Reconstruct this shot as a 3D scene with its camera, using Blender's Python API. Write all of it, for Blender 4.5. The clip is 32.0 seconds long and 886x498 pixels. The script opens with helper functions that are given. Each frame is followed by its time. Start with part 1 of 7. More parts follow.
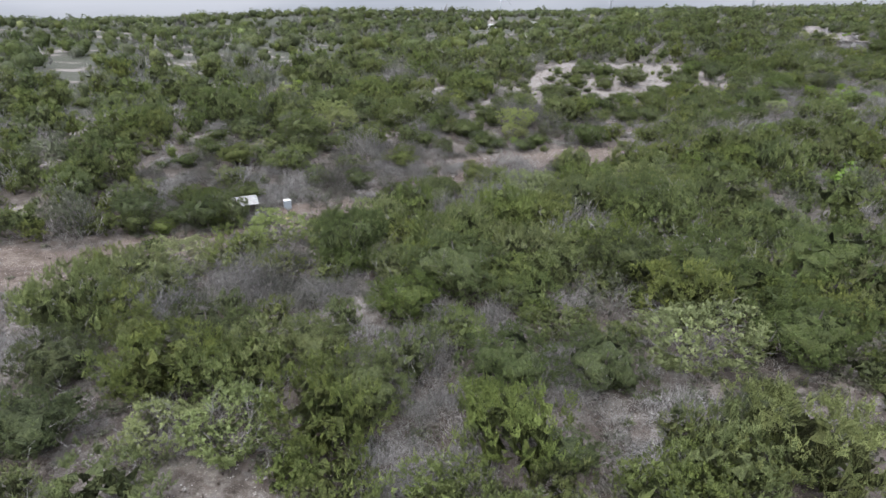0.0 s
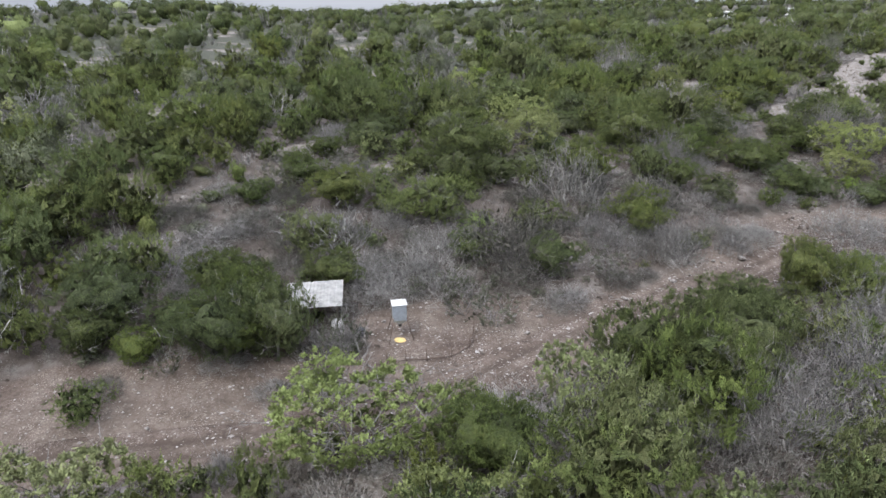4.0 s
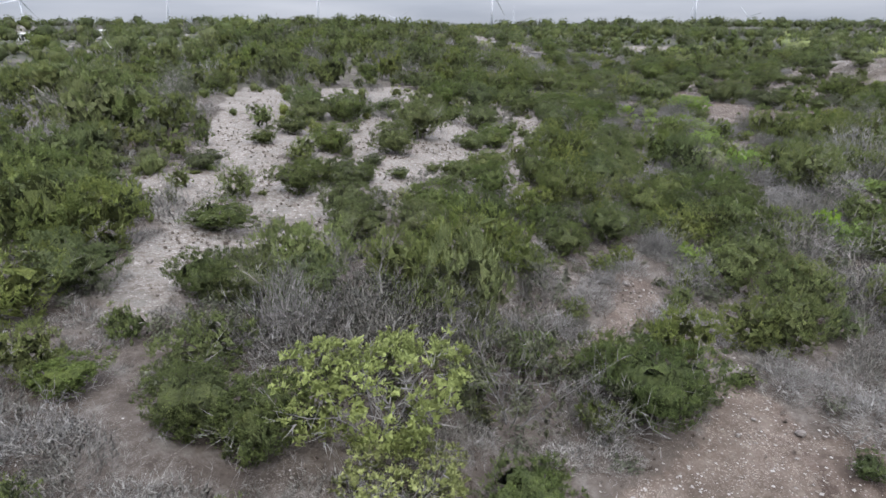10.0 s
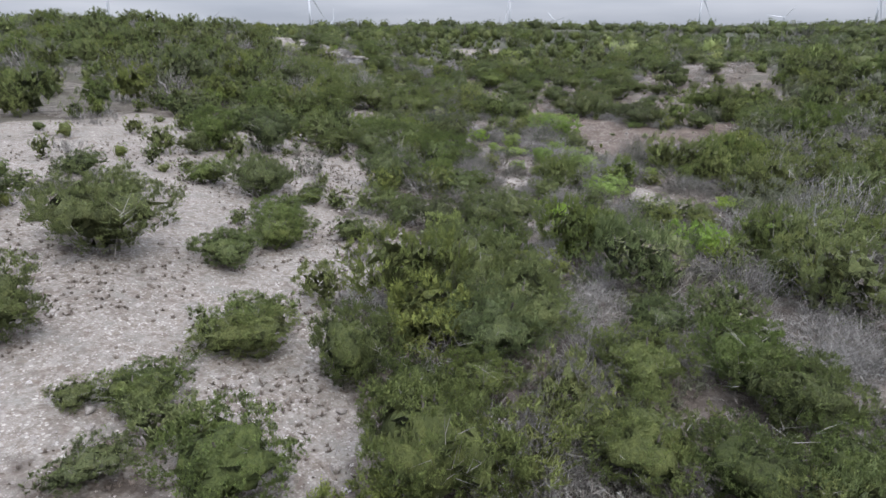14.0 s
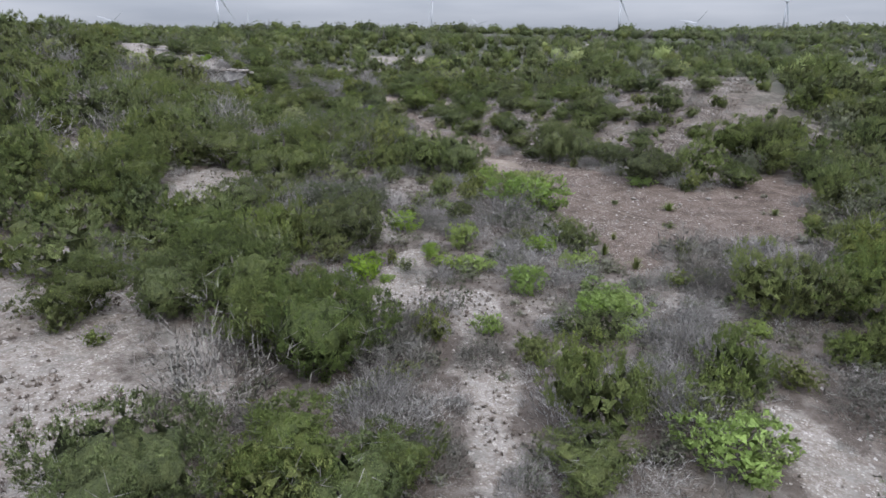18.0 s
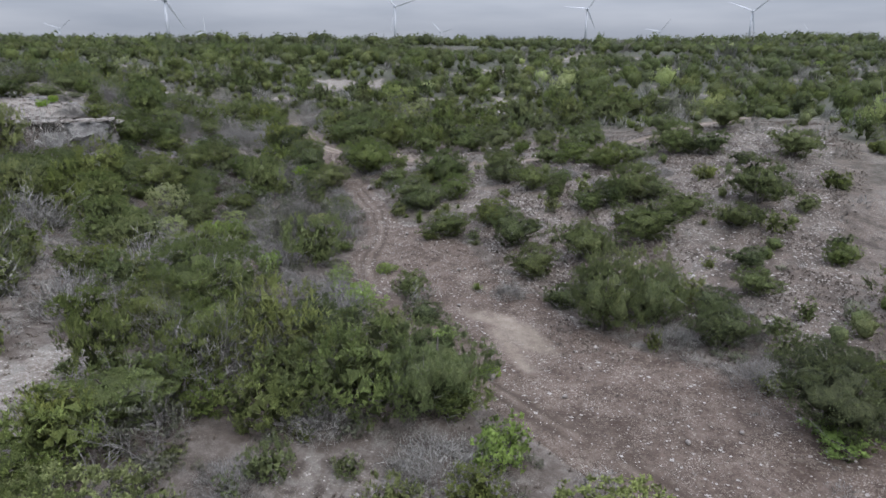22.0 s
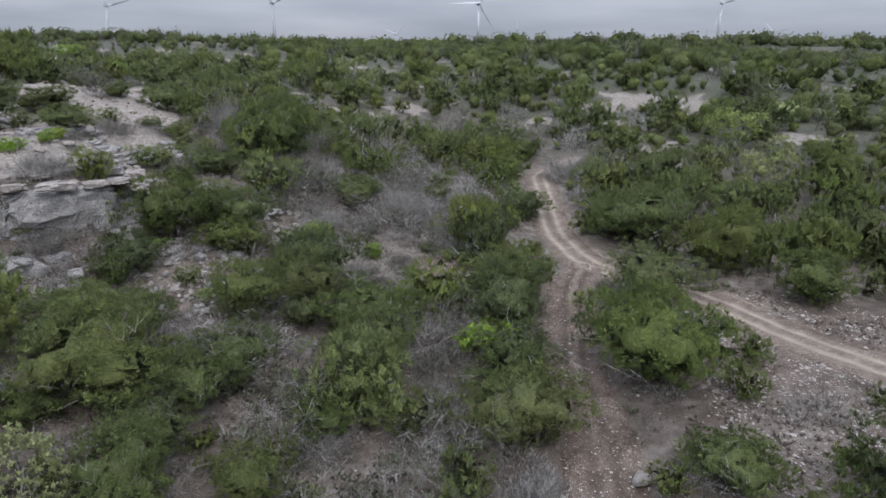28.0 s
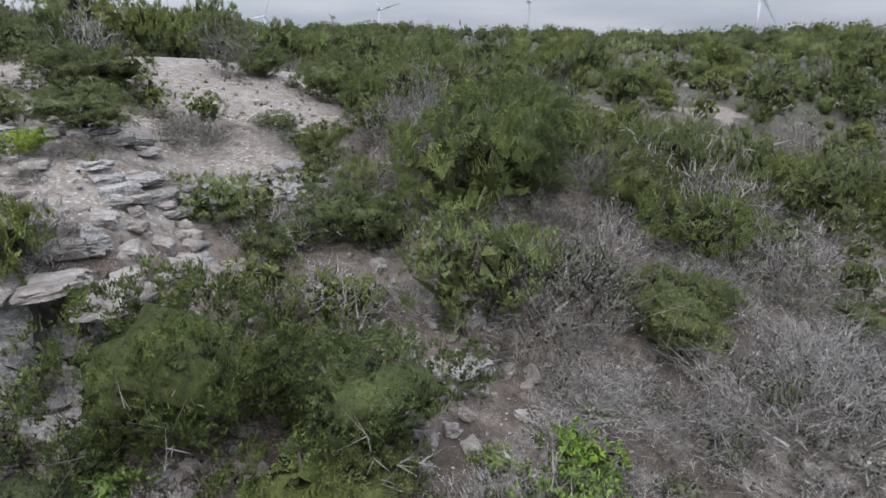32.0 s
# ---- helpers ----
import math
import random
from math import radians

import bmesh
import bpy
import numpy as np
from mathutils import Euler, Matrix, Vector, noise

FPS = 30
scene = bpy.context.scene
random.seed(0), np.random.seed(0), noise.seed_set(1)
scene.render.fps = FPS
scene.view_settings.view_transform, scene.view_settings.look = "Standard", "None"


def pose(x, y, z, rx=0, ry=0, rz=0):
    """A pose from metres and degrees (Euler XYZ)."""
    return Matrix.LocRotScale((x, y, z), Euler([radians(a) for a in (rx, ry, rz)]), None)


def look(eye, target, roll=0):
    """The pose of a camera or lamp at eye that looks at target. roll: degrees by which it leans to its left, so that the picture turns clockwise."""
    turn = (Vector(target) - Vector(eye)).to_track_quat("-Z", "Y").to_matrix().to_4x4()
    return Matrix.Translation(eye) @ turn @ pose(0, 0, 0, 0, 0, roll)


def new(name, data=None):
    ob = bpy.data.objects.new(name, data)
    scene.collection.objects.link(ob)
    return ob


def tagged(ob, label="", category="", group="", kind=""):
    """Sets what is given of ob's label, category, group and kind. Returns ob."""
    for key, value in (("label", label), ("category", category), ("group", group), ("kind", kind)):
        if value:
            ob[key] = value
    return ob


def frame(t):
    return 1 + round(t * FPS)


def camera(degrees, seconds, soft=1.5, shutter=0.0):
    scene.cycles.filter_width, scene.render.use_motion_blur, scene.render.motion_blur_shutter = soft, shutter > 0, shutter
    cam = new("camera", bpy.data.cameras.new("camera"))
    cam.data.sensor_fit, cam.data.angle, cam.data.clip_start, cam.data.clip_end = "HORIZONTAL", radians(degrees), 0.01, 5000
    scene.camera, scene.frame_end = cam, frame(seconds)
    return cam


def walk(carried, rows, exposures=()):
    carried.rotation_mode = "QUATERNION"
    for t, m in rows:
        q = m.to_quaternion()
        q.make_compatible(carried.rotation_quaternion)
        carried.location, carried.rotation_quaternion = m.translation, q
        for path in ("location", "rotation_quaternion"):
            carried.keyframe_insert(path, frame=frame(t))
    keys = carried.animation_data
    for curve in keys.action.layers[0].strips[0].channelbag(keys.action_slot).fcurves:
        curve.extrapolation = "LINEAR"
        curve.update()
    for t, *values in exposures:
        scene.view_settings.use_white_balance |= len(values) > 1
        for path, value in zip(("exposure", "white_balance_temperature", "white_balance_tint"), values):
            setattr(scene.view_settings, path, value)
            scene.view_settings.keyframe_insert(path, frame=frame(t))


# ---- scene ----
cam = camera(70.9, 32.0, 1.5)
METRES, EYE, TILT, LEAN, TURN = 320.0, 22.8, -20.5, 1.0, 0.0
ROWS = [
    (0.0, 0.0, 0.0, 0.0, 0.0, 0.0, -0.0),
    (0.5, 0.0001, 0.0175, 0.0046, 2.82, -0.03, -1.13),
    (1.0, -0.0004, 0.0351, 0.0078, 5.18, -0.09, -1.96),
    (1.5, -0.0017, 0.0525, 0.0108, 7.32, -0.19, -2.74),
    (2.0, -0.004, 0.0696, 0.0138, 10.71, -0.36, -4.02),
    (2.5, -0.0074, 0.0861, 0.0166, 14.17, -0.64, -5.27),
    (4.5, -0.0264, 0.146, 0.0362, 16.29, -1.03, -5.97),
    (5.0, -0.0303, 0.1614, 0.0424, 11.44, -0.55, -4.29),
    (5.5, -0.0329, 0.1767, 0.0484, 8.94, -0.44, -3.46),
    (6.0, -0.0347, 0.1919, 0.0545, 6.34, 1.05, -2.45),
    (6.5, -0.0346, 0.2067, 0.0605, -2.03, 1.68, 0.6),
    (7.0, -0.0318, 0.2202, 0.0657, -14.08, 1.25, 4.92),
    (7.5, -0.0271, 0.2323, 0.0702, -20.66, 0.45, 7.18),
    (8.0, -0.0212, 0.2436, 0.0745, -25.71, -0.27, 8.91),
    (8.5, -0.0146, 0.2542, 0.0785, -30.38, -1.07, 10.34),
    (9.0, -0.0072, 0.2646, 0.0823, -33.15, -1.61, 11.12),
    (9.5, 0.0007, 0.275, 0.0863, -35.34, -2.05, 11.72),
    (10.0, 0.0093, 0.2859, 0.0903, -35.82, -2.16, 11.82),
    (10.5, 0.0182, 0.2969, 0.0942, -36.33, -2.25, 11.99),
    (11.0, 0.028, 0.3077, 0.0982, -40.7, -3.21, 13.17),
    (11.5, 0.0384, 0.3176, 0.1018, -45.03, -4.16, 14.25),
    (12.0, 0.0493, 0.3265, 0.1049, -49.21, -5.12, 15.26),
    (12.5, 0.0605, 0.3351, 0.108, -49.88, -5.29, 15.4),
    (13.0, 0.0719, 0.3436, 0.1111, -49.89, -5.27, 15.38),
    (13.5, 0.0838, 0.3522, 0.1148, -50.64, -5.48, 15.51),
    (15.5, 0.1332, 0.3874, 0.1291, -52.19, -5.89, 15.71),
    (16.0, 0.1474, 0.3964, 0.1325, -55.89, -6.84, 16.44),
    (16.5, 0.1616, 0.4044, 0.1358, -57.91, -7.4, 16.8),
    (17.0, 0.1759, 0.4121, 0.1395, -58.12, -7.46, 16.83),
    (17.5, 0.19, 0.4197, 0.1432, -58.1, -7.41, 16.82),
    (18.0, 0.2042, 0.4273, 0.147, -58.1, -7.31, 16.82),
    (18.5, 0.2184, 0.4348, 0.1508, -58.08, -6.74, 16.81),
    (19.0, 0.2329, 0.4419, 0.1565, -58.05, -6.73, 16.8),
    (19.5, 0.2473, 0.4485, 0.164, -58.04, -6.74, 16.77),
    (20.0, 0.2616, 0.4554, 0.1698, -58.11, -6.81, 16.81),
    (20.5, 0.2764, 0.4629, 0.1735, -60.26, -7.39, 17.26),
    (21.0, 0.2914, 0.4703, 0.1765, -61.36, -7.72, 17.4),
    (21.5, 0.3066, 0.4776, 0.1793, -61.34, -7.68, 17.42),
    (22.0, 0.3214, 0.4847, 0.182, -61.31, -7.66, 17.37),
    (22.5, 0.3364, 0.4919, 0.1848, -61.3, -7.65, 17.37),
    (23.0, 0.3514, 0.4991, 0.1875, -61.26, -7.63, 17.38),
    (23.5, 0.3663, 0.5063, 0.1904, -61.25, -7.63, 17.36),
    (24.0, 0.3813, 0.5135, 0.1931, -61.23, -7.62, 17.36),
    (24.5, 0.3962, 0.5208, 0.1958, -61.15, -7.61, 17.32),
    (25.0, 0.4113, 0.5286, 0.1987, -59.83, -7.12, 16.98),
    (25.5, 0.4256, 0.5368, 0.2018, -55.49, -5.75, 16.08),
    (26.0, 0.4385, 0.5458, 0.205, -50.28, -4.28, 14.95),
    (26.5, 0.4499, 0.5552, 0.2083, -45.28, -2.99, 13.76),
    (28.5, 0.4855, 0.597, 0.221, -31.08, -0.05, 9.93),
    (29.0, 0.4927, 0.6091, 0.2229, -26.8, 0.72, 8.46),
    (29.5, 0.4986, 0.6214, 0.2245, -21.26, 1.53, 6.68),
    (30.0, 0.5032, 0.6338, 0.2267, -16.19, 2.04, 4.97),
    (30.5, 0.5069, 0.6457, 0.2301, -14.22, 2.15, 4.3),
    (31.0, 0.5103, 0.6569, 0.2341, -14.06, 2.17, 4.31),
    (31.5, 0.5139, 0.6689, 0.2385, -13.97, 2.18, 4.32),
    (32.0, 0.5174, 0.6802, 0.2434, -13.69, 2.21, 4.3),
]
walk(cam, [(t, pose(0, 0, EYE, TILT, LEAN, TURN) @ pose(METRES * x, METRES * y, METRES * z, 90 + pitch, roll, yaw)) for t, x, y, z, yaw, pitch, roll in ROWS],
     [(0.0, 0.24, 6300, 12), (1.5, 0.06, 6300, 12), (2.5, 0.0, 6300, 12), (5.0, 0.27, 6300, 12), (8.0, 0.17, 6300, 12), (13.0, 0.14, 6300, 12), (18.0, 0.0, 6200, 12), (20.0, -0.08, 6150, 12), (26.0, -0.28, 6150, 12), (29.0, -0.12, 6200, 12), (32.0, -0.03, 6300, 12)])

# ---------------------------------------------------------------- world, sun
world = bpy.data.worlds.new("overcast_sky")
scene.world = world
world.use_nodes = True
wn, wl = world.node_tree.nodes, world.node_tree.links
wn.clear()
w_out = wn.new("ShaderNodeOutputWorld")
w_bg = wn.new("ShaderNodeBackground")
w_sky = wn.new("ShaderNodeTexSky")
w_sky.sky_type, w_sky.sun_disc = "NISHITA", False
w_sky.sun_elevation, w_sky.sun_rotation = radians(52), radians(200)
w_sky.dust_density, w_sky.ozone_density = 4.0, 1.5
w_dim = wn.new("ShaderNodeVectorMath")
w_dim.operation = "SCALE"
w_dim.inputs["Scale"].default_value = 0.09
w_co = wn.new("ShaderNodeTexCoord")
w_map = wn.new("ShaderNodeMapping")
w_map.inputs["Scale"].default_value = (1.6, 1.6, 11.0)
w_noise = wn.new("ShaderNodeTexNoise")
w_noise.inputs["Scale"].default_value, w_noise.inputs["Detail"].default_value = 1.7, 5.0
w_noise.inputs["Roughness"].default_value = 0.5
w_ramp = wn.new("ShaderNodeValToRGB")
w_ramp.color_ramp.elements[0].position, w_ramp.color_ramp.elements[0].color = 0.36, (0.47, 0.51, 0.58, 1)
w_ramp.color_ramp.elements[1].position, w_ramp.color_ramp.elements[1].color = 0.66, (0.66, 0.69, 0.75, 1)
w_mix = wn.new("ShaderNodeMix")
w_mix.data_type = "RGBA"
w_mix.inputs[0].default_value = 0.86
wl.new(w_sky.outputs[0], w_dim.inputs[0])
wl.new(w_co.outputs["Generated"], w_map.inputs[0])
wl.new(w_map.outputs[0], w_noise.inputs[0])
wl.new(w_noise.outputs[0], w_ramp.inputs[0])
wl.new(w_dim.outputs[0], w_mix.inputs[6])
wl.new(w_ramp.outputs[0], w_mix.inputs[7])
# an overcast dome is brighter overhead than at the horizon
w_sep, w_up, w_gain = wn.new("ShaderNodeSeparateXYZ"), wn.new("ShaderNodeMath"), wn.new("ShaderNodeVectorMath")
wl.new(w_co.outputs["Generated"], w_sep.inputs[0])
w_up.operation, w_up.use_clamp = "MULTIPLY_ADD", False
w_up.inputs[1].default_value, w_up.inputs[2].default_value = 4.4, 0.84
wl.new(w_sep.outputs[2], w_up.inputs[0])
w_gain.operation = "SCALE"
wl.new(w_mix.outputs[2], w_gain.inputs[0])
wl.new(w_up.outputs[0], w_gain.inputs["Scale"])
wl.new(w_gain.outputs[0], w_bg.inputs[0])
w_bg.inputs[1].default_value = 1.0
wl.new(w_bg.outputs[0], w_out.inputs[0])

sun = new("sun", bpy.data.lights.new("sun", "SUN"))
sun.data.energy, sun.data.angle, sun.data.color = 1.7, radians(14), (1.0, 0.96, 0.9)
sun.matrix_world = look((0, 0, 60), (14, 34, 0))

# ---------------------------------------------------------------- materials
def material(name, rough=0.8, spec=0.25, metal=0.0):
    m = bpy.data.materials.new(name)
    m.use_nodes = True
    b = m.node_tree.nodes["Principled BSDF"]
    b.inputs["Roughness"].default_value = rough
    b.inputs["Specular IOR Level"].default_value = spec
    b.inputs["Metallic"].default_value = metal
    return m, m.node_tree.nodes, m.node_tree.links, b


def noise_node(n, l, scale, detail=4.0, rough=0.55, co=None):
    t = n.new("ShaderNodeTexNoise")
    t.inputs["Scale"].default_value = scale
    t.inputs["Detail"].default_value = detail
    t.inputs["Roughness"].default_value = rough
    if co is not None:
        l.new(co, t.inputs["Vector"])
    return t.outputs[0]


def noise_color(n, l, scale, co):
    t = n.new("ShaderNodeTexNoise")
    t.inputs["Scale"].default_value = scale
    l.new(co, t.inputs["Vector"])
    return t.outputs["Color"]


def ramp_node(n, l, fac, stops):
    r = n.new("ShaderNodeValToRGB")
    els = r.color_ramp.elements
    while len(els) < len(stops):
        els.new(0.5)
    for e, (p, c) in zip(els, stops):
        e.position, e.color = p, (*c, 1)
    l.new(fac, r.inputs[0])
    return r.outputs[0]


def mix_node(n, l, fac, a, b, mode="MIX"):
    m = n.new("ShaderNodeMix")
    m.data_type, m.blend_type = "RGBA", mode
    for socket, v in ((m.inputs[0], fac), (m.inputs[6], a), (m.inputs[7], b)):
        if isinstance(v, (int, float)):
            socket.default_value = v
        elif isinstance(v, tuple):
            socket.default_value = (*v, 1)
        else:
            l.new(v, socket)
    return m.outputs[2]


def math_node(n, l, op, a, b=0.0, clamp=False):
    m = n.new("ShaderNodeMath")
    m.operation, m.use_clamp = op, clamp
    for socket, v in zip(m.inputs, (a, b)):
        if isinstance(v, (int, float)):
            socket.default_value = v
        else:
            l.new(v, socket)
    return m.outputs[0]


def bump_node(n, l, b, height, strength, dist):
    k = n.new("ShaderNodeBump")
    k.inputs["Strength"].default_value, k.inputs["Distance"].default_value = strength, dist
    l.new(height, k.inputs["Height"])
    l.new(k.outputs[0], b.inputs["Normal"])


def foliage(name, dark, mid, light, rough=0.65, through_leaf=0.12, scale=0.9, holes=0.0, grain=11.0, puff=False):
    """Leaf colour: varies from plant to plant, from clump to clump and from needle to needle; tone also carries painted
    distance shading.
    """
    m, n, l, b = material(name, rough, 0.12)
    geo, info, att = n.new("ShaderNodeNewGeometry"), n.new("ShaderNodeObjectInfo"), n.new("ShaderNodeAttribute")
    att.attribute_name = "tone"
    bunch = n.new("ShaderNodeAttribute")
    bunch.attribute_name = "clump"
    stand = n.new("ShaderNodeMapping")
    stand.inputs["Scale"].default_value = (1.0, 1.0, 0.5)
    l.new(geo.outputs["Position"], stand.inputs[0])
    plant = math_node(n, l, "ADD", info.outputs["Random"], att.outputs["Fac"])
    clump = noise_node(n, l, scale, 3.0, 0.6, geo.outputs["Position"])
    fine = noise_node(n, l, grain, 2.0, 0.6, stand.outputs[0])
    tuft = noise_node(n, l, min(grain * 0.28, 4.2), 2.0, 0.6, stand.outputs[0])
    a = math_node(n, l, "MULTIPLY", geo.outputs["Random Per Island"], 0.10)
    a = math_node(n, l, "ADD", a, math_node(n, l, "MULTIPLY", clump, 0.60))
    a = math_node(n, l, "ADD", a, math_node(n, l, "MULTIPLY", fine, 0.40))
    a = math_node(n, l, "ADD", a, math_node(n, l, "MULTIPLY", tuft, 0.8))
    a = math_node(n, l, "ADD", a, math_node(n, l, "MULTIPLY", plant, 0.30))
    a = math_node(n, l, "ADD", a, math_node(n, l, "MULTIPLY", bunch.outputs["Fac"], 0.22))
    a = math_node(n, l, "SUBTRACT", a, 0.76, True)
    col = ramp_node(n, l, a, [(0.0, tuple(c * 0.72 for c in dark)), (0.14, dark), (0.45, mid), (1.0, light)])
    # no two plants have quite the same green
    own = n.new("ShaderNodeHueSaturation")
    die = math_node(n, l, "FRACT", math_node(n, l, "MULTIPLY", plant, 7.13))
    die2 = math_node(n, l, "FRACT", math_node(n, l, "MULTIPLY", plant, 23.7))
    l.new(math_node(n, l, "ADD", math_node(n, l, "MULTIPLY", die, 0.022), 0.488), own.inputs["Hue"])
    l.new(math_node(n, l, "ADD", math_node(n, l, "MULTIPLY", die2, 0.24), 0.84), own.inputs["Saturation"])
    l.new(col, own.inputs["Color"])
    col = own.outputs[0]
    l.new(col, b.inputs["Base Color"])
    if puff:
        # leaves of one lobe face outwards together, with the relief of the needles on it
        pn, turn, rel = n.new("ShaderNodeAttribute"), n.new("ShaderNodeVectorTransform"), n.new("ShaderNodeBump")
        pn.attribute_name = "puff"
        turn.vector_type, turn.convert_from, turn.convert_to = "NORMAL", "OBJECT", "WORLD"
        l.new(pn.outputs["Vector"], turn.inputs[0])
        rel.inputs["Strength"].default_value, rel.inputs["Distance"].default_value = 0.9, 0.3
        l.new(math_node(n, l, "ADD", tuft, math_node(n, l, "MULTIPLY", fine, 0.35)), rel.inputs["Height"])
        l.new(turn.outputs[0], rel.inputs["Normal"])
        l.new(rel.outputs[0], b.inputs["Normal"])
    if through_leaf:
        tr, ad = n.new("ShaderNodeBsdfTranslucent"), n.new("ShaderNodeMixShader")
        l.new(col, tr.inputs[0])
        ad.inputs[0].default_value = through_leaf
        l.new(b.outputs[0], ad.inputs[1])
        l.new(tr.outputs[0], ad.inputs[2])
        l.new(ad.outputs[0], n["Material Output"].inputs[0])
    if holes:
        # a spray is a cluster of fine needles or leaves with gaps between them
        gap, clear = n.new("ShaderNodeMixShader"), n.new("ShaderNodeBsdfTransparent")
        l.new(math_node(n, l, "LESS_THAN", fine, holes), gap.inputs[0])
        l.new((ad if through_leaf else b).outputs[0], gap.inputs[1])
        l.new(clear.outputs[0], gap.inputs[2])
        l.new(gap.outputs[0], n["Material Output"].inputs[0])
    return m


M_JUNIPER = foliage("juniper_foliage", (0.052, 0.067, 0.030), (0.113, 0.143, 0.049), (0.228, 0.270, 0.086), 0.85, 0.2, 0.8, 0.48, 21.0, True)
# darker copy of the juniper foliage: shade inside the crown put into colour
M_JUNIPER_SHADE = foliage("shaded_inner_juniper_foliage", (0.036, 0.043, 0.02), (0.066, 0.08, 0.03), (0.128, 0.146, 0.046), 0.9, 0.1, 0.8, 0.0, 15.0, True)
M_OAK = foliage("young_oak_leaves", (0.17, 0.20, 0.075), (0.30, 0.345, 0.13), (0.46, 0.505, 0.22), 0.6, 0.38, 1.6, 0.42, 11.0, True)
M_LIME = foliage("fresh_green_leaves", (0.12, 0.18, 0.03), (0.24, 0.35, 0.06), (0.36, 0.49, 0.10), 0.6, 0.35, 1.6, 0.40, 9.0, True)
M_OLIVE = foliage("olive_grey_leaves", (0.0645, 0.0714, 0.044), (0.116, 0.126, 0.078), (0.189, 0.2, 0.13), 0.75, 0.15, 1.4, 0.52, 9.0, True)
M_TWIG = foliage("bare_grey_twigs", (0.115, 0.108, 0.10), (0.228, 0.216, 0.202), (0.42, 0.402, 0.38), 0.85, 0.0, 1.2)
M_TWIGHAZE = foliage("fine_grey_twigs", (0.13, 0.126, 0.115), (0.245, 0.236, 0.217), (0.44, 0.425, 0.398), 0.9, 0.0, 1.2, 0.46, 11.0, True)
M_BARK = foliage("weathered_bark", (0.07, 0.06, 0.055), (0.15, 0.135, 0.12), (0.27, 0.24, 0.22), 0.9, 0.0, 3.0)
M_DEADBRUSH = foliage("brown_dead_brush", (0.085, 0.076, 0.066), (0.155, 0.142, 0.126), (0.26, 0.24, 0.22), 0.9, 0.0, 1.2)
M_DEADHAZE = foliage("fine_brown_brush", (0.09, 0.086, 0.072), (0.16, 0.154, 0.132), (0.265, 0.255, 0.225), 0.9, 0.0, 1.2, 0.46, 11.0, True)
M_SOTOL = foliage("sotol_blades", (0.06, 0.08, 0.02), (0.13, 0.155, 0.04), (0.24, 0.26, 0.10), 0.5, 0.1, 2.0)
M_GRASS = foliage("dry_grass_blades", (0.12, 0.098, 0.078), (0.23, 0.195, 0.16), (0.36, 0.315, 0.265), 0.9, 0.2, 0.5)


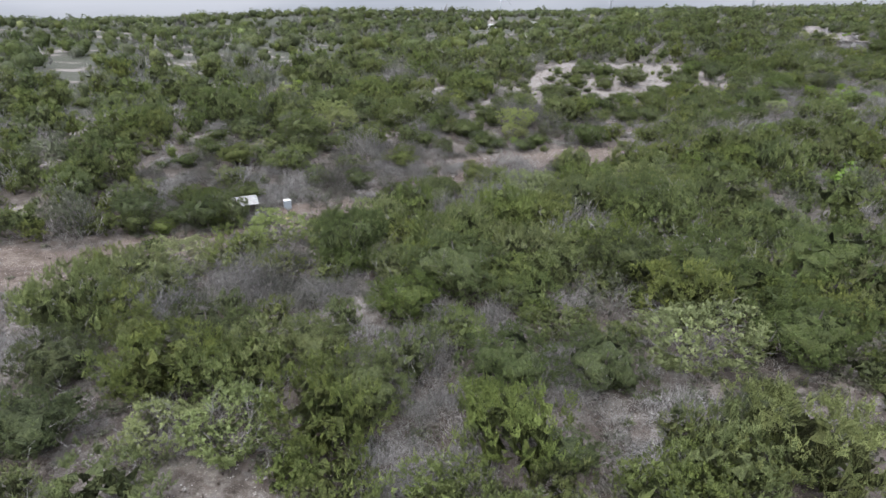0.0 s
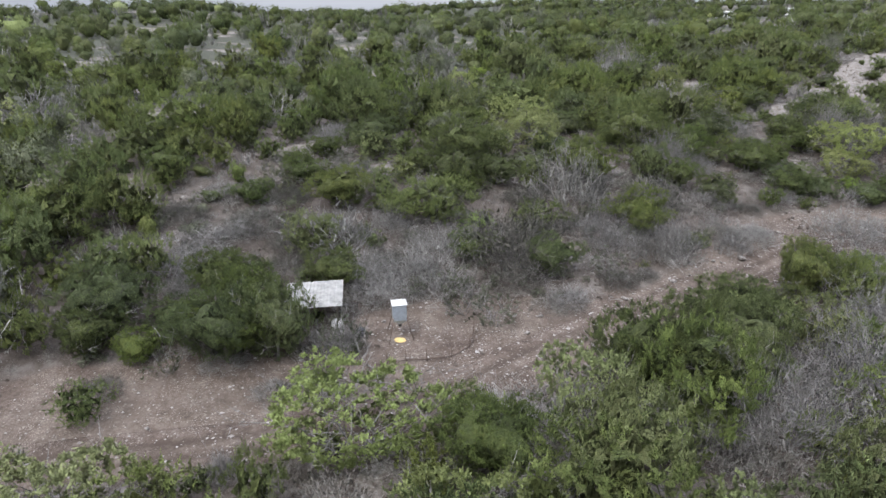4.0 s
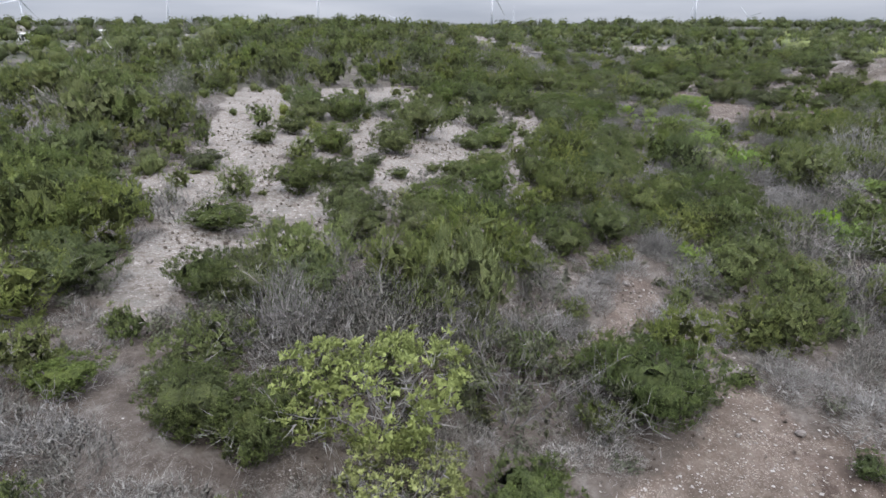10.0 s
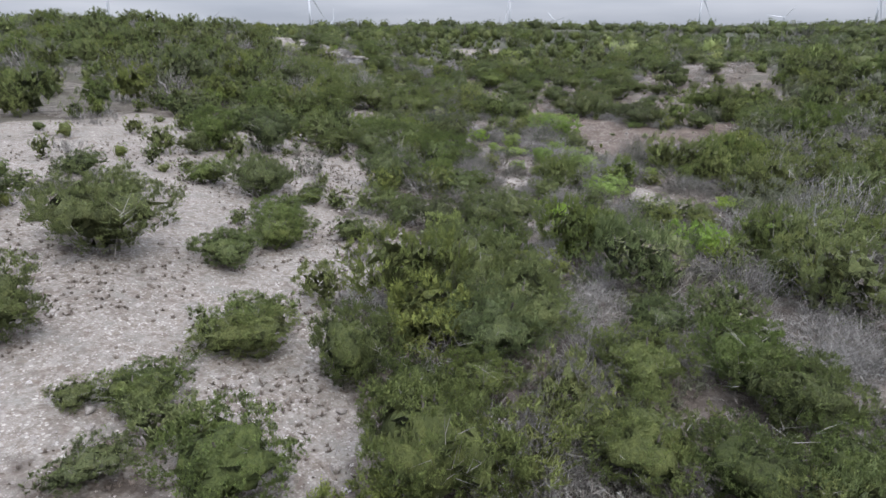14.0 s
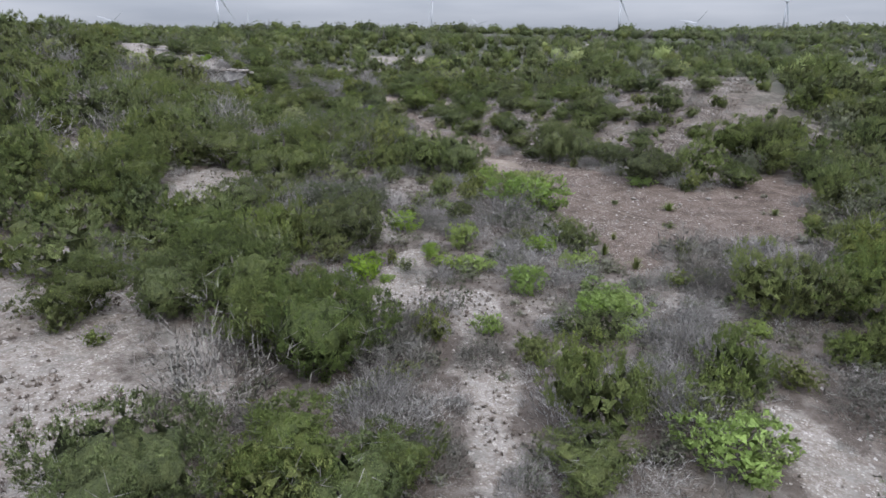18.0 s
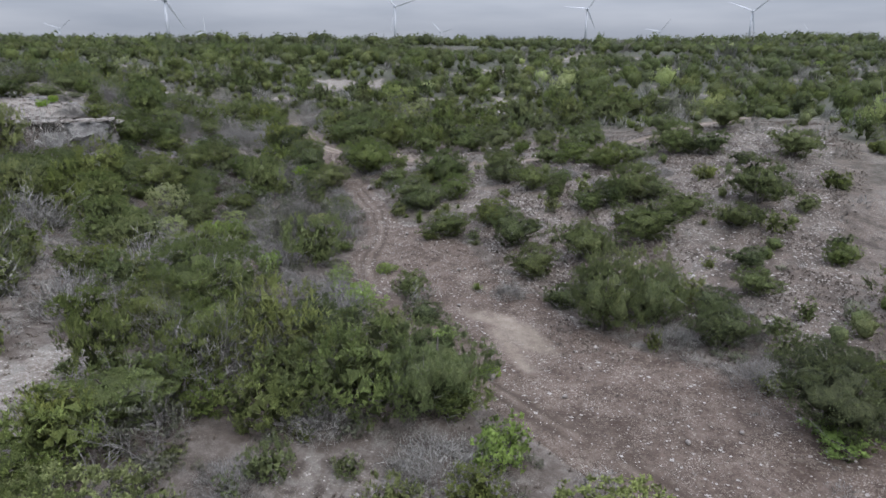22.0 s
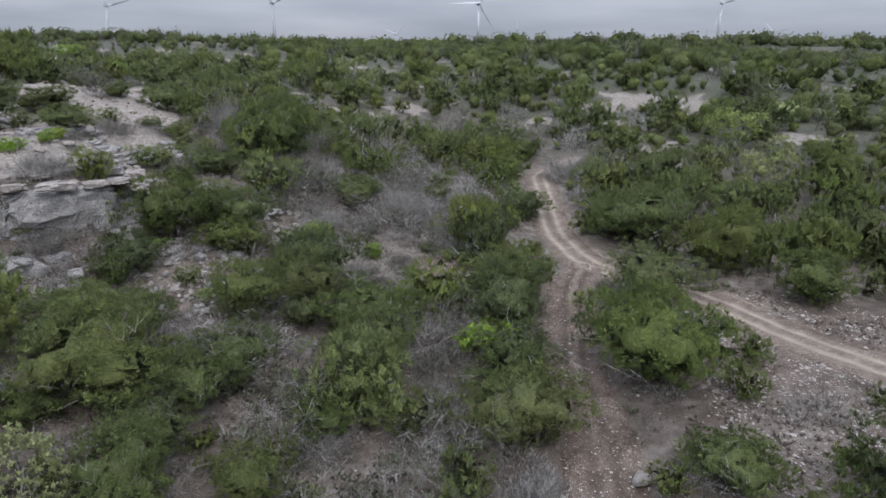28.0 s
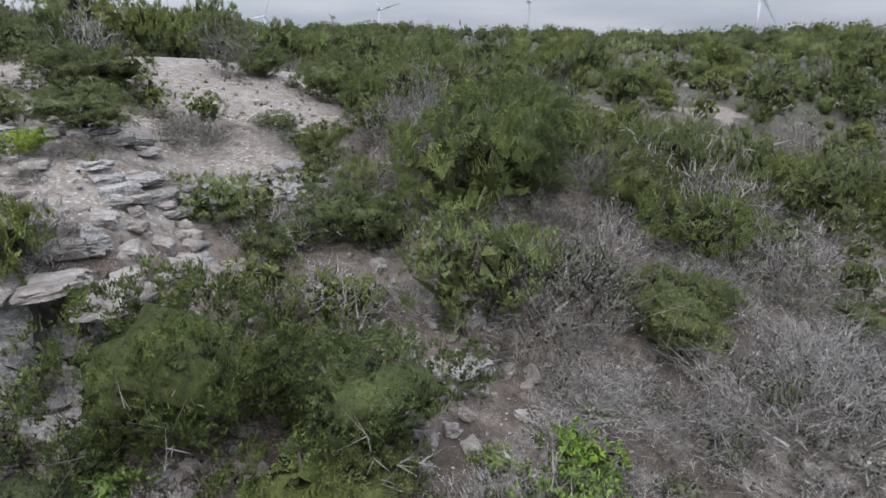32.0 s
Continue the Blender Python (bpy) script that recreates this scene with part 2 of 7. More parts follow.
def ground_material():
    m, n, l, b = material("caliche_ground", 0.92, 0.15)
    geo, att = n.new("ShaderNodeNewGeometry"), n.new("ShaderNodeAttribute")
    att.attribute_name = "ground_mix"
    sep = n.new("ShaderNodeSeparateColor")
    l.new(att.outputs["Color"], sep.inputs[0])
    pos = geo.outputs["Position"]
    big = noise_node(n, l, 0.14, 5.0, 0.6, pos)
    mid = noise_node(n, l, 0.9, 6.0, 0.65, pos)
    fine = noise_node(n, l, 7.0, 5.0, 0.7, pos)
    vor = n.new("ShaderNodeTexVoronoi")
    vor.inputs["Scale"].default_value = 4.2
    l.new(pos, vor.inputs["Vector"])
    vor2 = n.new("ShaderNodeTexVoronoi")
    vor2.inputs["Scale"].default_value = 13.0
    l.new(pos, vor2.inputs["Vector"])
    litter = ramp_node(n, l, mid, [(0.25, (0.0629, 0.0503, 0.0429)), (0.5, (0.122, 0.102, 0.0888)), (0.72, (0.244, 0.222, 0.204))])
    rock = ramp_node(n, l, fine, [(0.25, (0.146, 0.124, 0.107)), (0.5, (0.318, 0.288, 0.262)), (0.75, (0.48, 0.455, 0.425))])
    rock = mix_node(n, l, 0.4, rock, ramp_node(n, l, vor.outputs["Color"], [(0.1, (0.206, 0.172, 0.151)), (0.9, (0.498, 0.472, 0.447))]))
    rock = mix_node(n, l, ramp_node(n, l, mid, [(0.5, (0, 0, 0)), (0.68, (0.555, 0.555, 0.555))]), rock, (0.155, 0.122, 0.104))
    dirt = ramp_node(n, l, mid, [(0.25, (0.107, 0.077, 0.0637)), (0.55, (0.155, 0.12, 0.103)), (0.8, (0.224, 0.189, 0.169))])
    dirt = mix_node(n, l, 0.35, dirt, ramp_node(n, l, vor2.outputs["Color"], [(0.1, (0.0983, 0.0722, 0.06)), (0.9, (0.289, 0.254, 0.234))]))
    chip = n.new("ShaderNodeTexVoronoi")
    chip.inputs["Scale"].default_value = 15.0
    l.new(pos, chip.inputs["Vector"])
    chipsep = n.new("ShaderNodeSeparateColor")
    l.new(chip.outputs["Color"], chipsep.inputs[0])
    near = math_node(n, l, "LESS_THAN", chip.outputs["Distance"], 0.42)
    fleck = math_node(n, l, "MULTIPLY", math_node(n, l, "GREATER_THAN", chipsep.outputs[0], 0.5), near)
    fleck = math_node(n, l, "MULTIPLY", fleck, ramp_node(n, l, noise_node(n, l, 0.5, 3.0, 0.6, pos), [(0.4, (0, 0, 0)), (0.6, (1, 1, 1))]))
    cob = n.new("ShaderNodeTexVoronoi")
    cob.inputs["Scale"].default_value = 7.0
    l.new(mix_node(n, l, 0.06, pos, noise_color(n, l, 6.0, pos), "ADD"), cob.inputs["Vector"])
    cobsep = n.new("ShaderNodeSeparateColor")
    l.new(cob.outputs["Color"], cobsep.inputs[0])
    lying = math_node(n, l, "LESS_THAN", cob.outputs["Distance"], math_node(n, l, "MULTIPLY", cobsep.outputs[1], 0.46))
    strewn = ramp_node(n, l, noise_node(n, l, 0.33, 4.0, 0.65, pos), [(0.36, (0.95, 0.95, 0.95)), (0.62, (0.35, 0.35, 0.35))])
    lying = math_node(n, l, "MULTIPLY", lying, math_node(n, l, "GREATER_THAN", cobsep.outputs[0], strewn))
    stone = ramp_node(n, l, cobsep.outputs[2], [(0.0, (0.16, 0.14, 0.125)), (1.0, (0.36, 0.335, 0.31))])
    dirt = mix_node(n, l, 0.85, dirt, ramp_node(n, l, noise_node(n, l, 2.6, 6.0, 0.75, pos), [(0.34, (0.5, 0.48, 0.47)), (0.64, (1, 1, 1))]), "MULTIPLY")
    dirt = mix_node(n, l, lying, dirt, stone)
    rubble = ramp_node(n, l, cobsep.outputs[2], [(0.0, (0.27, 0.245, 0.22)), (1.0, (0.66, 0.63, 0.59))])
    lump = math_node(n, l, "LESS_THAN", cob.outputs["Distance"], math_node(n, l, "ADD", math_node(n, l, "MULTIPLY", cobsep.outputs[1], 0.4), 0.12))
    rock = mix_node(n, l, math_node(n, l, "MULTIPLY", lump, 0.8), mix_node(n, l, 0.15, rock, (0.16, 0.135, 0.115)), rubble)
    dirt = mix_node(n, l, math_node(n, l, "MULTIPLY", fleck, 0.85), dirt, (0.385, 0.348, 0.318))
    rock = mix_node(n, l, math_node(n, l, "MULTIPLY", fleck, 0.7), rock, (0.459, 0.437, 0.414))
    litter = mix_node(n, l, math_node(n, l, "MULTIPLY", fleck, 0.55), litter, (0.296, 0.27, 0.252))
    tuss = n.new("ShaderNodeTexVoronoi")
    tuss.inputs["Scale"].default_value = 2.6
    l.new(mix_node(n, l, 0.2, pos, noise_color(n, l, 4.0, pos), "ADD"), tuss.inputs["Vector"])
    tsep = n.new("ShaderNodeSeparateColor")
    l.new(tuss.outputs["Color"], tsep.inputs[0])
    grown = math_node(n, l, "MULTIPLY", math_node(n, l, "LESS_THAN", tuss.outputs["Distance"], math_node(n, l, "MULTIPLY", tsep.outputs[1], 0.5)), math_node(n, l, "GREATER_THAN", tsep.outputs[0], 0.35))
    straw = ramp_node(n, l, fine, [(0.3, (0.13, 0.105, 0.085)), (0.7, (0.29, 0.25, 0.21))])
    rock = mix_node(n, l, math_node(n, l, "MULTIPLY", grown, 0.75), rock, straw)
    soil = ramp_node(n, l, noise_node(n, l, 0.45, 5.0, 0.7, pos), [(0.38, (0.62, 0.57, 0.53)), (0.6, (1.12, 1.08, 1.04))])
    dirt = mix_node(n, l, 0.8, dirt, soil, "MULTIPLY")
    dirt = mix_node(n, l, math_node(n, l, "MULTIPLY", grown, 0.45), dirt, straw)
    edge = math_node(n, l, "MULTIPLY", math_node(n, l, "SUBTRACT", mid, 0.5), 1.1)
    f_rock = math_node(n, l, "ADD", sep.outputs[0], edge, True)
    f_dirt = math_node(n, l, "ADD", sep.outputs[1], edge, True)
    gapv = n.new("ShaderNodeTexVoronoi")
    gapv.feature = "DISTANCE_TO_EDGE"
    gapv.inputs["Scale"].default_value = 3.1
    l.new(mix_node(n, l, 0.12, pos, noise_color(n, l, 3.0, pos), "ADD"), gapv.inputs["Vector"])
    cracks = ramp_node(n, l, gapv.outputs["Distance"], [(0.0, (0.42, 0.38, 0.35)), (0.12, (1, 1, 1))])
    rock = mix_node(n, l, 0.22, rock, cracks, "MULTIPLY")
    spots = noise_node(n, l, 2.3, 4.0, 0.7, pos)
    rock = mix_node(n, l, ramp_node(n, l, spots, [(0.50, (0, 0, 0)), (0.63, (0.8, 0.8, 0.8))]), rock, (0.17, 0.138, 0.116))
    lichen = noise_node(n, l, 0.75, 6.0, 0.72, pos)
    rock = mix_node(n, l, ramp_node(n, l, lichen, [(0.48, (0, 0, 0)), (0.64, (0.6, 0.6, 0.6))]), rock, (0.23, 0.222, 0.205))
    f_rock = ramp_node(n, l, f_rock, [(0.35, (0, 0, 0)), (0.65, (1, 1, 1))])
    f_dirt = ramp_node(n, l, f_dirt, [(0.35, (0, 0, 0)), (0.65, (1, 1, 1))])
    col = mix_node(n, l, f_rock, litter, rock)
    col = mix_node(n, l, f_dirt, col, dirt)
    lane = ramp_node(n, l, mid, [(0.3, (0.27, 0.222, 0.18)), (0.7, (0.42, 0.365, 0.31))])
    col = mix_node(n, l, sep.outputs[2], col, lane)
    col = mix_node(n, l, math_node(n, l, "MULTIPLY", att.outputs["Alpha"], 0.92), col, (0.085, 0.064, 0.052))
    col = mix_node(n, l, 0.5, col, ramp_node(n, l, big, [(0.3, (0.62, 0.60, 0.58)), (0.7, (1.0, 1.0, 1.0))]), "MULTIPLY")
    # far off the scrub closes over the ground
    far = n.new("ShaderNodeAttribute")
    far.attribute_name = "woods"
    canopy = ramp_node(n, l, noise_node(n, l, 0.7, 6.0, 0.75, pos), [(0.32, (0.035, 0.044, 0.03)), (0.5, (0.085, 0.092, 0.066)), (0.7, (0.17, 0.165, 0.145))])
    canopy = mix_node(n, l, ramp_node(n, l, noise_node(n, l, 0.03, 3.0, 0.6, pos), [(0.35, (0.9, 0.9, 0.9)), (0.65, (0.2, 0.2, 0.2))]), canopy, (0.06, 0.072, 0.048))
    col = mix_node(n, l, far.outputs["Fac"], col, canopy)
    l.new(mix_node(n, l, 1.0, col, (0.76, 0.755, 0.74), "MULTIPLY"), b.inputs["Base Color"])
    h = math_node(n, l, "ADD", fine, math_node(n, l, "MULTIPLY", vor.outputs["Distance"], 0.8))
    h = math_node(n, l, "ADD", h, math_node(n, l, "MULTIPLY", math_node(n, l, "MAXIMUM", lying, math_node(n, l, "MULTIPLY", lump, sep.outputs[0])), 0.9))
    bump_node(n, l, b, h, 0.7, 0.09)
    return m


M_GROUND = ground_material()


def stone_material(name, dark, mid, light, scale=3.0, rough=0.9, cracked=False):
    m, n, l, b = material(name, rough, 0.2)
    geo, info = n.new("ShaderNodeNewGeometry"), n.new("ShaderNodeObjectInfo")
    pos = geo.outputs["Position"]
    a = noise_node(n, l, scale, 7.0, 0.65, pos)
    c = noise_node(n, l, scale * 0.22, 4.0, 0.6, pos)
    v = math_node(n, l, "ADD", math_node(n, l, "MULTIPLY", a, 0.62), math_node(n, l, "MULTIPLY", c, 0.3))
    v = math_node(n, l, "ADD", v, math_node(n, l, "MULTIPLY", geo.outputs["Random Per Island"], 0.2))
    v = math_node(n, l, "ADD", v, math_node(n, l, "MULTIPLY", info.outputs["Random"], 0.08))
    col = ramp_node(n, l, v, [(0.36, dark), (0.54, mid), (0.76, light)])
    pits = noise_node(n, l, scale * 7, 5.0, 0.75, pos)
    col = mix_node(n, l, 0.6, col, ramp_node(n, l, pits, [(0.34, (0.35, 0.34, 0.33)), (0.55, (1, 1, 1))]), "MULTIPLY")
    relief = math_node(n, l, "ADD", a, math_node(n, l, "MULTIPLY", pits, 0.35))
    if cracked:
        cell, squash = n.new("ShaderNodeTexVoronoi"), n.new("ShaderNodeMapping")
        squash.inputs["Scale"].default_value = (0.45, 0.45, 2.6)
        l.new(mix_node(n, l, 0.35, pos, noise_color(n, l, 1.3, pos), "ADD"), squash.inputs[0])
        cell.feature = "DISTANCE_TO_EDGE"
        cell.inputs["Scale"].default_value = 0.8
        l.new(squash.outputs[0], cell.inputs["Vector"])
        gash = ramp_node(n, l, cell.outputs["Distance"], [(0.0, (0.3, 0.29, 0.28)), (0.02, (1, 1, 1))])
        col = mix_node(n, l, ramp_node(n, l, noise_node(n, l, 0.9, 3.0, 0.6, pos), [(0.45, (0, 0, 0)), (0.62, (0.8, 0.8, 0.8))]), col, gash, "MULTIPLY")
        relief = math_node(n, l, "ADD", relief, math_node(n, l, "MULTIPLY", gash, 0.25))
        fleck = noise_node(n, l, 9.0, 5.0, 0.7, pos)
        col = mix_node(n, l, ramp_node(n, l, fleck, [(0.56, (0, 0, 0)), (0.62, (0.75, 0.75, 0.75))]), col, (0.40, 0.39, 0.375))
        col = mix_node(n, l, ramp_node(n, l, fleck, [(0.36, (0.8, 0.8, 0.8)), (0.46, (0, 0, 0))]), col, (0.085, 0.08, 0.076))
        stain = noise_node(n, l, 0.8, 5.0, 0.7, pos)
        col = mix_node(n, l, ramp_node(n, l, stain, [(0.5, (0, 0, 0)), (0.7, (0.6, 0.6, 0.6))]), col, (0.12, 0.105, 0.095))
    l.new(col, b.inputs["Base Color"])
    bump_node(n, l, b, relief, 1.0, 0.12)
    return m


M_STONE = stone_material("white_limestone", (0.13, 0.112, 0.1), (0.25, 0.225, 0.205), (0.42, 0.395, 0.37), 4.0)
M_CLIFF = stone_material("grey_weathered_limestone", (0.095, 0.09, 0.086), (0.205, 0.197, 0.19), (0.36, 0.35, 0.337), 1.5, 0.9, True)


def plain(name, col, rough, metal=0.0, wear=0.25, scale=6.0, spec=0.4):
    m, n, l, b = material(name, rough, spec, metal)
    tex = n.new("ShaderNodeTexCoord")
    a = noise_node(n, l, scale, 5.0, 0.6, tex.outputs["Object"])
    lo = tuple(c * (1 - wear) for c in col)
    hi = tuple(min(1, c * (1 + wear)) for c in col)
    l.new(ramp_node(n, l, a, [(0.3, lo), (0.7, hi)]), b.inputs["Base Color"])
    return m


M_TOWER = plain("white_tower_paint", (0.42, 0.44, 0.47), 0.5, 0.0, 0.06, 0.05)
M_GALV = plain("galvanised_sheet", (0.42, 0.47, 0.52), 0.45, 0.6, 0.15, 5.0)
M_ROOF = plain("weathered_white_roofing", (0.46, 0.45, 0.43), 0.75, 0.0, 0.3, 2.5)
M_SHEDWOOD = plain("dark_shed_boards", (0.09, 0.075, 0.062), 0.85, 0.0, 0.35, 4.0)
M_CORN = plain("spilled_corn", (0.55, 0.40, 0.16), 0.8, 0.0, 0.3, 12.0)
M_WIRE = plain("rusty_wire", (0.10, 0.07, 0.055), 0.8, 0.3, 0.3, 9.0)
M_WALL = plain("whitewashed_wall", (0.62, 0.62, 0.60), 0.8, 0.0, 0.1, 0.6)
M_DARK = plain("dark_opening", (0.03, 0.03, 0.032), 0.5, 0.0, 0.2, 2.0)

# ---------------------------------------------------------------- the lie of the land
def step01(a, b, x):
    u = np.clip((x - a) / (b - a), 0, 1)
    return u * u * (3 - 2 * u)


def vnoise(x, y, seed=0):
    """Smooth value noise on the plane, 0 to 1."""
    xi, yi = np.floor(x), np.floor(y)

    def corner(i, j):
        s = np.sin(i * 127.1 + j * 311.7 + seed * 74.7) * 43758.5453
        return s - np.floor(s)
    u, v = x - xi, y - yi
    u, v = u * u * (3 - 2 * u), v * v * (3 - 2 * v)
    low = corner(xi, yi) * (1 - u) + corner(xi + 1, yi) * u
    high = corner(xi, yi + 1) * (1 - u) + corner(xi + 1, yi + 1) * u
    return low * (1 - v) + high * v


def fbm(x, y, size, seed=0, octaves=3):
    total, amp, out = 0.0, 1.0, 0.0
    for k in range(octaves):
        out = out + amp * vnoise(x / size * 2**k, y / size * 2**k, seed + 5 * k)
        total, amp = total + amp, amp * 0.5
    return out / total


# broad hollows, then lesser knolls and dips: centre x, y, spread, height
HOLLOWS = [
    (30, 30, 90, -8.22), (240, 225, 90, -5.79), (-75, 45, 32, -3.73), (15, 150, 32, 2.35), (105, 165, 32, -3.53),
    (225, 270, 20, -2.86), (165, 225, 13, -2.44), (150, 270, 20, 3.53), (-15, -30, 32, -4.69), (-15, 75, 13, -1.77),
    (15, 375, 90, 4.26), (-30, 105, 13, 1.11), (15, 90, 13, -2.38), (45, 120, 20, -1.61), (180, 165, 20, 2.21),
    (150, 180, 13, -1.83), (135, 315, 32, 4.38), (-30, 60, 13, -2.62), (165, 135, 13, -1.3), (90, 120, 13, -0.95)]
KNOLLS = [
    (0, 15, 13, -1.5), (-60, 0, 13, -1.83), (-90, 75, 13, -2.29), (210, 240, 20, -1), (150, 210, 13, -1.85),
    (90, 240, 32, 4.54), (150, 225, 13, -2.55), (165, 270, 13, 2.6), (180, 240, 13, -1.38), (30, 180, 20, 2.38),
    (210, 165, 20, 4.33), (60, 150, 13, -0.61), (255, 270, 13, -1.64), (60, 90, 13, -0.69), (0, 75, 13, -0.9),
    (-45, 90, 13, 1.62), (210, 210, 20, -1.42), (210, 270, 13, -2.15), (0, 120, 13, 1.23), (-60, 45, 13, -2.48)]
# the hills round about: centre x, y, spread, height
HILLS = [
    (110, 335, 45, 3.31), (40, 395, 40, -2.71), (-230, 290, 75, 10.84), (-125, 640, 110, 9.76), (0, 540, 80, 6.9), (100, 480, 60, 2.68), (200, 500, 70, 6.79), (275, 485, 60, 3.47), (305, 305, 60, 6.78), (1500, 20, 280, 13.5), (-60, 310, 60, -1.35),
    (-160, 480, 70, -2.89), (20, 105, 14, -1.34), (230, 165, 22, 0.52), (800, 330, 160, -7.29), (104, 150, 16, 0.45), (-60, 140, 25, -1.82), (700, 700, 200, -1.24), (-500, 700, 200, 1.42), (430, 520, 70, 5.03), (515, 420, 75, 6.57), (590, 300, 80, 5.71)]
LEDGE = ((143.0, 245.6), (159.6, 247.2))     # the rock step below the plateau


def ledge_frame(x, y):
    (ax, ay), (bx, by) = LEDGE
    n = math.hypot(bx - ax, by - ay)
    ux, uy = (bx - ax) / n, (by - ay) / n
    return (x - ax) * ux + (y - ay) * uy, -(x - ax) * uy + (y - ay) * ux, n


def height(x, y):
    x, y = np.asarray(x, float), np.asarray(y, float)
    d = np.hypot(x - 90, y - 150)
    z = 8 + 4 * step01(60, 200, d) + 7 * step01(250, 900, d)
    for cx, cy, s, h in HOLLOWS + KNOLLS + HILLS:
        z = z + h * np.exp(-((x - cx) ** 2 + (y - cy) ** 2) / (2 * s * s))
    z = z + (fbm(x, y, 190, 3) - 0.5) * 7 * step01(200, 480, d) * (1 - 0.5 * step01(900, 1500, d))
    z = z - 22 * step01(1500, 3200, d)
    s, v, n = ledge_frame(x, y)
    run = step01(-12, -2, s) * (1 - step01(n - 0.5, n + 4, s))
    v = v + (fbm(x, y, 4.0, 9) - 0.5) * 1.2
    z = z + run * (2.5 * step01(-0.2, 0.9, v) * (1 - step01(3, 20, v)) - 1.0 * (1 - step01(-3, -0.2, v)) * step01(-12, -5, v))
    z = z + (fbm(x, y, 9, 21) - 0.5) * 0.7 + (fbm(x, y, 2.4, 33, 2) - 0.5) * 0.22
    return z


def ground_at(x, y):
    return float(height(x, y))


# ---------------------------------------------------------------- tracks and bare openings
LANES = []          # name, points, half width, ruts


def lane(name, pts, half, ruts):
    LANES.append((name, np.array(pts, float), half, ruts))


lane("pale", [(221, 262), (215.5, 260.5), (210, 257.2), (204, 250.5), (197.5, 243.5), (193.5, 238.5), (190.2, 232.5), (190.3, 226), (190.9, 219), (189.4, 211), (188.7, 205), (189.2, 199.5), (191.1, 195), (193.2, 190.5), (199, 183), (209, 176), (226, 168)], 1.15, 0.62)
lane("dirt", [(189.5, 231), (185.5, 228.8), (181.5, 225), (177.5, 221), (173.8, 216.4), (168.8, 211), (163.6, 206), (159.4, 202.6), (154.3, 199.5), (148.5, 197), (144, 193.6), (140.5, 190), (137.6, 186), (135.6, 182.5), (133.4, 178), (130.5, 172), (127.0, 164), (123.5, 157), (119, 149.5)], 1.05, 0.5)
lane("dirt", [(30.5, 103), (28, 100.8), (24, 100.7), (20.7, 101.4), (16.5, 101.0), (13.2, 99.6), (10.2, 97.4), (6.8, 94.6), (3.2, 90.2), (-0.3, 86), (-4.8, 80), (-10.5, 73.5), (-14, 68.7), (-18, 64.5), (-25, 60.5), (-33, 56.5), (-42, 53.5), (-56, 51)], 1.15, 0.6)
PATCHES = []


def patch(kind, pts):
    PATCHES.append((kind, np.array(pts, float)))


patch("scrubby", [(10.1, 126.9), (13.1, 145.5), (16.3, 147.2), (42.5, 204.4), (48.2, 189.6), (62.7, 192.4), (63.7, 173.3), (81.8, 169.3), (57.2, 146.0), (42.4, 136.9), (27.5, 135.2), (21.3, 128.2), (17.3, 128.3), (13.7, 127.5)])
patch("rock", [(50.3, 206.8), (53.0, 194.4), (62.1, 185.2), (72.5, 180.8), (84.9, 174.9), (71.0, 158.5), (55.7, 149.6), (48.8, 144.1), (44.6, 135.0), (38.3, 131.9), (31.9, 135.0), (28.9, 132.9), (26.5, 134.4)])
patch("rock", [(70.5, 192.7), (71.6, 180.6), (70.5, 168.4), (86.4, 177.0), (78.6, 169.4), (71.5, 159.8), (73.5, 158.0), (65.7, 153.2), (63.9, 149.2), (59.6, 146.0), (58.7, 145.8), (53.6, 151.4), (56.6, 153.4), (57.9, 161.4), (59.7, 168.3)])
patch("rock", [(76.5, 176.9), (85.5, 179.5), (83.4, 174.4), (84.9, 170.6), (80.7, 164.8), (79.2, 170.3), (71.6, 165.4), (67.8, 162.5), (70.4, 167.9)])
patch("rock", [(83.9, 187.8), (87.5, 184.8), (85.4, 181.7), (81.6, 183.7)])
patch("rock", [(101.5, 194.3), (107.8, 194.8), (100.6, 186.3), (97.0, 186.6)])
patch("rock", [(97.2, 190.2), (107.0, 194.7), (102.0, 187.8), (95.9, 185.5)])
patch("rock", [(101.5, 211.4), (105.5, 209.8), (99.1, 201.0), (97.5, 203.3)])
patch("rock", [(103.5, 170.8), (105.8, 169.3), (98.1, 164.9), (94.0, 162.6), (93.2, 165.8), (98.5, 169.2)])
patch("rock", [(120.5, 201.4), (123.7, 199.1), (122.1, 194.9), (118.5, 194.1), (114.5, 191.8), (114.0, 192.5), (116.9, 197.6)])
patch("rubble", [(196.1, 223.3), (196.2, 204.9), (215.2, 200.4), (218.8, 189.2), (211.9, 174.7), (244.1, 152.4), (154.0, 162.3), (153.2, 169.1), (156.2, 174.3), (148.0, 180.0), (149.2, 184.4), (158.6, 190.7), (158.2, 196.1), (168.1, 195.6), (177.7, 200.8)])
patch("rubble", [(182.1, 214.5), (185.2, 211.4), (182.7, 203.6), (176.9, 196.7), (174.5, 192.0), (173.9, 186.0), (166.9, 185.3), (164.5, 191.3), (167.0, 195.2), (173.8, 199.7), (174.2, 207.3), (174.4, 212.3)])
patch("rubble", [(192.7, 222.5), (201.4, 217.1), (194.2, 210.4), (215.6, 197.4), (207.1, 192.7), (194.8, 191.5), (189.3, 210.9)])
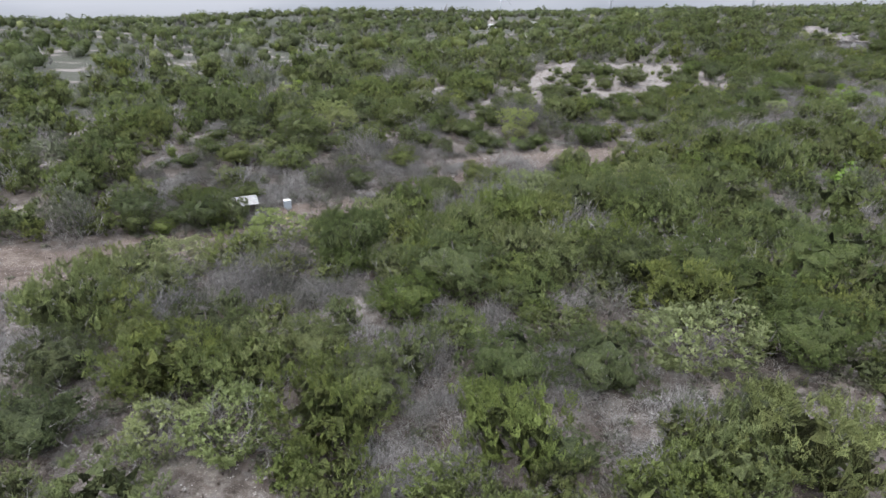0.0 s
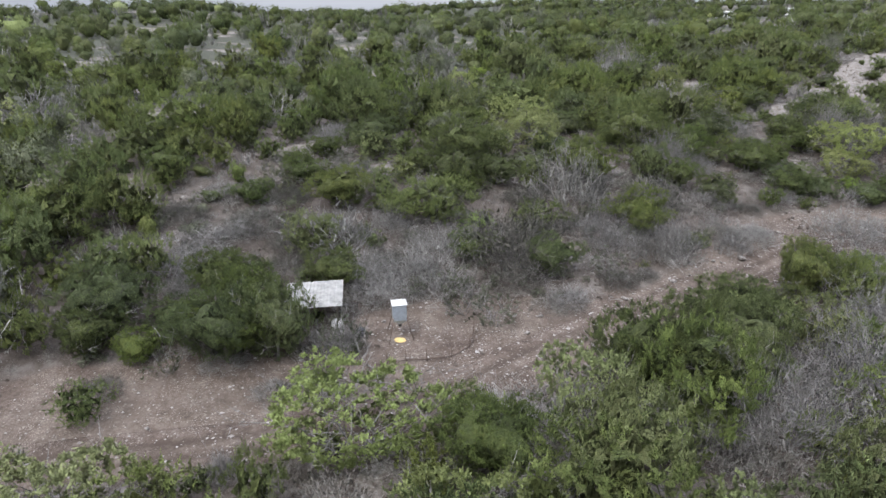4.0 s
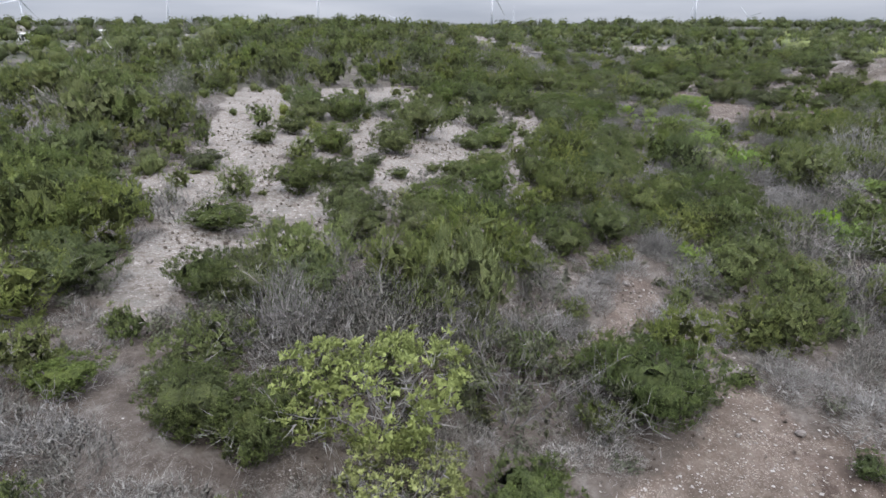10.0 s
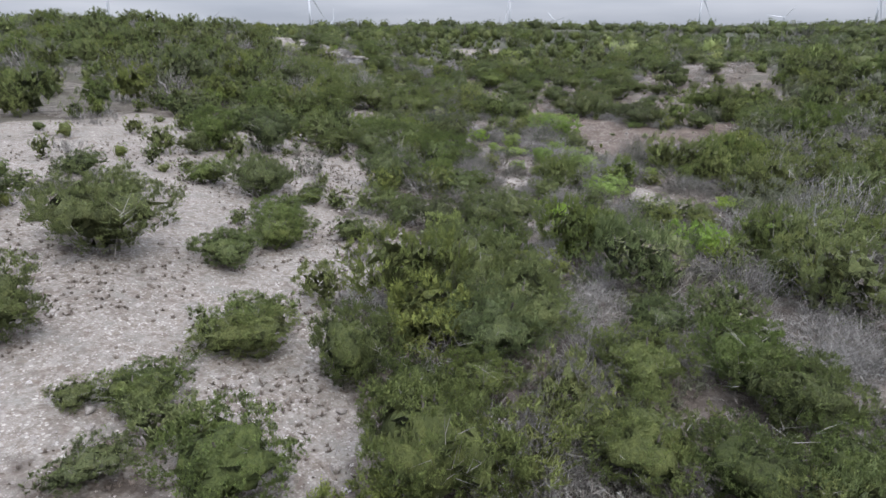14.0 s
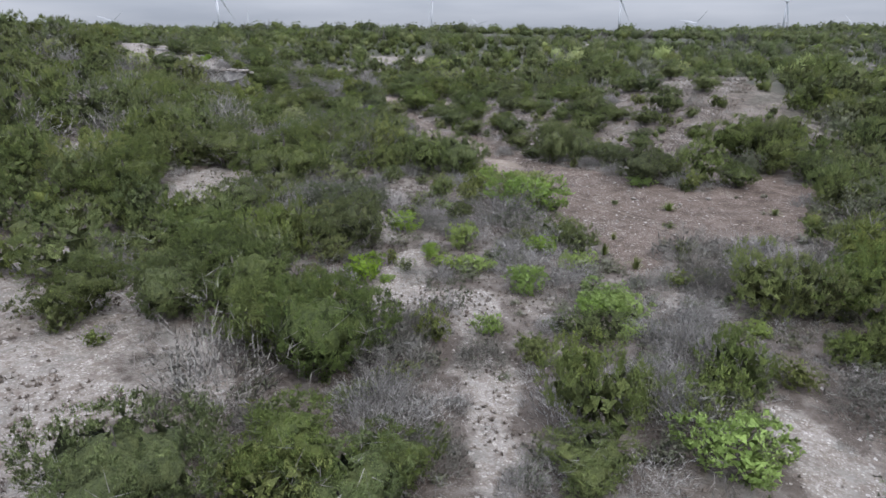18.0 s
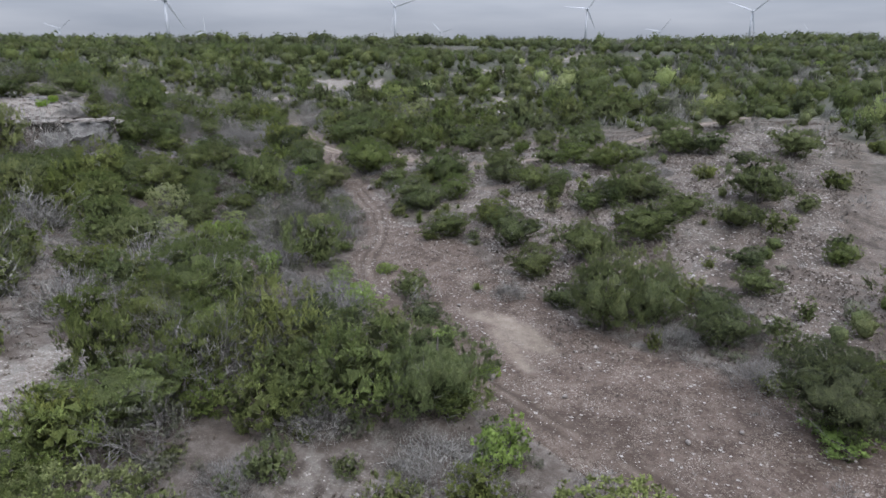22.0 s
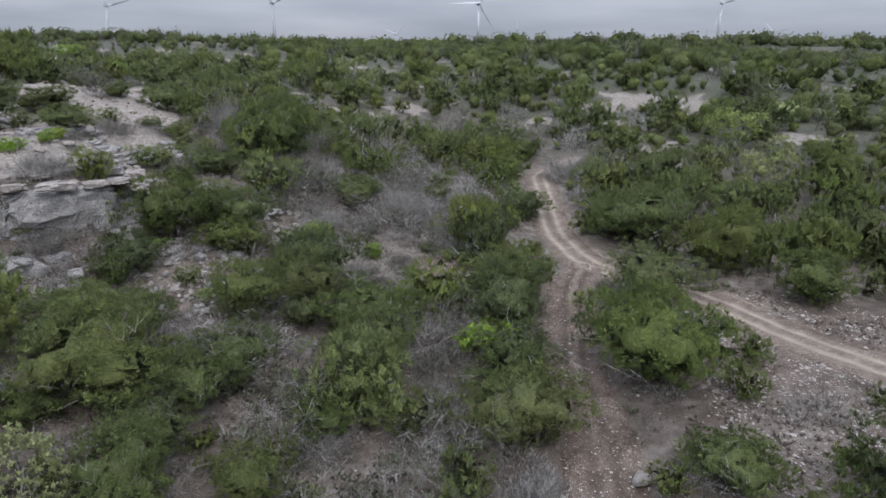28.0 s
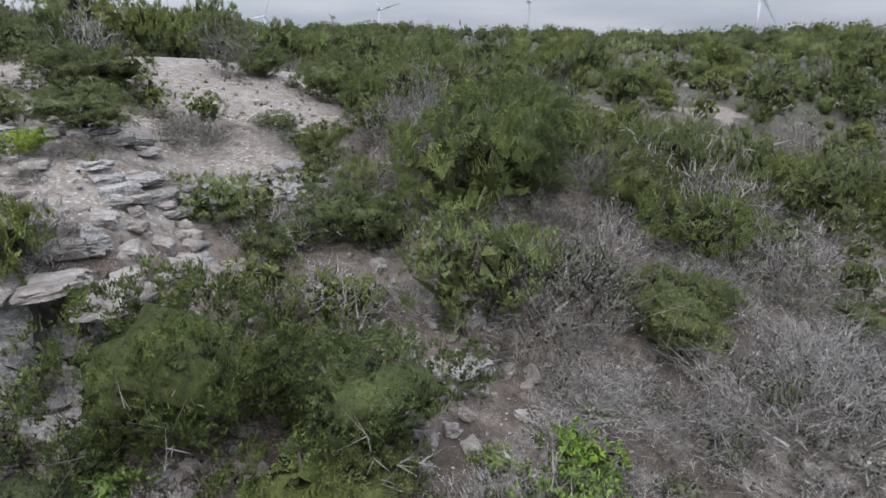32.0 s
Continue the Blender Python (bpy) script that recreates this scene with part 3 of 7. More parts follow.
patch("talus", [(158.5, 249.5), (159.0, 243.5), (162.0, 239.5), (166.0, 239.0), (168.5, 244.0), (174.0, 246.5), (175.5, 252.0), (171.0, 257.5), (165.0, 256.5), (161.5, 253.0)])
patch("talus", [(146.0, 244.5), (148.0, 238.5), (154.0, 236.5), (160.0, 238.5), (160.0, 245.0)])
patch("rubble", [(160.4, 243.9), (163.8, 242.8), (164.7, 240.9), (163.1, 238.8), (158.7, 239.3), (159.7, 240.9)])
patch("rubble", [(170.0, 249.4), (178.7, 252.5), (177.7, 249.7), (173.0, 248.4), (170.0, 247.5)])
patch("rock", [(-38.5, 91.7), (-36.5, 95.3), (-34.6, 92.9), (-36.2, 90.0)])
patch("rock", [(-30.7, 92.4), (-28.0, 93.9), (-27.1, 91.4), (-28.9, 90.8)])
patch("rock", [(-11.2, 108.2), (-9.8, 107.5), (-8.3, 101.2), (-9.5, 100.9)])
patch("rock", [(-31.4, 104.5), (-29.5, 105.1), (-28.5, 99.8), (-27.7, 97.5)])
patch("rock", [(-2.2, 146.5), (1.1, 148.9), (0.4, 137.8), (-1.5, 134.3)])
patch("rock", [(13.1, 150.3), (16.0, 149.3), (14.1, 143.5), (11.7, 145.3)])
patch("rock", [(10.1, 133.9), (13.5, 133.9), (11.7, 129.2), (7.5, 123.5), (6.0, 124.9)])
patch("rock", [(16.5, 133.3), (22.8, 133.8), (21.2, 131.0), (15.5, 131.2)])
patch("rock", [(-11.7, 110.0), (-9.7, 108.4), (-7.8, 103.3), (-9.2, 100.9), (-10.1, 103.3)])
patch("rock", [(-11.0, 123.2), (-7.6, 123.3), (-7.6, 118.5), (-10.3, 118.8)])
patch("rock", [(94.8, 144.8), (94.9, 142.3), (84.1, 136.4), (81.2, 136.6), (87.9, 141.8)])
patch("dirt", [(170.6, 212.9), (157.2, 196.9), (151.4, 184.7), (135.8, 171.0), (134.2, 164.6), (130.8, 156.3), (144.0, 142.5), (122.0, 143.7), (120.5, 151.0), (115.5, 152.9), (106.4, 152.5), (114.4, 158.4), (116.6, 164.0), (124.4, 165.3), (131.3, 173.6), (145.7, 187.8), (153.0, 198.4)])
patch("dirt", [(161.0, 204.0), (158.2, 196.1), (156.6, 189.9), (149.2, 184.4), (148.0, 180.0), (143.0, 175.9), (141.9, 170.9), (141.6, 163.6), (134.2, 178.5), (135.2, 183.0), (141.2, 191.2), (146.3, 197.1)])
patch("dirt", [(141.8, 209.2), (145.5, 207.2), (137.1, 196.6), (132.2, 192.2), (133.1, 194.7)])
patch("dirt", [(178.2, 238.7), (182.5, 239.4), (180.9, 235.5), (176.8, 236.5)])
patch("dirt", [(-33.2, 62.9), (-31.6, 64.2), (-25.7, 67.1), (-23.3, 65.3), (-24.9, 63.2), (-31.1, 61.1)])
patch("dirt", [(-22.5, 73.3), (-17.3, 74.6), (-14.9, 73.5), (-11.2, 77.1), (-6.0, 82.6), (-1.7, 90.2), (4.8, 99.3), (10.3, 101.9), (9.1, 96.9), (5.2, 93.9), (-2.4, 82.1), (-6.9, 77.4), (-9.1, 72.1), (-8.6, 67.8), (-16.8, 65.6), (-18.8, 67.8), (-20.9, 69.9)])
patch("dirt", [(-36.7, 52.4), (-41.3, 56.5), (-35.2, 62.7), (-30.6, 66.4), (-19.8, 75.3), (-11.7, 79.1), (-10.8, 74.7), (-22.1, 68.5), (-27.7, 61.9), (-34.4, 54.2)])
patch("dirt", [(-44.9, 58.5), (-40.1, 60.0), (-32.8, 62.8), (-25.2, 67.4), (-20.3, 73.7), (-10.8, 76.5), (-10.3, 72.4), (-18.0, 69.6), (-22.4, 62.4), (-31.9, 57.0), (-33.7, 48.9), (-39.5, 50.2)])
patch("dirt", [(-41.2, 155.3), (-36.3, 156.2), (-32.6, 136.5), (-35.2, 136.1)])
patch("dirt", [(4.6, 99.5), (7.3, 101.3), (19.3, 106.7), (26.0, 107.0), (30.6, 107.7), (30.1, 100.2), (27.5, 98.4), (21.1, 99.5), (17.5, 98.5), (15.6, 94.6), (14.8, 93.4), (8.3, 92.4), (-2.8, 94.8), (-1.7, 95.9), (1.6, 96.5)])
patch("dirt", [(9.9, 103.6), (16.1, 105.6), (19.6, 107.5), (26.3, 106.9), (30.4, 108.6), (31.1, 106.8), (28.6, 103.9), (30.0, 99.5), (31.2, 98.2), (27.9, 96.9), (22.7, 98.5), (18.1, 98.3), (9.0, 102.5)])
patch("dirt", [(142.9, 174.3), (141.8, 166.2), (134.6, 153.3), (145.6, 146.6), (124.8, 144.5), (114.9, 153.3), (115.9, 161.8)])
patch("dirt", [(77.7, 138.0), (75.1, 133.0), (70.9, 131.2), (67.6, 134.2), (71.6, 135.6)])
patch("dirt", [(36.6, 120.7), (38.0, 118.3), (33.6, 114.1), (24.0, 112.6), (24.5, 115.0), (29.2, 116.3)])
patch("sand", [(143.3, 185.2), (143.2, 183.1), (143.6, 181.1), (142.5, 178.7), (139.8, 176.1), (138.8, 176.4), (139.3, 177.8), (140.5, 179.3), (141.7, 181.4), (141.9, 183.2)])
patch("sand", [(141.7, 181.4), (140.9, 180.1), (138.9, 178.4), (137.2, 177.0), (136.2, 176.2), (136.0, 176.8), (137.2, 178.1), (138.6, 179.6), (140.2, 181.1)])
patch("scrubby", [(138, 258), (146, 268), (152, 276), (160, 286), (170, 282), (169, 267), (164.5, 257), (160, 250.5), (152, 248.5), (142, 247)])

patch("rock", [(69.5, 172.5), (78.2, 174.4), (78.7, 167.0), (73.4, 161.3), (73.3, 157.3), (73.5, 151.4), (70.2, 149.4), (62.8, 158.8)])
patch("rock", [(98.6, 163.6), (100.4, 161.4), (86.4, 153.1), (73.6, 144.4), (72.5, 146.0), (80.4, 151.8)])
patch("rubble", [(98.8, 145.2), (100.0, 143.2), (91.9, 135.4), (89.6, 133.9), (86.7, 134.1), (87.6, 136.9)])
patch("rock", [(29.7, 161.5), (36.2, 154.6), (39.7, 144.1), (30.9, 136.9), (25.2, 135.2), (21.9, 129.8), (20.0, 127.2), (18.9, 128.2)])
patch("rock", [(31.8, 131.4), (33.3, 129.6), (29.8, 125.5), (25.7, 122.4), (24.3, 123.6)])
patch("rock", [(100.5, 196.0), (106.4, 196.3), (111.0, 197.8), (112.0, 190.3), (105.7, 188.3), (99.7, 188.8), (96.8, 187.9)])
patch("rock", [(113.5, 203.4), (122.6, 199.3), (118.1, 194.5), (112.2, 196.8)])
patch("rock", [(110.2, 178.4), (111.9, 176.3), (105.9, 171.3), (103.8, 172.5)])
patch("rock", [(-12.4, 110.0), (-11.0, 109.6), (-8.1, 104.2), (-8.5, 100.7), (-10.1, 101.2)])
patch("rubble", [(166.7, 194.6), (177.7, 185.0), (170.9, 163.0), (194.0, 146.5), (137.3, 152.1), (142.6, 155.6), (145.9, 165.4), (154.2, 177.7)])
patch("rubble", [(184.4, 220.0), (196.8, 214.8), (226.1, 190.2), (167.1, 185.5), (160.9, 196.0), (168.6, 204.9)])
patch("rock", [(13.9, 136.2), (25.7, 156.9), (56.6, 201.9), (72.3, 201.3), (86.6, 174.1), (60.1, 150.4), (42.5, 149.0), (21.0, 128.9), (14.4, 128.7)])
patch("rock", [(-2.8, 141.3), (1.1, 148.9), (-1.1, 131.3), (-2.8, 132.3)])
patch("rubble", [(180.4, 198.1), (184.9, 181.8), (200.1, 152.2), (148.9, 156.9), (150.2, 162.9), (156.0, 171.5), (162.8, 184.9)])
patch("rock", [(34.1, 156.8), (44.0, 160.3), (42.7, 149.1), (35.9, 140.7), (30.3, 137.1), (27.9, 132.5), (26.3, 133.9)])
patch("rock", [(67.6, 186.1), (76.9, 183.8), (85.9, 177.3), (73.4, 160.7), (70.1, 154.2), (57.1, 147.7), (53.8, 151.2), (59.2, 157.8), (57.0, 162.2)])


def lane_distance(x, y, pts):
    best = np.full(np.shape(x), 1e9)
    for (ax, ay), (bx, by) in zip(pts[:-1], pts[1:]):
        dx, dy = bx - ax, by - ay
        u = np.clip(((x - ax) * dx + (y - ay) * dy) / (dx * dx + dy * dy), 0, 1)
        best = np.minimum(best, np.hypot(x - ax - u * dx, y - ay - u * dy))
    return best


def inside(x, y, pts):
    """How far inside a polygon: positive within, in metres, softly limited."""
    odd = np.zeros(np.shape(x), bool)
    for (ax, ay), (bx, by) in zip(pts, np.roll(pts, -1, 0)):
        cross = (ay > y) != (by > y)
        with np.errstate(divide="ignore", invalid="ignore"):
            odd ^= cross & (x < (bx - ax) * (y - ay) / (by - ay + 1e-12) + ax)
    d = lane_distance(x, y, np.vstack([pts, pts[:1]]))
    return np.where(odd, d, -d)


def cover(x, y):
    """Pale rock, dirt, wheel lane and rut at places x, y, each 0 to 1."""
    x, y = np.asarray(x, float), np.asarray(y, float)
    wob = (fbm(x, y, 5.0, 40) - 0.5) * 2.4
    rock, dirt, sand = np.zeros(x.shape), np.zeros(x.shape), np.zeros(x.shape)
    for kind, pts in PATCHES:
        lo, hi = pts.min(0) - 3, pts.max(0) + 3
        k = (x > lo[0]) & (x < hi[0]) & (y > lo[1]) & (y < hi[1])
        if not k.any():
            continue
        v = step01(-0.9, 0.9, inside(x[k], y[k], pts) + wob[k]) if kind != "sand" else step01(-0.3, 0.3, inside(x[k], y[k], pts) + 0.4 * wob[k])
        if kind in ("rubble", "talus"):
            rock[k], dirt[k] = np.maximum(rock[k], 0.5 * v), np.maximum(dirt[k], 0.47 * v)
            continue
        target = {"dirt": dirt, "sand": sand}.get(kind, rock)
        target[k] = np.maximum(target[k], v)
    rock = np.clip(rock * (0.15 + 1.45 * fbm(x, y, 3.2, 44)), 0, 1)
    d = np.hypot(x - 90, y - 150)
    core = (x > -45) & (x < 225) & (y > 20) & (y < 285)
    far = np.where(core | ((x < -45) & (y < 190)) | ((x > 200) & (x < 420) & (y > 90) & (y < 330)), 0.0, 1.0)
    open_far = step01(0.67, 0.72, fbm(x, y, 34, 60, 3)) * far
    speck = step01(0.63, 0.68, fbm(x, y, 8, 70, 3)) * np.where(core, 0.45, 0.8)
    rock = np.maximum(rock, np.maximum(open_far, speck) * (1 - 0.9 * step01(260, 600, d)))
    wheel, rut = np.zeros(x.shape), np.zeros(x.shape)
    for name, pts, half, ruts in LANES:
        lo, hi = pts.min(0) - 5, pts.max(0) + 5
        k = (x > lo[0]) & (x < hi[0]) & (y > lo[1]) & (y < hi[1])
        if not k.any():
            continue
        q = lane_distance(x[k], y[k], pts)
        on = 1 - step01(half + 0.2, half + 1.2, q + wob[k] * 0.4)
        r = np.exp(-((q - ruts) / 0.24) ** 2)
        if name == "pale":
            wheel[k] = np.maximum(wheel[k], on * (0.55 + 0.45 * r))
            dirt[k] = np.maximum(dirt[k], on)
        else:
            dirt[k] = np.maximum(dirt[k], on)
            rut[k] = np.maximum(rut[k], on * (0.12 + 0.6 * r))
            wheel[k] = np.maximum(wheel[k], 0.15 * on)
    # the caliche round the feeder is paler than the dirt of the gully
    bleached = 0.2 * dirt * (1 - step01(112, 122, y)) * step01(0.3, 0.6, fbm(x, y, 6, 47) + 0.1)
    return rock, np.maximum(dirt, sand), np.maximum(wheel, np.maximum(0.6 * sand, bleached)), rut


def clear_of_brush(x, y):
    """1 where brush may grow, 0 in openings and on tracks."""
    rock, dirt, wheel, rut = cover(x, y)
    free = 1 - np.clip(np.maximum(rock, dirt), 0, 1)
    for kind, pts in PATCHES:
        if kind in ("scrubby", "rubble", "talus"):
            within = inside(x, y, pts) > 0
            free = np.where(within & (dirt < 0.5), np.maximum(free, 0.12), free) if kind == "scrubby" else np.where(within, np.minimum(free, 0.3) if kind == "rubble" else np.maximum(free, 0.7), free)
    for name, pts, half, ruts in LANES:
        free = free * (lane_distance(x, y, pts) > half + (1.7 if name == "pale" else 1.0))
    free = free * (np.hypot(x - 161.6, y - 250.8) > 2.9)
    return free * (wheel < 0.1)


def mesh_from(name, verts, faces, mat, smooth=False, tone=None, inner=None, inner_from=0, puff=None, own=None):
    """A mesh from vertex and triangle (or quad) arrays."""
    verts, faces = np.asarray(verts, np.float32), np.asarray(faces, np.int32)
    me = bpy.data.meshes.new(name)
    k = faces.shape[1]
    me.vertices.add(len(verts))
    me.vertices.foreach_set("co", verts.ravel())
    me.loops.add(faces.size)
    me.loops.foreach_set("vertex_index", faces.ravel())
    me.polygons.add(len(faces))
    me.polygons.foreach_set("loop_start", np.arange(0, faces.size, k, dtype=np.int32))
    me.polygons.foreach_set("loop_total", np.full(len(faces), k, np.int32))
    if smooth:
        me.polygons.foreach_set("use_smooth", np.ones(len(faces), bool))
    me.update(calc_edges=True)
    if tone is not None:
        a = me.attributes.new("tone", "FLOAT", "POINT")
        a.data.foreach_set("value", np.asarray(tone, np.float32))
    if puff is not None:
        a = me.attributes.new("puff", "FLOAT_VECTOR", "POINT")
        a.data.foreach_set("vector", np.asarray(puff, np.float32).ravel())
    if own is not None:
        a = me.attributes.new("clump", "FLOAT", "POINT")
        a.data.foreach_set("value", np.asarray(own, np.float32))
    me.materials.append(mat)
    if inner is not None:
        me.materials.append(inner)
        me.polygons.foreach_set("material_index", inner_from.astype(np.int32))
    return me


# the flight line over the ground
PATH = np.array([(0, 0), (-1, 22), (-11, 63), (-7, 81), (-2, 88), (16, 110), (23, 115), (47, 134), (74, 150), (84, 155), (112, 171), (140, 187), (161, 215), (166, 231), (170, 250)], float)


def near_path(x, y):
    return lane_distance(x, y, PATH)


def spread(lo, hi, step, reach, growth=1.085):
    core = list(np.arange(lo, hi + step, step))
    s, a, b = step, core[0], core[-1]
    left, right = [], []
    while b < reach:
        s = min(s * growth, 160)
        a, b = a - s, b + s
        left.append(a)
        right.append(b)
    return np.array(left[::-1] + core + right)


def build_ground():
    gx, gy = spread(-60, 235, 0.95, 3900), spread(25, 290, 0.95, 3900)
    xx, yy = np.meshgrid(gx, gy)
    x, y = xx.ravel(), yy.ravel()
    rock, dirt, wheel, rut = cover(x, y)
    z = height(x, y) - 0.04 * dirt
    for name, pts, half, ruts in LANES:
        k = (x > pts[:, 0].min() - 4) & (x < pts[:, 0].max() + 4) & (y > pts[:, 1].min() - 4) & (y < pts[:, 1].max() + 4)
        z[k] -= 0.22 * (1 - step01(half + 0.1, half + 1.1, lane_distance(x[k], y[k], pts)))
    w = len(gx)
    i = (np.arange(len(gy) - 1)[:, None] * w + np.arange(w - 1)[None]).ravel()
    me = mesh_from("ground", np.stack([x, y, z], 1), np.stack([i, i + 1, i + w + 1, i + w], 1), M_GROUND, True)
    a = me.attributes.new("ground_mix", "FLOAT_COLOR", "POINT")
    a.data.foreach_set("color", np.stack([rock, dirt, wheel, rut], 1).astype(np.float32).ravel())
    a = me.attributes.new("woods", "FLOAT", "POINT")
    a.data.foreach_set("value", np.maximum(step01(450, 1000, np.hypot(x - 90, y - 150)), 0.75 * step01(30, 90, near_path(x, y)) * (1 - np.maximum(np.minimum(rock * 1.3, 1), dirt))).astype(np.float32))
    return tagged(new("ground", me), "stony caliche ground with tracks and bare limestone openings", "ground", kind="structure")


def lane_strip(kind, pts, half, ruts):
    """A track worn into the ground: a fine strip with two wheel ruts."""
    fine = []
    ext = np.vstack([2 * pts[0] - pts[1], pts, 2 * pts[-1] - pts[-2]])
    for i in range(1, len(ext) - 2):
        a, b, c, d = ext[i - 1:i + 3]
        n = max(2, int(np.linalg.norm(c - b) / 0.3))
        for u in np.arange(n) / n:
            fine.append(0.5 * (2 * b + (c - a) * u + (2 * a - 5 * b + 4 * c - d) * u * u + (3 * b - a - 3 * c + d) * u**3))
    fine = np.array(fine)
    way = np.gradient(fine, axis=0)
    way /= np.linalg.norm(way, axis=1, keepdims=True)
    side = np.stack([way[:, 1], -way[:, 0]], 1)
    off = np.linspace(-half - 1.0, half + 1.0, 31)
    wander = (fbm(fine[:, 0], fine[:, 1], 5, 77) - 0.5)[:, None] * 0.5
    xy = fine[:, None] + side[:, None] * (off[None, :] + wander)[..., None]
    x, y = xy[..., 0].ravel(), xy[..., 1].ravel()
    q = np.abs(np.tile(off, len(fine)))
    rock, dirt, wheel, rut = cover(x, y)
    wear = np.clip(0.25 + 1.5 * (fbm(x, y, 4.5, 80) - 0.3), 0, 1)
    r = np.exp(-((q - ruts) / 0.25) ** 2)
    edge = step01(half - 0.1, half + 0.9, q + (fbm(x, y, 2.0, 81) - 0.5) * 0.9)
    z = height(x, y) + 0.0 - 0.045 * r - 0.09 * edge - 0.3 * step01(half + 0.7, half + 1.0, q)
    if kind == "pale":
        wheel, rut = (1 - edge) * (0.25 + 0.75 * r), 0 * r
    else:
        wheel = (1 - edge) * (0.05 + 0.16 * np.exp(-(q / 0.25) ** 2) * wear)
        rut = r * np.clip(wear + 0.25, 0, 1)
    dirt = np.maximum(dirt, 1 - edge)
    w = len(off)
    i = (np.arange(len(fine) - 1)[:, None] * w + np.arange(w - 1)[None]).ravel()
    me = mesh_from("dirt_track", np.stack([x, y, z], 1), np.stack([i, i + w, i + w + 1, i + 1], 1), M_GROUND, True)
    a = me.attributes.new("ground_mix", "FLOAT_COLOR", "POINT")
    a.data.foreach_set("color", np.stack([rock, dirt, wheel, rut], 1).astype(np.float32).ravel())
    label = "pale two-rut caliche ranch road" if kind == "pale" else "brown two-rut dirt track"
    tagged(new("dirt_track", me), label, "track", kind="structure")


build_ground()
for row in LANES:
    lane_strip(*row)

# ---------------------------------------------------------------- plants
def unit(v):
    return v / (np.linalg.norm(v, axis=-1, keepdims=True) + 1e-9)


ICO_V = unit(np.array([(a, b * 1.618, 0) for a in (-1, 1) for b in (-1, 1)] + [(0, a, b * 1.618) for a in (-1, 1) for b in (-1, 1)] + [(b * 1.618, 0, a) for a in (-1, 1) for b in (-1, 1)], float))
ICO_F = np.array([(i, j, k) for i in range(12) for j in range(i + 1, 12) for k in range(j + 1, 12)
                  if max(np.linalg.norm(ICO_V[i] - ICO_V[j]), np.linalg.norm(ICO_V[j] - ICO_V[k]), np.linalg.norm(ICO_V[i] - ICO_V[k])) < 1.1])
for q, (i, j, k) in enumerate(ICO_F):
    if np.dot(np.cross(ICO_V[j] - ICO_V[i], ICO_V[k] - ICO_V[i]), ICO_V[i]) < 0:
        ICO_F[q] = (i, k, j)


def leaf_triangles(p, d, width, length, rng):
    """One narrow spray a point: a triangle from p along d."""
    side = unit(np.cross(d, rng.normal(size=p.shape)))
    w, ln = width[:, None], length[:, None]
    v = np.stack([p - side * w, p + side * w, p + d * ln], 1).reshape(-1, 3)
    return v, np.arange(len(v)).reshape(-1, 3)


def joined(pieces):
    vs, fs, at = [], [], 0
    for v, f in pieces:
        vs.append(v)
        fs.append(f + at)
        at += len(v)
    return np.concatenate(vs), np.concatenate(fs)


def finer(v, f):
    """Every triangle in four, on the sphere."""
    v, seen, out = [tuple(q) for q in v], {}, []

    def half(i, j):
        key = (min(i, j), max(i, j))
        if key not in seen:
            seen[key] = len(v)
            v.append(tuple(unit(np.array(v[i]) + np.array(v[j]))))
        return seen[key]
    for i, j, k in f:
        a, b, c = half(i, j), half(j, k), half(k, i)
        out += [(i, a, c), (a, j, b), (c, b, k), (a, b, c)]
    return np.array(v), np.array(out)


BALL = [(ICO_V, ICO_F)]
BALL.append(finer(*BALL[0]))
BALL.append(finer(*BALL[1]))


def vertex_normals(v, f):
    n = np.cross(v[f[:, 1]] - v[f[:, 0]], v[f[:, 2]] - v[f[:, 0]])
    out = np.zeros_like(v)
    for i in range(3):
        np.add.at(out, f[:, i], n)
    return unit(out)


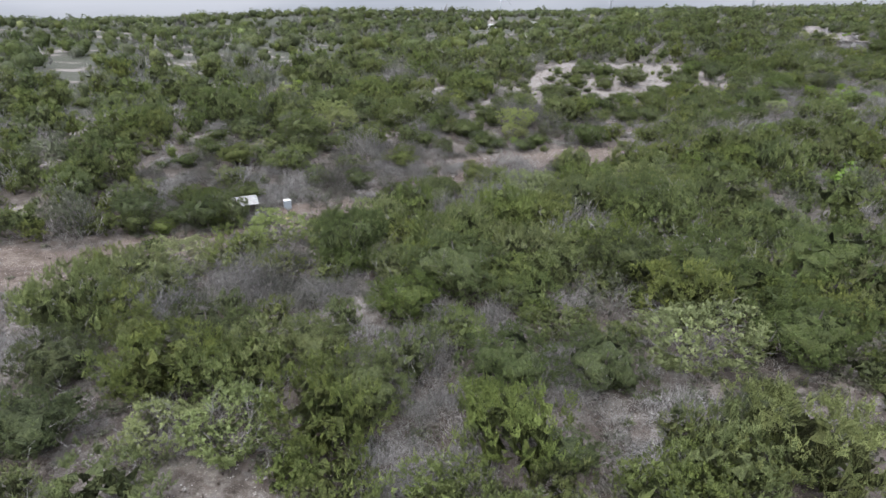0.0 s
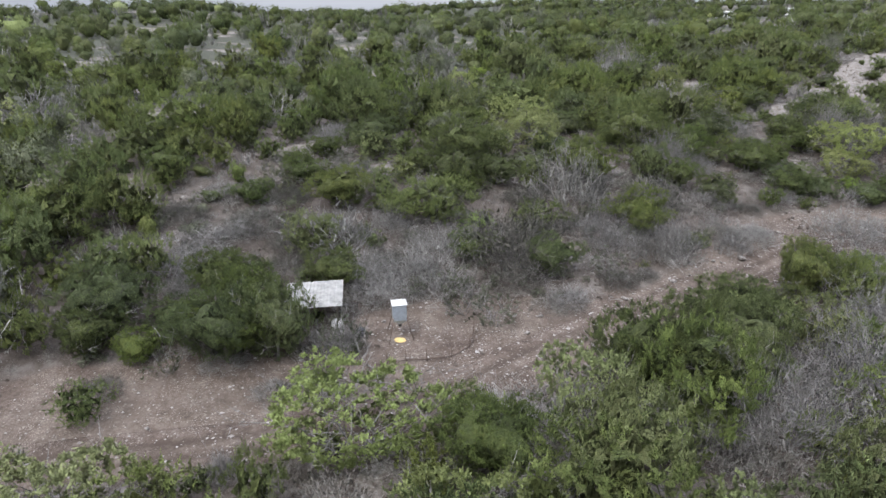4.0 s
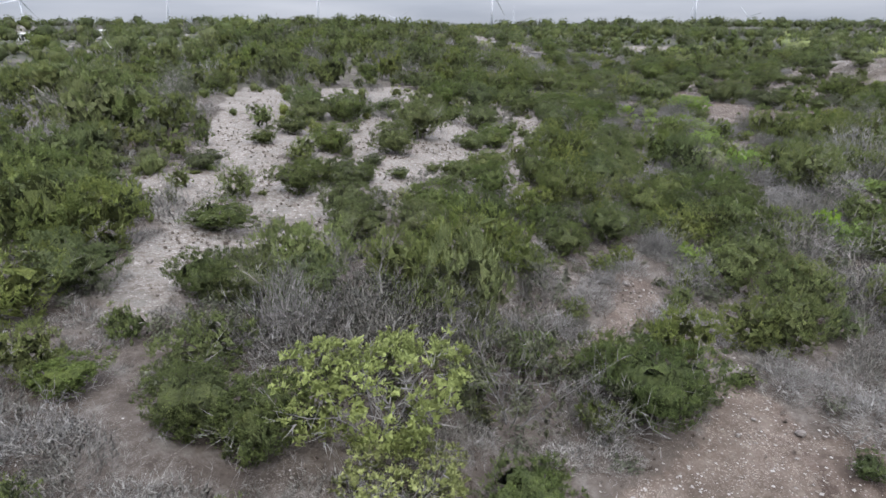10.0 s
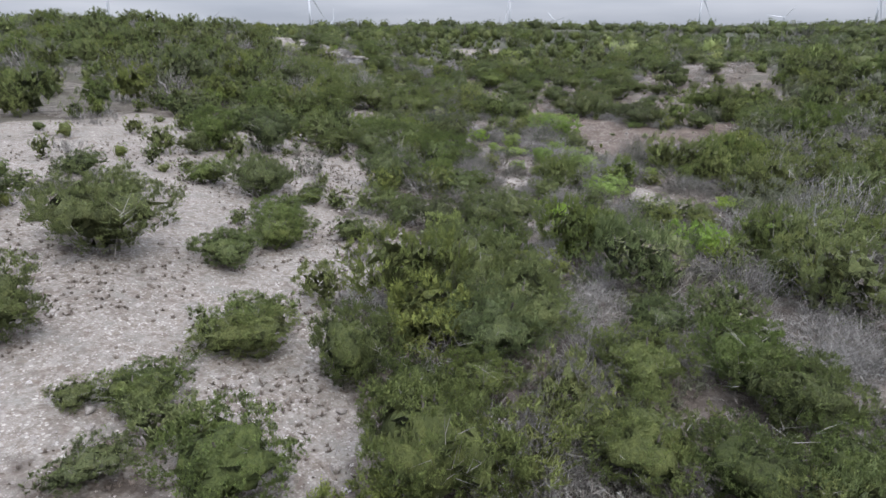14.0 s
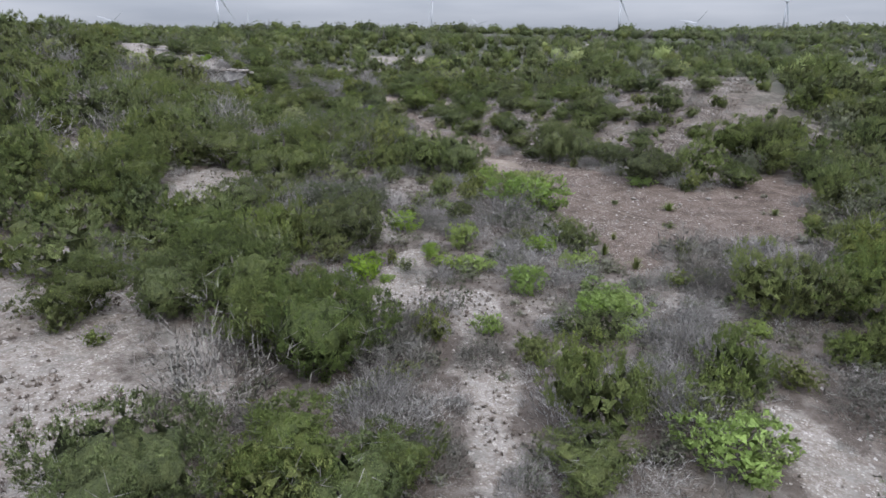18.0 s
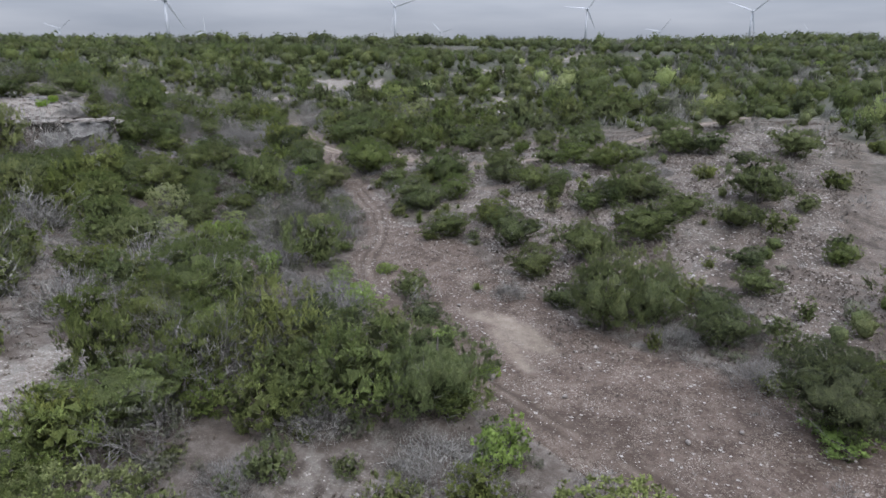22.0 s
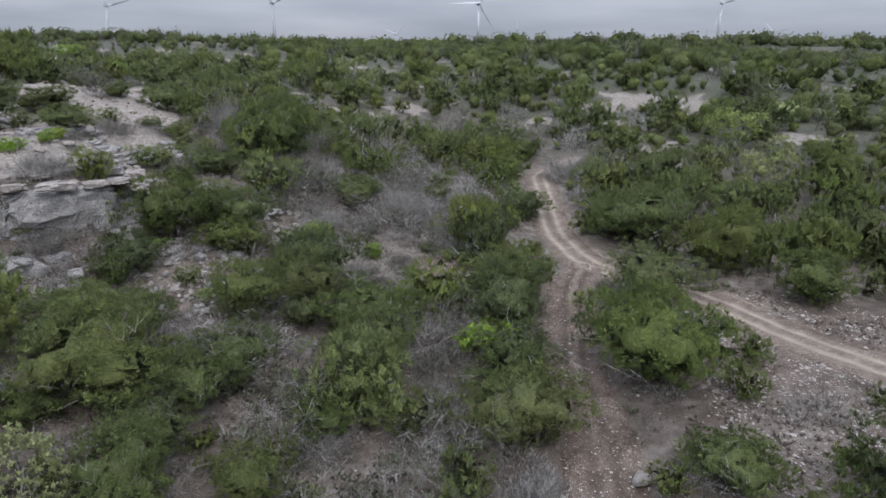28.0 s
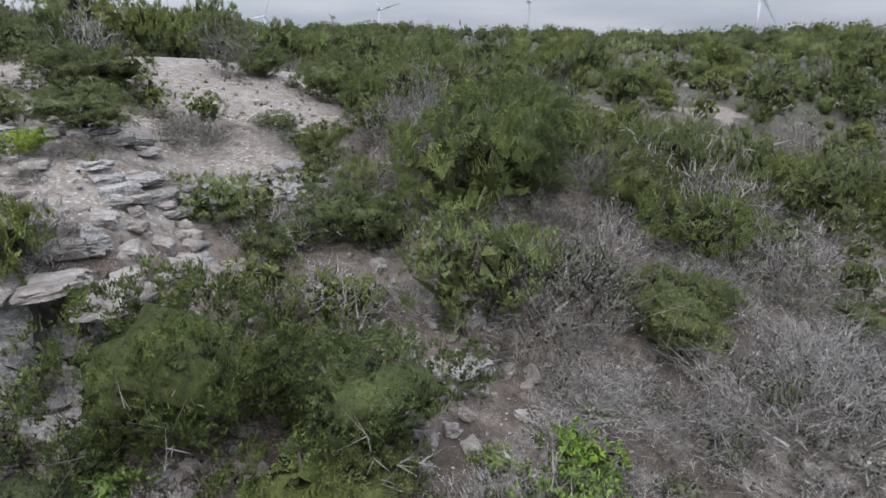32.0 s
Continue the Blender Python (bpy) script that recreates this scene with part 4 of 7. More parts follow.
def lobed_crown(rng, n_lobes, n_clump, n_leaf, leaf, tall, heart=90, upswept=0.6, wide=0.3, clump=0.15, flare=0.7, body=None):
    """An uneven lobed crown of many small clumps of sprays round a heart coloured darker for shade; radius about 1.
    Gives vertices, faces, which faces are heart, the way each point faces and each clump's own tone."""
    mid = np.array([0, 0, tall * 0.38])
    c, r = [mid * 0.9], [0.46]
    lean = rng.uniform(0, 6.283)
    for k in range(n_lobes):
        a = 2.4 * k + rng.normal() * 0.45
        out = math.sqrt((k + 0.6) / n_lobes) * rng.uniform(0.5, 0.84) * (1 + 0.18 * math.cos(a - lean))
        top = tall * (0.88 - 0.55 * out * out)
        c.append(np.array([math.cos(a) * out, math.sin(a) * out, max(0.16, top * rng.uniform(0.66, 1.0))]))
        r.append(rng.uniform(0.17, 0.36) if n_lobes > 5 else rng.uniform(0.28, 0.44))
    c, r = np.array(c), np.array(r)

    def skin(level, size, ragged):
        d, f = BALL[level]
        rel = mid[None, None] - c[None]                     # from each lobe to the heart
        b = (d[:, None] * rel).sum(2)
        q = b * b - (rel ** 2).sum(2) + r[None] ** 2
        s = np.where(q > 0, -b + np.sqrt(np.maximum(q, 0)), 0.0).max(1)
        s = np.maximum(s, 0.34) * size
        s = s * rng.uniform(1 - ragged, 1 + ragged, len(s))
        v = mid + d * s[:, None]
        v[:, 2] = np.where(v[:, 2] < 0.03, 0.03, v[:, 2])
        return v, f

    v, f = skin(2, 1.0, 0.05)
    norm = unit(vertex_normals(v, f) + 0.3 * unit(v - mid * 0.6))
    pieces, puff, inner, own = [], [], [], []
    area = np.linalg.norm(np.cross(v[f[:, 1]] - v[f[:, 0]], v[f[:, 2]] - v[f[:, 0]]), axis=1) * (v[f].mean(1)[:, 2] > 0.06)
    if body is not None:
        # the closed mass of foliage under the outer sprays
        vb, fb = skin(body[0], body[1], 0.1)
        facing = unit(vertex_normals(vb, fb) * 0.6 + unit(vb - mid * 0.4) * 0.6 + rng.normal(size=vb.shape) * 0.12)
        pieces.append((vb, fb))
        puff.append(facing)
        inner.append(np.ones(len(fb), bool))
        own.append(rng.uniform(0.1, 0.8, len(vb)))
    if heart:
        # sprays deep in the crown, their tone lowered to stand for shade
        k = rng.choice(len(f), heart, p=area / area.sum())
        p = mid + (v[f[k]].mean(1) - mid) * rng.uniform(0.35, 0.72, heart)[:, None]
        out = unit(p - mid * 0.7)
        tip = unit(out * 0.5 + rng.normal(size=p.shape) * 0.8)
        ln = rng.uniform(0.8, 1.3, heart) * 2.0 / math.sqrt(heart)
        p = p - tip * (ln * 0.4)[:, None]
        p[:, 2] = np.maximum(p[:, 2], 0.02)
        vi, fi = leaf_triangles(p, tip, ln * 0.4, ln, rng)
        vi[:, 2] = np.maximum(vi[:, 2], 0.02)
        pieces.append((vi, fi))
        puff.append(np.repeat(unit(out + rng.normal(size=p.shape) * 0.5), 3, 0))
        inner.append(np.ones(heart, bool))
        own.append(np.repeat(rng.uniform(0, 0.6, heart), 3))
    k = rng.choice(len(f), n_clump, p=area / area.sum())
    u = rng.dirichlet((1, 1, 1), n_clump)
    cp = (v[f[k]] * u[:, :, None]).sum(1)
    cd = unit((norm[f[k]] * u[:, :, None]).sum(1))
    cp = mid + (cp - mid) * rng.uniform(0.80, 1.02, n_clump)[:, None]
    size = clump * rng.uniform(0.6, 1.4, n_clump)
    shade = rng.uniform(0, 1, n_clump)
    # the sprays of each clump fan out from its foot
    n = n_clump * n_leaf
    cp, cd, size, shade = (np.repeat(q, n_leaf, 0) for q in (cp, cd, size, shade))
    fan = unit(unit(rng.normal(size=(n, 3))) + cd * 0.75 + np.array([0, 0, 0.25]))
    p = cp + fan * (size * rng.uniform(0.2, 1.0, n))[:, None]
    tip = unit(fan * flare + np.array([0, 0, upswept]) + rng.normal(size=p.shape) * 0.3)
    ln = leaf * rng.uniform(0.6, 1.4, n)
    p = p - tip * (ln * 0.5)[:, None]
    p[:, 2] = np.maximum(p[:, 2], 0.03)
    pieces.append(leaf_triangles(p, tip, ln * rng.uniform(wide * 0.6, wide * 1.2, n), ln, rng))
    puff.append(np.repeat(unit(fan * 0.35 + cd * 0.5 + 0.65 * unit(p - mid * 0.4) + rng.normal(size=p.shape) * 0.12), 3, 0))
    inner.append(np.zeros(n, bool))
    own.append(np.repeat(shade, 3))
    v, f = joined(pieces)
    return (v, f, np.concatenate(inner), np.concatenate(puff), np.concatenate(own)), c, r


def tube(a, b, ra, rb, sides=3):
    """An open tapered tube from a to b."""
    d = unit(np.asarray(b, float) - a)
    s = unit(np.cross(d, (0.31, 0.52, 0.8)))
    t = np.cross(d, s)
    ang = np.arange(sides) * 2 * math.pi / sides
    ring = np.cos(ang)[:, None] * s + np.sin(ang)[:, None] * t
    v = np.concatenate([a + ring * ra, b + ring * rb])
    f = [(i, (i + 1) % sides, sides + (i + 1) % sides) for i in range(sides)] + [(i, sides + (i + 1) % sides, sides + i) for i in range(sides)]
    return v, np.array(f)


def branching(rng, n_stem, tall, n_side, n_twig, rise=(30, 80), thin=1.0, droop=0.0):
    """Bare limbs that fork twice; radius about 1. Gives limbs, twigs and the twigs' ends."""
    limbs, sides_of, twig_p, twig_d, twig_l = [], [], [], [], []
    for k in range(n_stem):
        az = 2 * math.pi * (k + rng.random()) / n_stem
        el = math.radians(rng.uniform(*rise))
        d = np.array([math.cos(az) * math.cos(el), math.sin(az) * math.cos(el), math.sin(el)])
        p = np.array([rng.normal() * 0.05, rng.normal() * 0.05, -0.08])
        ln = rng.uniform(0.75, 1.1) / max(math.cos(el), math.sin(el) / tall, 0.55)
        rad = 0.024 * thin
        spine, girth = [p], [rad]
        for seg in range(4):
            d2 = unit(d + rng.normal(size=3) * 0.2 + np.array([0, 0, -droop * seg * 0.2]))
            q = p + d2 * ln / 4
            spine.append(q)
            girth.append(rad * 0.72)
            for j in range(n_side if seg else max(1, n_side // 3)):
                e = unit(d2 * 0.8 + rng.normal(size=3) * 0.55 + np.array([0, 0, 0.12 - droop]))
                sl = ln * rng.uniform(0.2, 0.42)
                s0 = p + (q - p) * rng.random()
                s1 = s0 + e * sl
                sides_of.append(tube(s0, s1, rad * 0.5, rad * 0.2, 3))
                for g in range(n_twig):
                    u = rng.uniform(0.25, 1.0)
                    twig_p.append(s0 + (s1 - s0) * u)
                    twig_d.append(e * 0.8 + rng.normal(size=3) * 0.5 + np.array([0, 0, 0.15 - droop]))
                    twig_l.append(sl * rng.uniform(0.35, 0.85))
            p, d, rad = q, d2, rad * 0.72
        limbs.append(bent_rod(spine, girth, 3))
    tp, td, tl = np.array(twig_p), unit(np.array(twig_d)), np.array(twig_l)
    tp[:, 2] = np.maximum(tp[:, 2], 0.02)
    twigs = leaf_triangles(tp, td, np.full(len(tp), 0.009 * thin), tl, rng)
    return (limbs, sides_of), twigs, tp + td * tl[:, None] * 0.8


def leaf_tufts(rng, ends, n_leaf, spread_by, leaf):
    k = rng.integers(0, len(ends), n_leaf)
    p = ends[k] + rng.normal(size=(n_leaf, 3)) * spread_by
    p[:, 2] = np.maximum(p[:, 2], 0.03)
    d = unit(rng.normal(size=(n_leaf, 3)) + np.array([0, 0, 0.5]))
    ln = leaf * rng.uniform(0.7, 1.4, n_leaf)
    return leaf_triangles(p, d, ln * 0.42, ln, rng)


def rosette(rng, n, blade):
    """A tussock of stiff arching blades; radius about 1."""
    el = np.radians(rng.uniform(12, 88, n))
    az = rng.uniform(0, 6.283, n)
    d = np.stack([np.cos(az) * np.cos(el), np.sin(az) * np.cos(el), np.sin(el)], 1)
    side = unit(np.stack([-d[:, 1], d[:, 0], np.zeros(n)], 1)) * blade
    ln = rng.uniform(0.7, 1.05, n)[:, None]
    base = rng.normal(size=(n, 3)) * 0.07
    base[:, 2] = 0
    midp = base + d * ln * 0.6 + np.array([0, 0, 0.06])
    tip = base + d * ln - np.array([0, 0, 0.08])
    tip[:, 2] = np.maximum(tip[:, 2], 0.02)
    v = np.stack([base - side, base + side, midp + side * 0.8, midp - side * 0.8, tip], 1).reshape(-1, 3)
    k = np.arange(n)[:, None] * 5
    return v, np.concatenate([k + np.array([0, 1, 2]), k + np.array([0, 2, 3]), k + np.array([3, 2, 4])])


def rng_for(kind, k):
    return np.random.default_rng(1000 + 37 * k + sum(map(ord, kind)))


def stem_parts(rng, targets, name, thick=1.0):
    """Each leaning trunk by itself: a bent tapered rod in one piece."""
    out = []
    for c in targets:
        foot = np.array([rng.normal() * 0.05, rng.normal() * 0.05, -0.12])
        knee = foot + (c - foot) * 0.5 + np.array([rng.normal() * 0.06, rng.normal() * 0.06, 0.02])
        out.append((name, M_BARK, bent_rod([foot, knee, c], [0.045 * thick, 0.032 * thick, 0.014 * thick])))
    return out


def bent_rod(points, radii, sides=4):
    vs, fs = [], []
    for q, (p, r) in enumerate(zip(points, radii)):
        a, b = points[max(q - 1, 0)], points[min(q + 1, len(points) - 1)]
        d = unit(np.asarray(b) - a)
        s = unit(np.cross(d, (0.31, 0.52, 0.8)))
        t = np.cross(d, s)
        for k in range(sides):
            g = 2 * math.pi * k / sides
            vs.append(p + (math.cos(g) * s + math.sin(g) * t) * r)
    for q in range(len(points) - 1):
        for k in range(sides):
            i, j = q * sides + k, q * sides + (k + 1) % sides
            fs += [(i, j, j + sides), (i, j + sides, i + sides)]
    return np.array(vs), np.array(fs)


def twig_haze(rng, n, tall, length, flare=0.55, wide=0.09):
    """A soft dome of fine upswept twigs; radius about 1."""
    d = unit(rng.normal(size=(n, 3)))
    d[:, 2] = np.abs(d[:, 2])
    lump = 1 + 0.14 * np.sin(d[:, 0] * 6 + tall * 9) * np.sin(d[:, 1] * 5 + tall * 7)
    p = d * (rng.uniform(0.35, 0.98, n) ** 0.7 * lump)[:, None] * np.array([0.95, 0.95, tall * 0.85])
    p[:, 2] = np.maximum(p[:, 2], 0.04)
    tip = unit(unit(p) * flare + np.array([0, 0, 0.5]) + rng.normal(size=p.shape) * 0.35)
    ln = length * rng.uniform(0.6, 1.4, n)
    v, f = leaf_triangles(p - tip * ln[:, None] * 0.4, tip, ln * rng.uniform(wide * 0.6, wide, n), ln, rng)
    puff = unit(unit(p) + np.array([0, 0, 0.25]) + rng.normal(size=p.shape) * 0.3)
    return v, f, np.zeros(len(f), bool), np.repeat(puff, 3, 0), np.repeat(rng.random(n), 3)


# Each kind of plant: near parts as (name, material, geometry); far geometry at three grades
def make_parts(kind, k, big):
    g = rng_for(kind, k)
    more, small = ((0.5, 1.3), (0.95, 0.97), (1.8, 0.74))[big]
    if kind == "juniper":
        tall = g.uniform(1.15, 1.5)
        crown, c, r = lobed_crown(g, 11 + k % 5, int(270 * more), 17, 0.078 * small, tall, 60, 0.7, 0.25, 0.115 * max(small, 0.75), 0.7, (2, 0.6))
        sprigs = branching(g, 4, tall * 0.9, 2, 4, (35, 75), 0.42)[1]
        return [("crown", M_JUNIPER, crown), ("twig_haze", M_TWIG, sprigs)] + stem_parts(g, c[:3], "trunk")
    if kind == "bare":
        tall = g.uniform(0.9, 1.25)
        limbs, twigs, ends = branching(g, (12, 13, 19)[big], tall, (3, 3, 4)[big], (7, 8, 7)[big], (34, 84), (0.36, 0.34, 0.17)[big], (0.0, 0.0, 0.3, 0.0, 0.1)[k % 5])
        return [("twig_haze", M_TWIG, joined([*limbs[0][6:], *limbs[1], twigs])), ("fine_twig_haze", M_TWIGHAZE, twig_haze(g, (900, 1200, 1500)[big], tall, (0.27, 0.25, 0.19)[big], 0.6, (0.065, 0.052, 0.052)[big]))] + [("limb", M_TWIG, v) for v in limbs[0][:6]]
    if kind == "brush":
        limbs, twigs, ends = branching(g, 9, 0.9, 3, 7, (28, 80), 0.28)
        leaves = leaf_tufts(g, ends, 480, 0.10, 0.05)
        return [("twig_haze", M_DEADBRUSH, joined([*limbs[1], twigs])), ("fine_twig_haze", M_DEADHAZE, twig_haze(g, 1700, 0.9, 0.22, 0.55, 0.05)), ("leafage", M_OLIVE, leaves)] + [("limb", M_DEADBRUSH, v) for v in limbs[0][:4]]
    if kind == "oak":
        limbs, twigs, ends = branching(g, 7, 1.0, 3, 3, (35, 80), 0.6)
        leaves = lobed_crown(g, 14, int(250 * more), 13, 0.068 * small, 1.15, 0, 0.35, 0.42, 0.11 * small)[0]
        return [("leafage", M_OAK, leaves), ("twig_haze", M_TWIG, joined([*limbs[0][5:], *limbs[1], twigs]))] + [("limb", M_TWIG, v) for v in limbs[0][:5]]
    if kind == "lime":
        crown, c, r = lobed_crown(g, 9, int(95 * more), 16, 0.09 * small, g.uniform(0.9, 1.3), 110, 0.4, 0.36, 0.17 * small)
        return [("leafage", M_LIME, crown), ("twig_haze", M_BARK, branching(g, 5, 1.0, 2, 4, (30, 80), 0.7)[1])] + stem_parts(g, c[:3], "stem", 0.7)
    if kind == "olive":
        crown, c, r = lobed_crown(g, 10, 90, 11, 0.10, 1.15, 0, 0.6, 0.3, 0.15)
        limbs, twigs, ends = branching(g, 6, 1.1, 3, 5, (30, 80), 0.62)
        return [("leafage", M_OLIVE, crown), ("twig_haze", M_TWIG, joined([*limbs[1], twigs]))] + [("limb", M_TWIG, v) for v in limbs[0][:4]]
    return [("blade_tuft", M_SOTOL, rosette(g, 80, 0.035))]


def make_far(kind, k, grade):
    """The same plants with fewer, larger sprays. grade 1 near, 5 far."""
    g = rng_for(kind + "far", k)
    if kind in ("bare", "brush"):
        n, length, wide = ((540, 0.28, 0.05), (190, 0.34, 0.068), (54, 0.44, 0.11), (14, 0.75, 0.2), (10, 0.9, 0.3))[grade - 1]
        haze = twig_haze(g, n, 1.0, length, 0.55, wide)
        if grade >= 3:
            return haze
        limbs, twigs, ends = branching(g, {1: 8, 2: 5}[grade], 1.05, 2, {1: 4, 2: 2}[grade], (30, 82), {1: 0.6, 2: 0.75}[grade])
        v, f = joined([haze[:2], twigs])
        return v, f, np.arange(len(f)) >= len(haze[1]), np.concatenate([haze[3], unit(twigs[0] + np.array([0, 0, 0.3]))]), np.concatenate([haze[4], np.repeat(g.random(len(twigs[1])), 3)])
    lobes, clumps, leaves, leaf, heart, wide, size = ((13, 96, 11, 0.115, 90, 0.27, 0.15), (11, 56, 8, 0.14, 50, 0.3, 0.15), (10, 56, 5, 0.145, 0, 0.34, 0.14),
                                                     (8, 30, 3, 0.18, 0, 0.42, 0.14), (6, 12, 2, 0.27, 0, 0.48, 0.15))[grade - 1]
    tall = g.uniform(1.0, 1.35)
    return lobed_crown(g, lobes, clumps, leaves, leaf, tall, heart, (0.6, 0.5, 0.25, 0.1, 0.05)[grade - 1], wide, size, 0.7 if grade < 3 else 0.3, (None, None, (1, 0.74), (1, 0.74), (0, 0.74))[grade - 1])[0]


KINDS = {
    "juniper": ("juniper_tree", "dark green juniper with a dense lobed crown on stony ground", "juniper", M_JUNIPER, 6),
    "bare": ("bare_shrub", "leafless grey shrub with a haze of thin pale twigs", "shrub", M_TWIGHAZE, 5),
    "brush": ("thorn_brush", "low brown thorn brush with sparse grey-green leaves", "brush", M_DEADHAZE, 3),
    "oak": ("leafing_oak", "small oak with airy yellow-green spring leaves and pale limbs", "tree", M_OAK, 4),
    "lime": ("green_shrub", "bright fresh green low shrub", "shrub", M_LIME, 4),
    "olive": ("grey_green_shrub", "open grey-green shrub with pale twigs showing through", "shrub", M_OLIVE, 3),
    "sotol": ("sotol_plant", "spiky green sotol tussock of stiff narrow blades", "sotol", M_SOTOL, 3),
}
NEAR_MESHES = {}
PLANTS = []                # kind, x, y, radius, height: every plant set by hand
GROUPS = {"juniper": "junipers on the slopes", "bare": "leafless shrubs", "brush": "thorn brush", "oak": "leafing oaks", "lime": "fresh green shrubs", "olive": "grey-green shrubs", "sotol": "sotol plants"}


def plant(kind, x, y, r, h, turn, k):
    """One plant as a thing of its own: an empty at its root with its parts."""
    name, label, category, mat, n = KINDS[kind]
    k %= n
    big = 0 if near_path(np.array([x]), np.array([y]))[0] > 32 else 1 + (kind in ("juniper", "oak", "lime", "bare") and r > 2.0)
    if (kind, k, big) not in NEAR_MESHES:
        made = []
        for pname, pmat, (v, f, *core) in make_parts(kind, k, big):
            inner = {"juniper": M_JUNIPER_SHADE, "lime": M_LIME, "olive": M_OLIVE}.get(kind) if core and len(core) > 1 and pname in ("crown", "leafage") else None
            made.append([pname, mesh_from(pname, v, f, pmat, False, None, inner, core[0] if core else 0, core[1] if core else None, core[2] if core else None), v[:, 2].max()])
        NEAR_MESHES[kind, k, big] = (made, max(m[2] for m in made))
    made, top = NEAR_MESHES[kind, k, big]
    grow = {"sotol": 1.0, "lime": 1.3, "oak": 1.2, "juniper": 1.25}.get(kind, 1.12)
    if kind in ("juniper", "olive"):
        h = max(h, r * (1.35 if r > 1.7 else 1.15))       # rounded domes, not mats
    root = tagged(new(name), label, category, GROUPS[kind])
    root.matrix_basis = Matrix.LocRotScale((x, y, ground_at(x, y) - 0.08), Euler((0, 0, turn)), (r * grow, r * grow, h * 1.08 / top))
    for pname, me, _ in made:
        part_ob = new(pname, me)
        part_ob.parent = root
        if pname in ("twig_haze", "fine_twig_haze", "leafage", "blade_tuft"):
            tagged(part_ob, kind="stuff")
    return root


def set_plants(kind, rows):
    """Rows of x, y, radius, height."""
    for x, y, r, h in rows:
        PLANTS.append((kind, x, y, r, h))


# plants by the feeder and the first thicket
set_plants("juniper", [(-24.9, 68.6, 2.2, 4.5), (-21.7, 92.6, 2.5, 3.7), (-18.4, 94.4, 2.4, 3.7), (-30.4, 95.8, 2.7, 2.9), (-34.1, 88.2, 1.4, 2.4), (-33.5, 92.1, 1.8, 1.9), (-21.8, 89.4, 1.6, 1.7), (-25.1, 86, 1.7, 1.8), (-25, 76, 2.1, 2.6), (-32.8, 86.8, 2.2, 3.1), (-30.7, 72.3, 2.5, 2.6), (-12.1, 81.9, 2.1, 3.4), (-6.2, 91.1, 2.7, 2.8), (3.9, 85, 2.2, 4.4), (-1.2, 76.8, 3.4, 3.6), (-28.3, 84.8, 2.5, 2.7), (-43.5, 83.4, 2.3, 2.4), (-17.5, 82.2, 2, 2.1), (-5.6, 70.9, 2.8, 4.8), (-1, 72.7, 2.9, 4.6), (-26.7, 68.9, 2.8, 4.5), (5, 88, 2.1, 2.5)])
set_plants("juniper", [(-34.5, 89.1, 1.3, 2.2), (-35.2, 67.7, 2.8, 2.9), (-34.3, 65.2, 2.1, 2.2), (-31.3, 68.8, 2, 2.1), (-31.6, 65.6, 1.5, 2.8), (0.3, 44.6, 3.9, 4.8), (6, 26.1, 1.9, 2.9), (17.3, 29.1, 1.9, 2.6), (-4.8, 30, 2.8, 3.5), (-8.6, 34.8, 2.7, 3.5), (-15.8, 35.7, 2.7, 2.9), (-13.2, 35.5, 2.4, 3), (3.7, 33, 2.9, 3.2), (9.3, 32.7, 2.7, 3.3), (23.2, 34.7, 3.5, 3.8), (-20.7, 36.7, 2.4, 2.6), (-23.4, 32.6, 2.6, 2.7), (-21.1, 26.2, 2.8, 3), (14.6, 47.4, 3.9, 4.2), (20.6, 44.6, 4.3, 4.7), (30.6, 46.4, 4.5, 4.8), (21.9, 67.3, 3.8, 4.5)])
set_plants("juniper", [(5, 46.9, 1.6, 2.5), (-3, 40.6, 3, 4.1), (17.5, 24.8, 1.8, 1.9)])
set_plants("olive", [(-21.4, 69.5, 1.6, 3.7), (-16.2, 75.9, 2.5, 3.1), (-14.2, 75.3, 1.9, 2.5), (-33.8, 84, 2.2, 2.4), (-8, 83.2, 1.8, 2.1), (-29.4, 65.2, 1.2, 2)])
set_plants("lime", [(-18, 86.4, 1.8, 1.3), (54.6, 83.4, 4.3, 3.1)])
set_plants("oak", [(15.8, 35, 4.2, 4.5), (-11.1, 26.8, 2.9, 3.9), (-14.7, 26.4, 2.2, 3.3), (-17.6, 62.3, 3.9, 4.1), (-11.3, 57.7, 2.5, 3), (-25.1, 53.8, 3.4, 3.6)])
set_plants("bare", [(15.6, 92.1, 2.4, 1.8), (2.5, 94.8, 1.6, 1.2), (-10, 88.6, 2.6, 3), (-7.9, 86.6, 2.3, 3.7), (-3.9, 87.4, 2.2, 4.2), (0.4, 91.3, 1.6, 2.8), (-18.4, 83.7, 2.4, 1.8), (-19.4, 81.1, 3.5, 4.2), (-10.5, 78.8, 1.7, 2.1), (-3.9, 90.3, 2.3, 1.6), (-37.5, 82.2, 2.6, 1.9), (-34.2, 74.5, 2.4, 2.1), (-20.2, 78.1, 1.9, 3.2), (-32.6, 71.8, 1.6, 2.2), (-28.6, 81.2, 2, 1.9), (-29.9, 89.9, 1.7, 2), (1.7, 93.1, 2.3, 1.7), (-0.1, 81.6, 1.5, 2), (-34.7, 95.7, 2.2, 2.3), (-35.3, 76.1, 2.7, 2), (-23.3, 65.5, 1.2, 1.2), (-27.2, 66.9, 1.5, 1.4)])
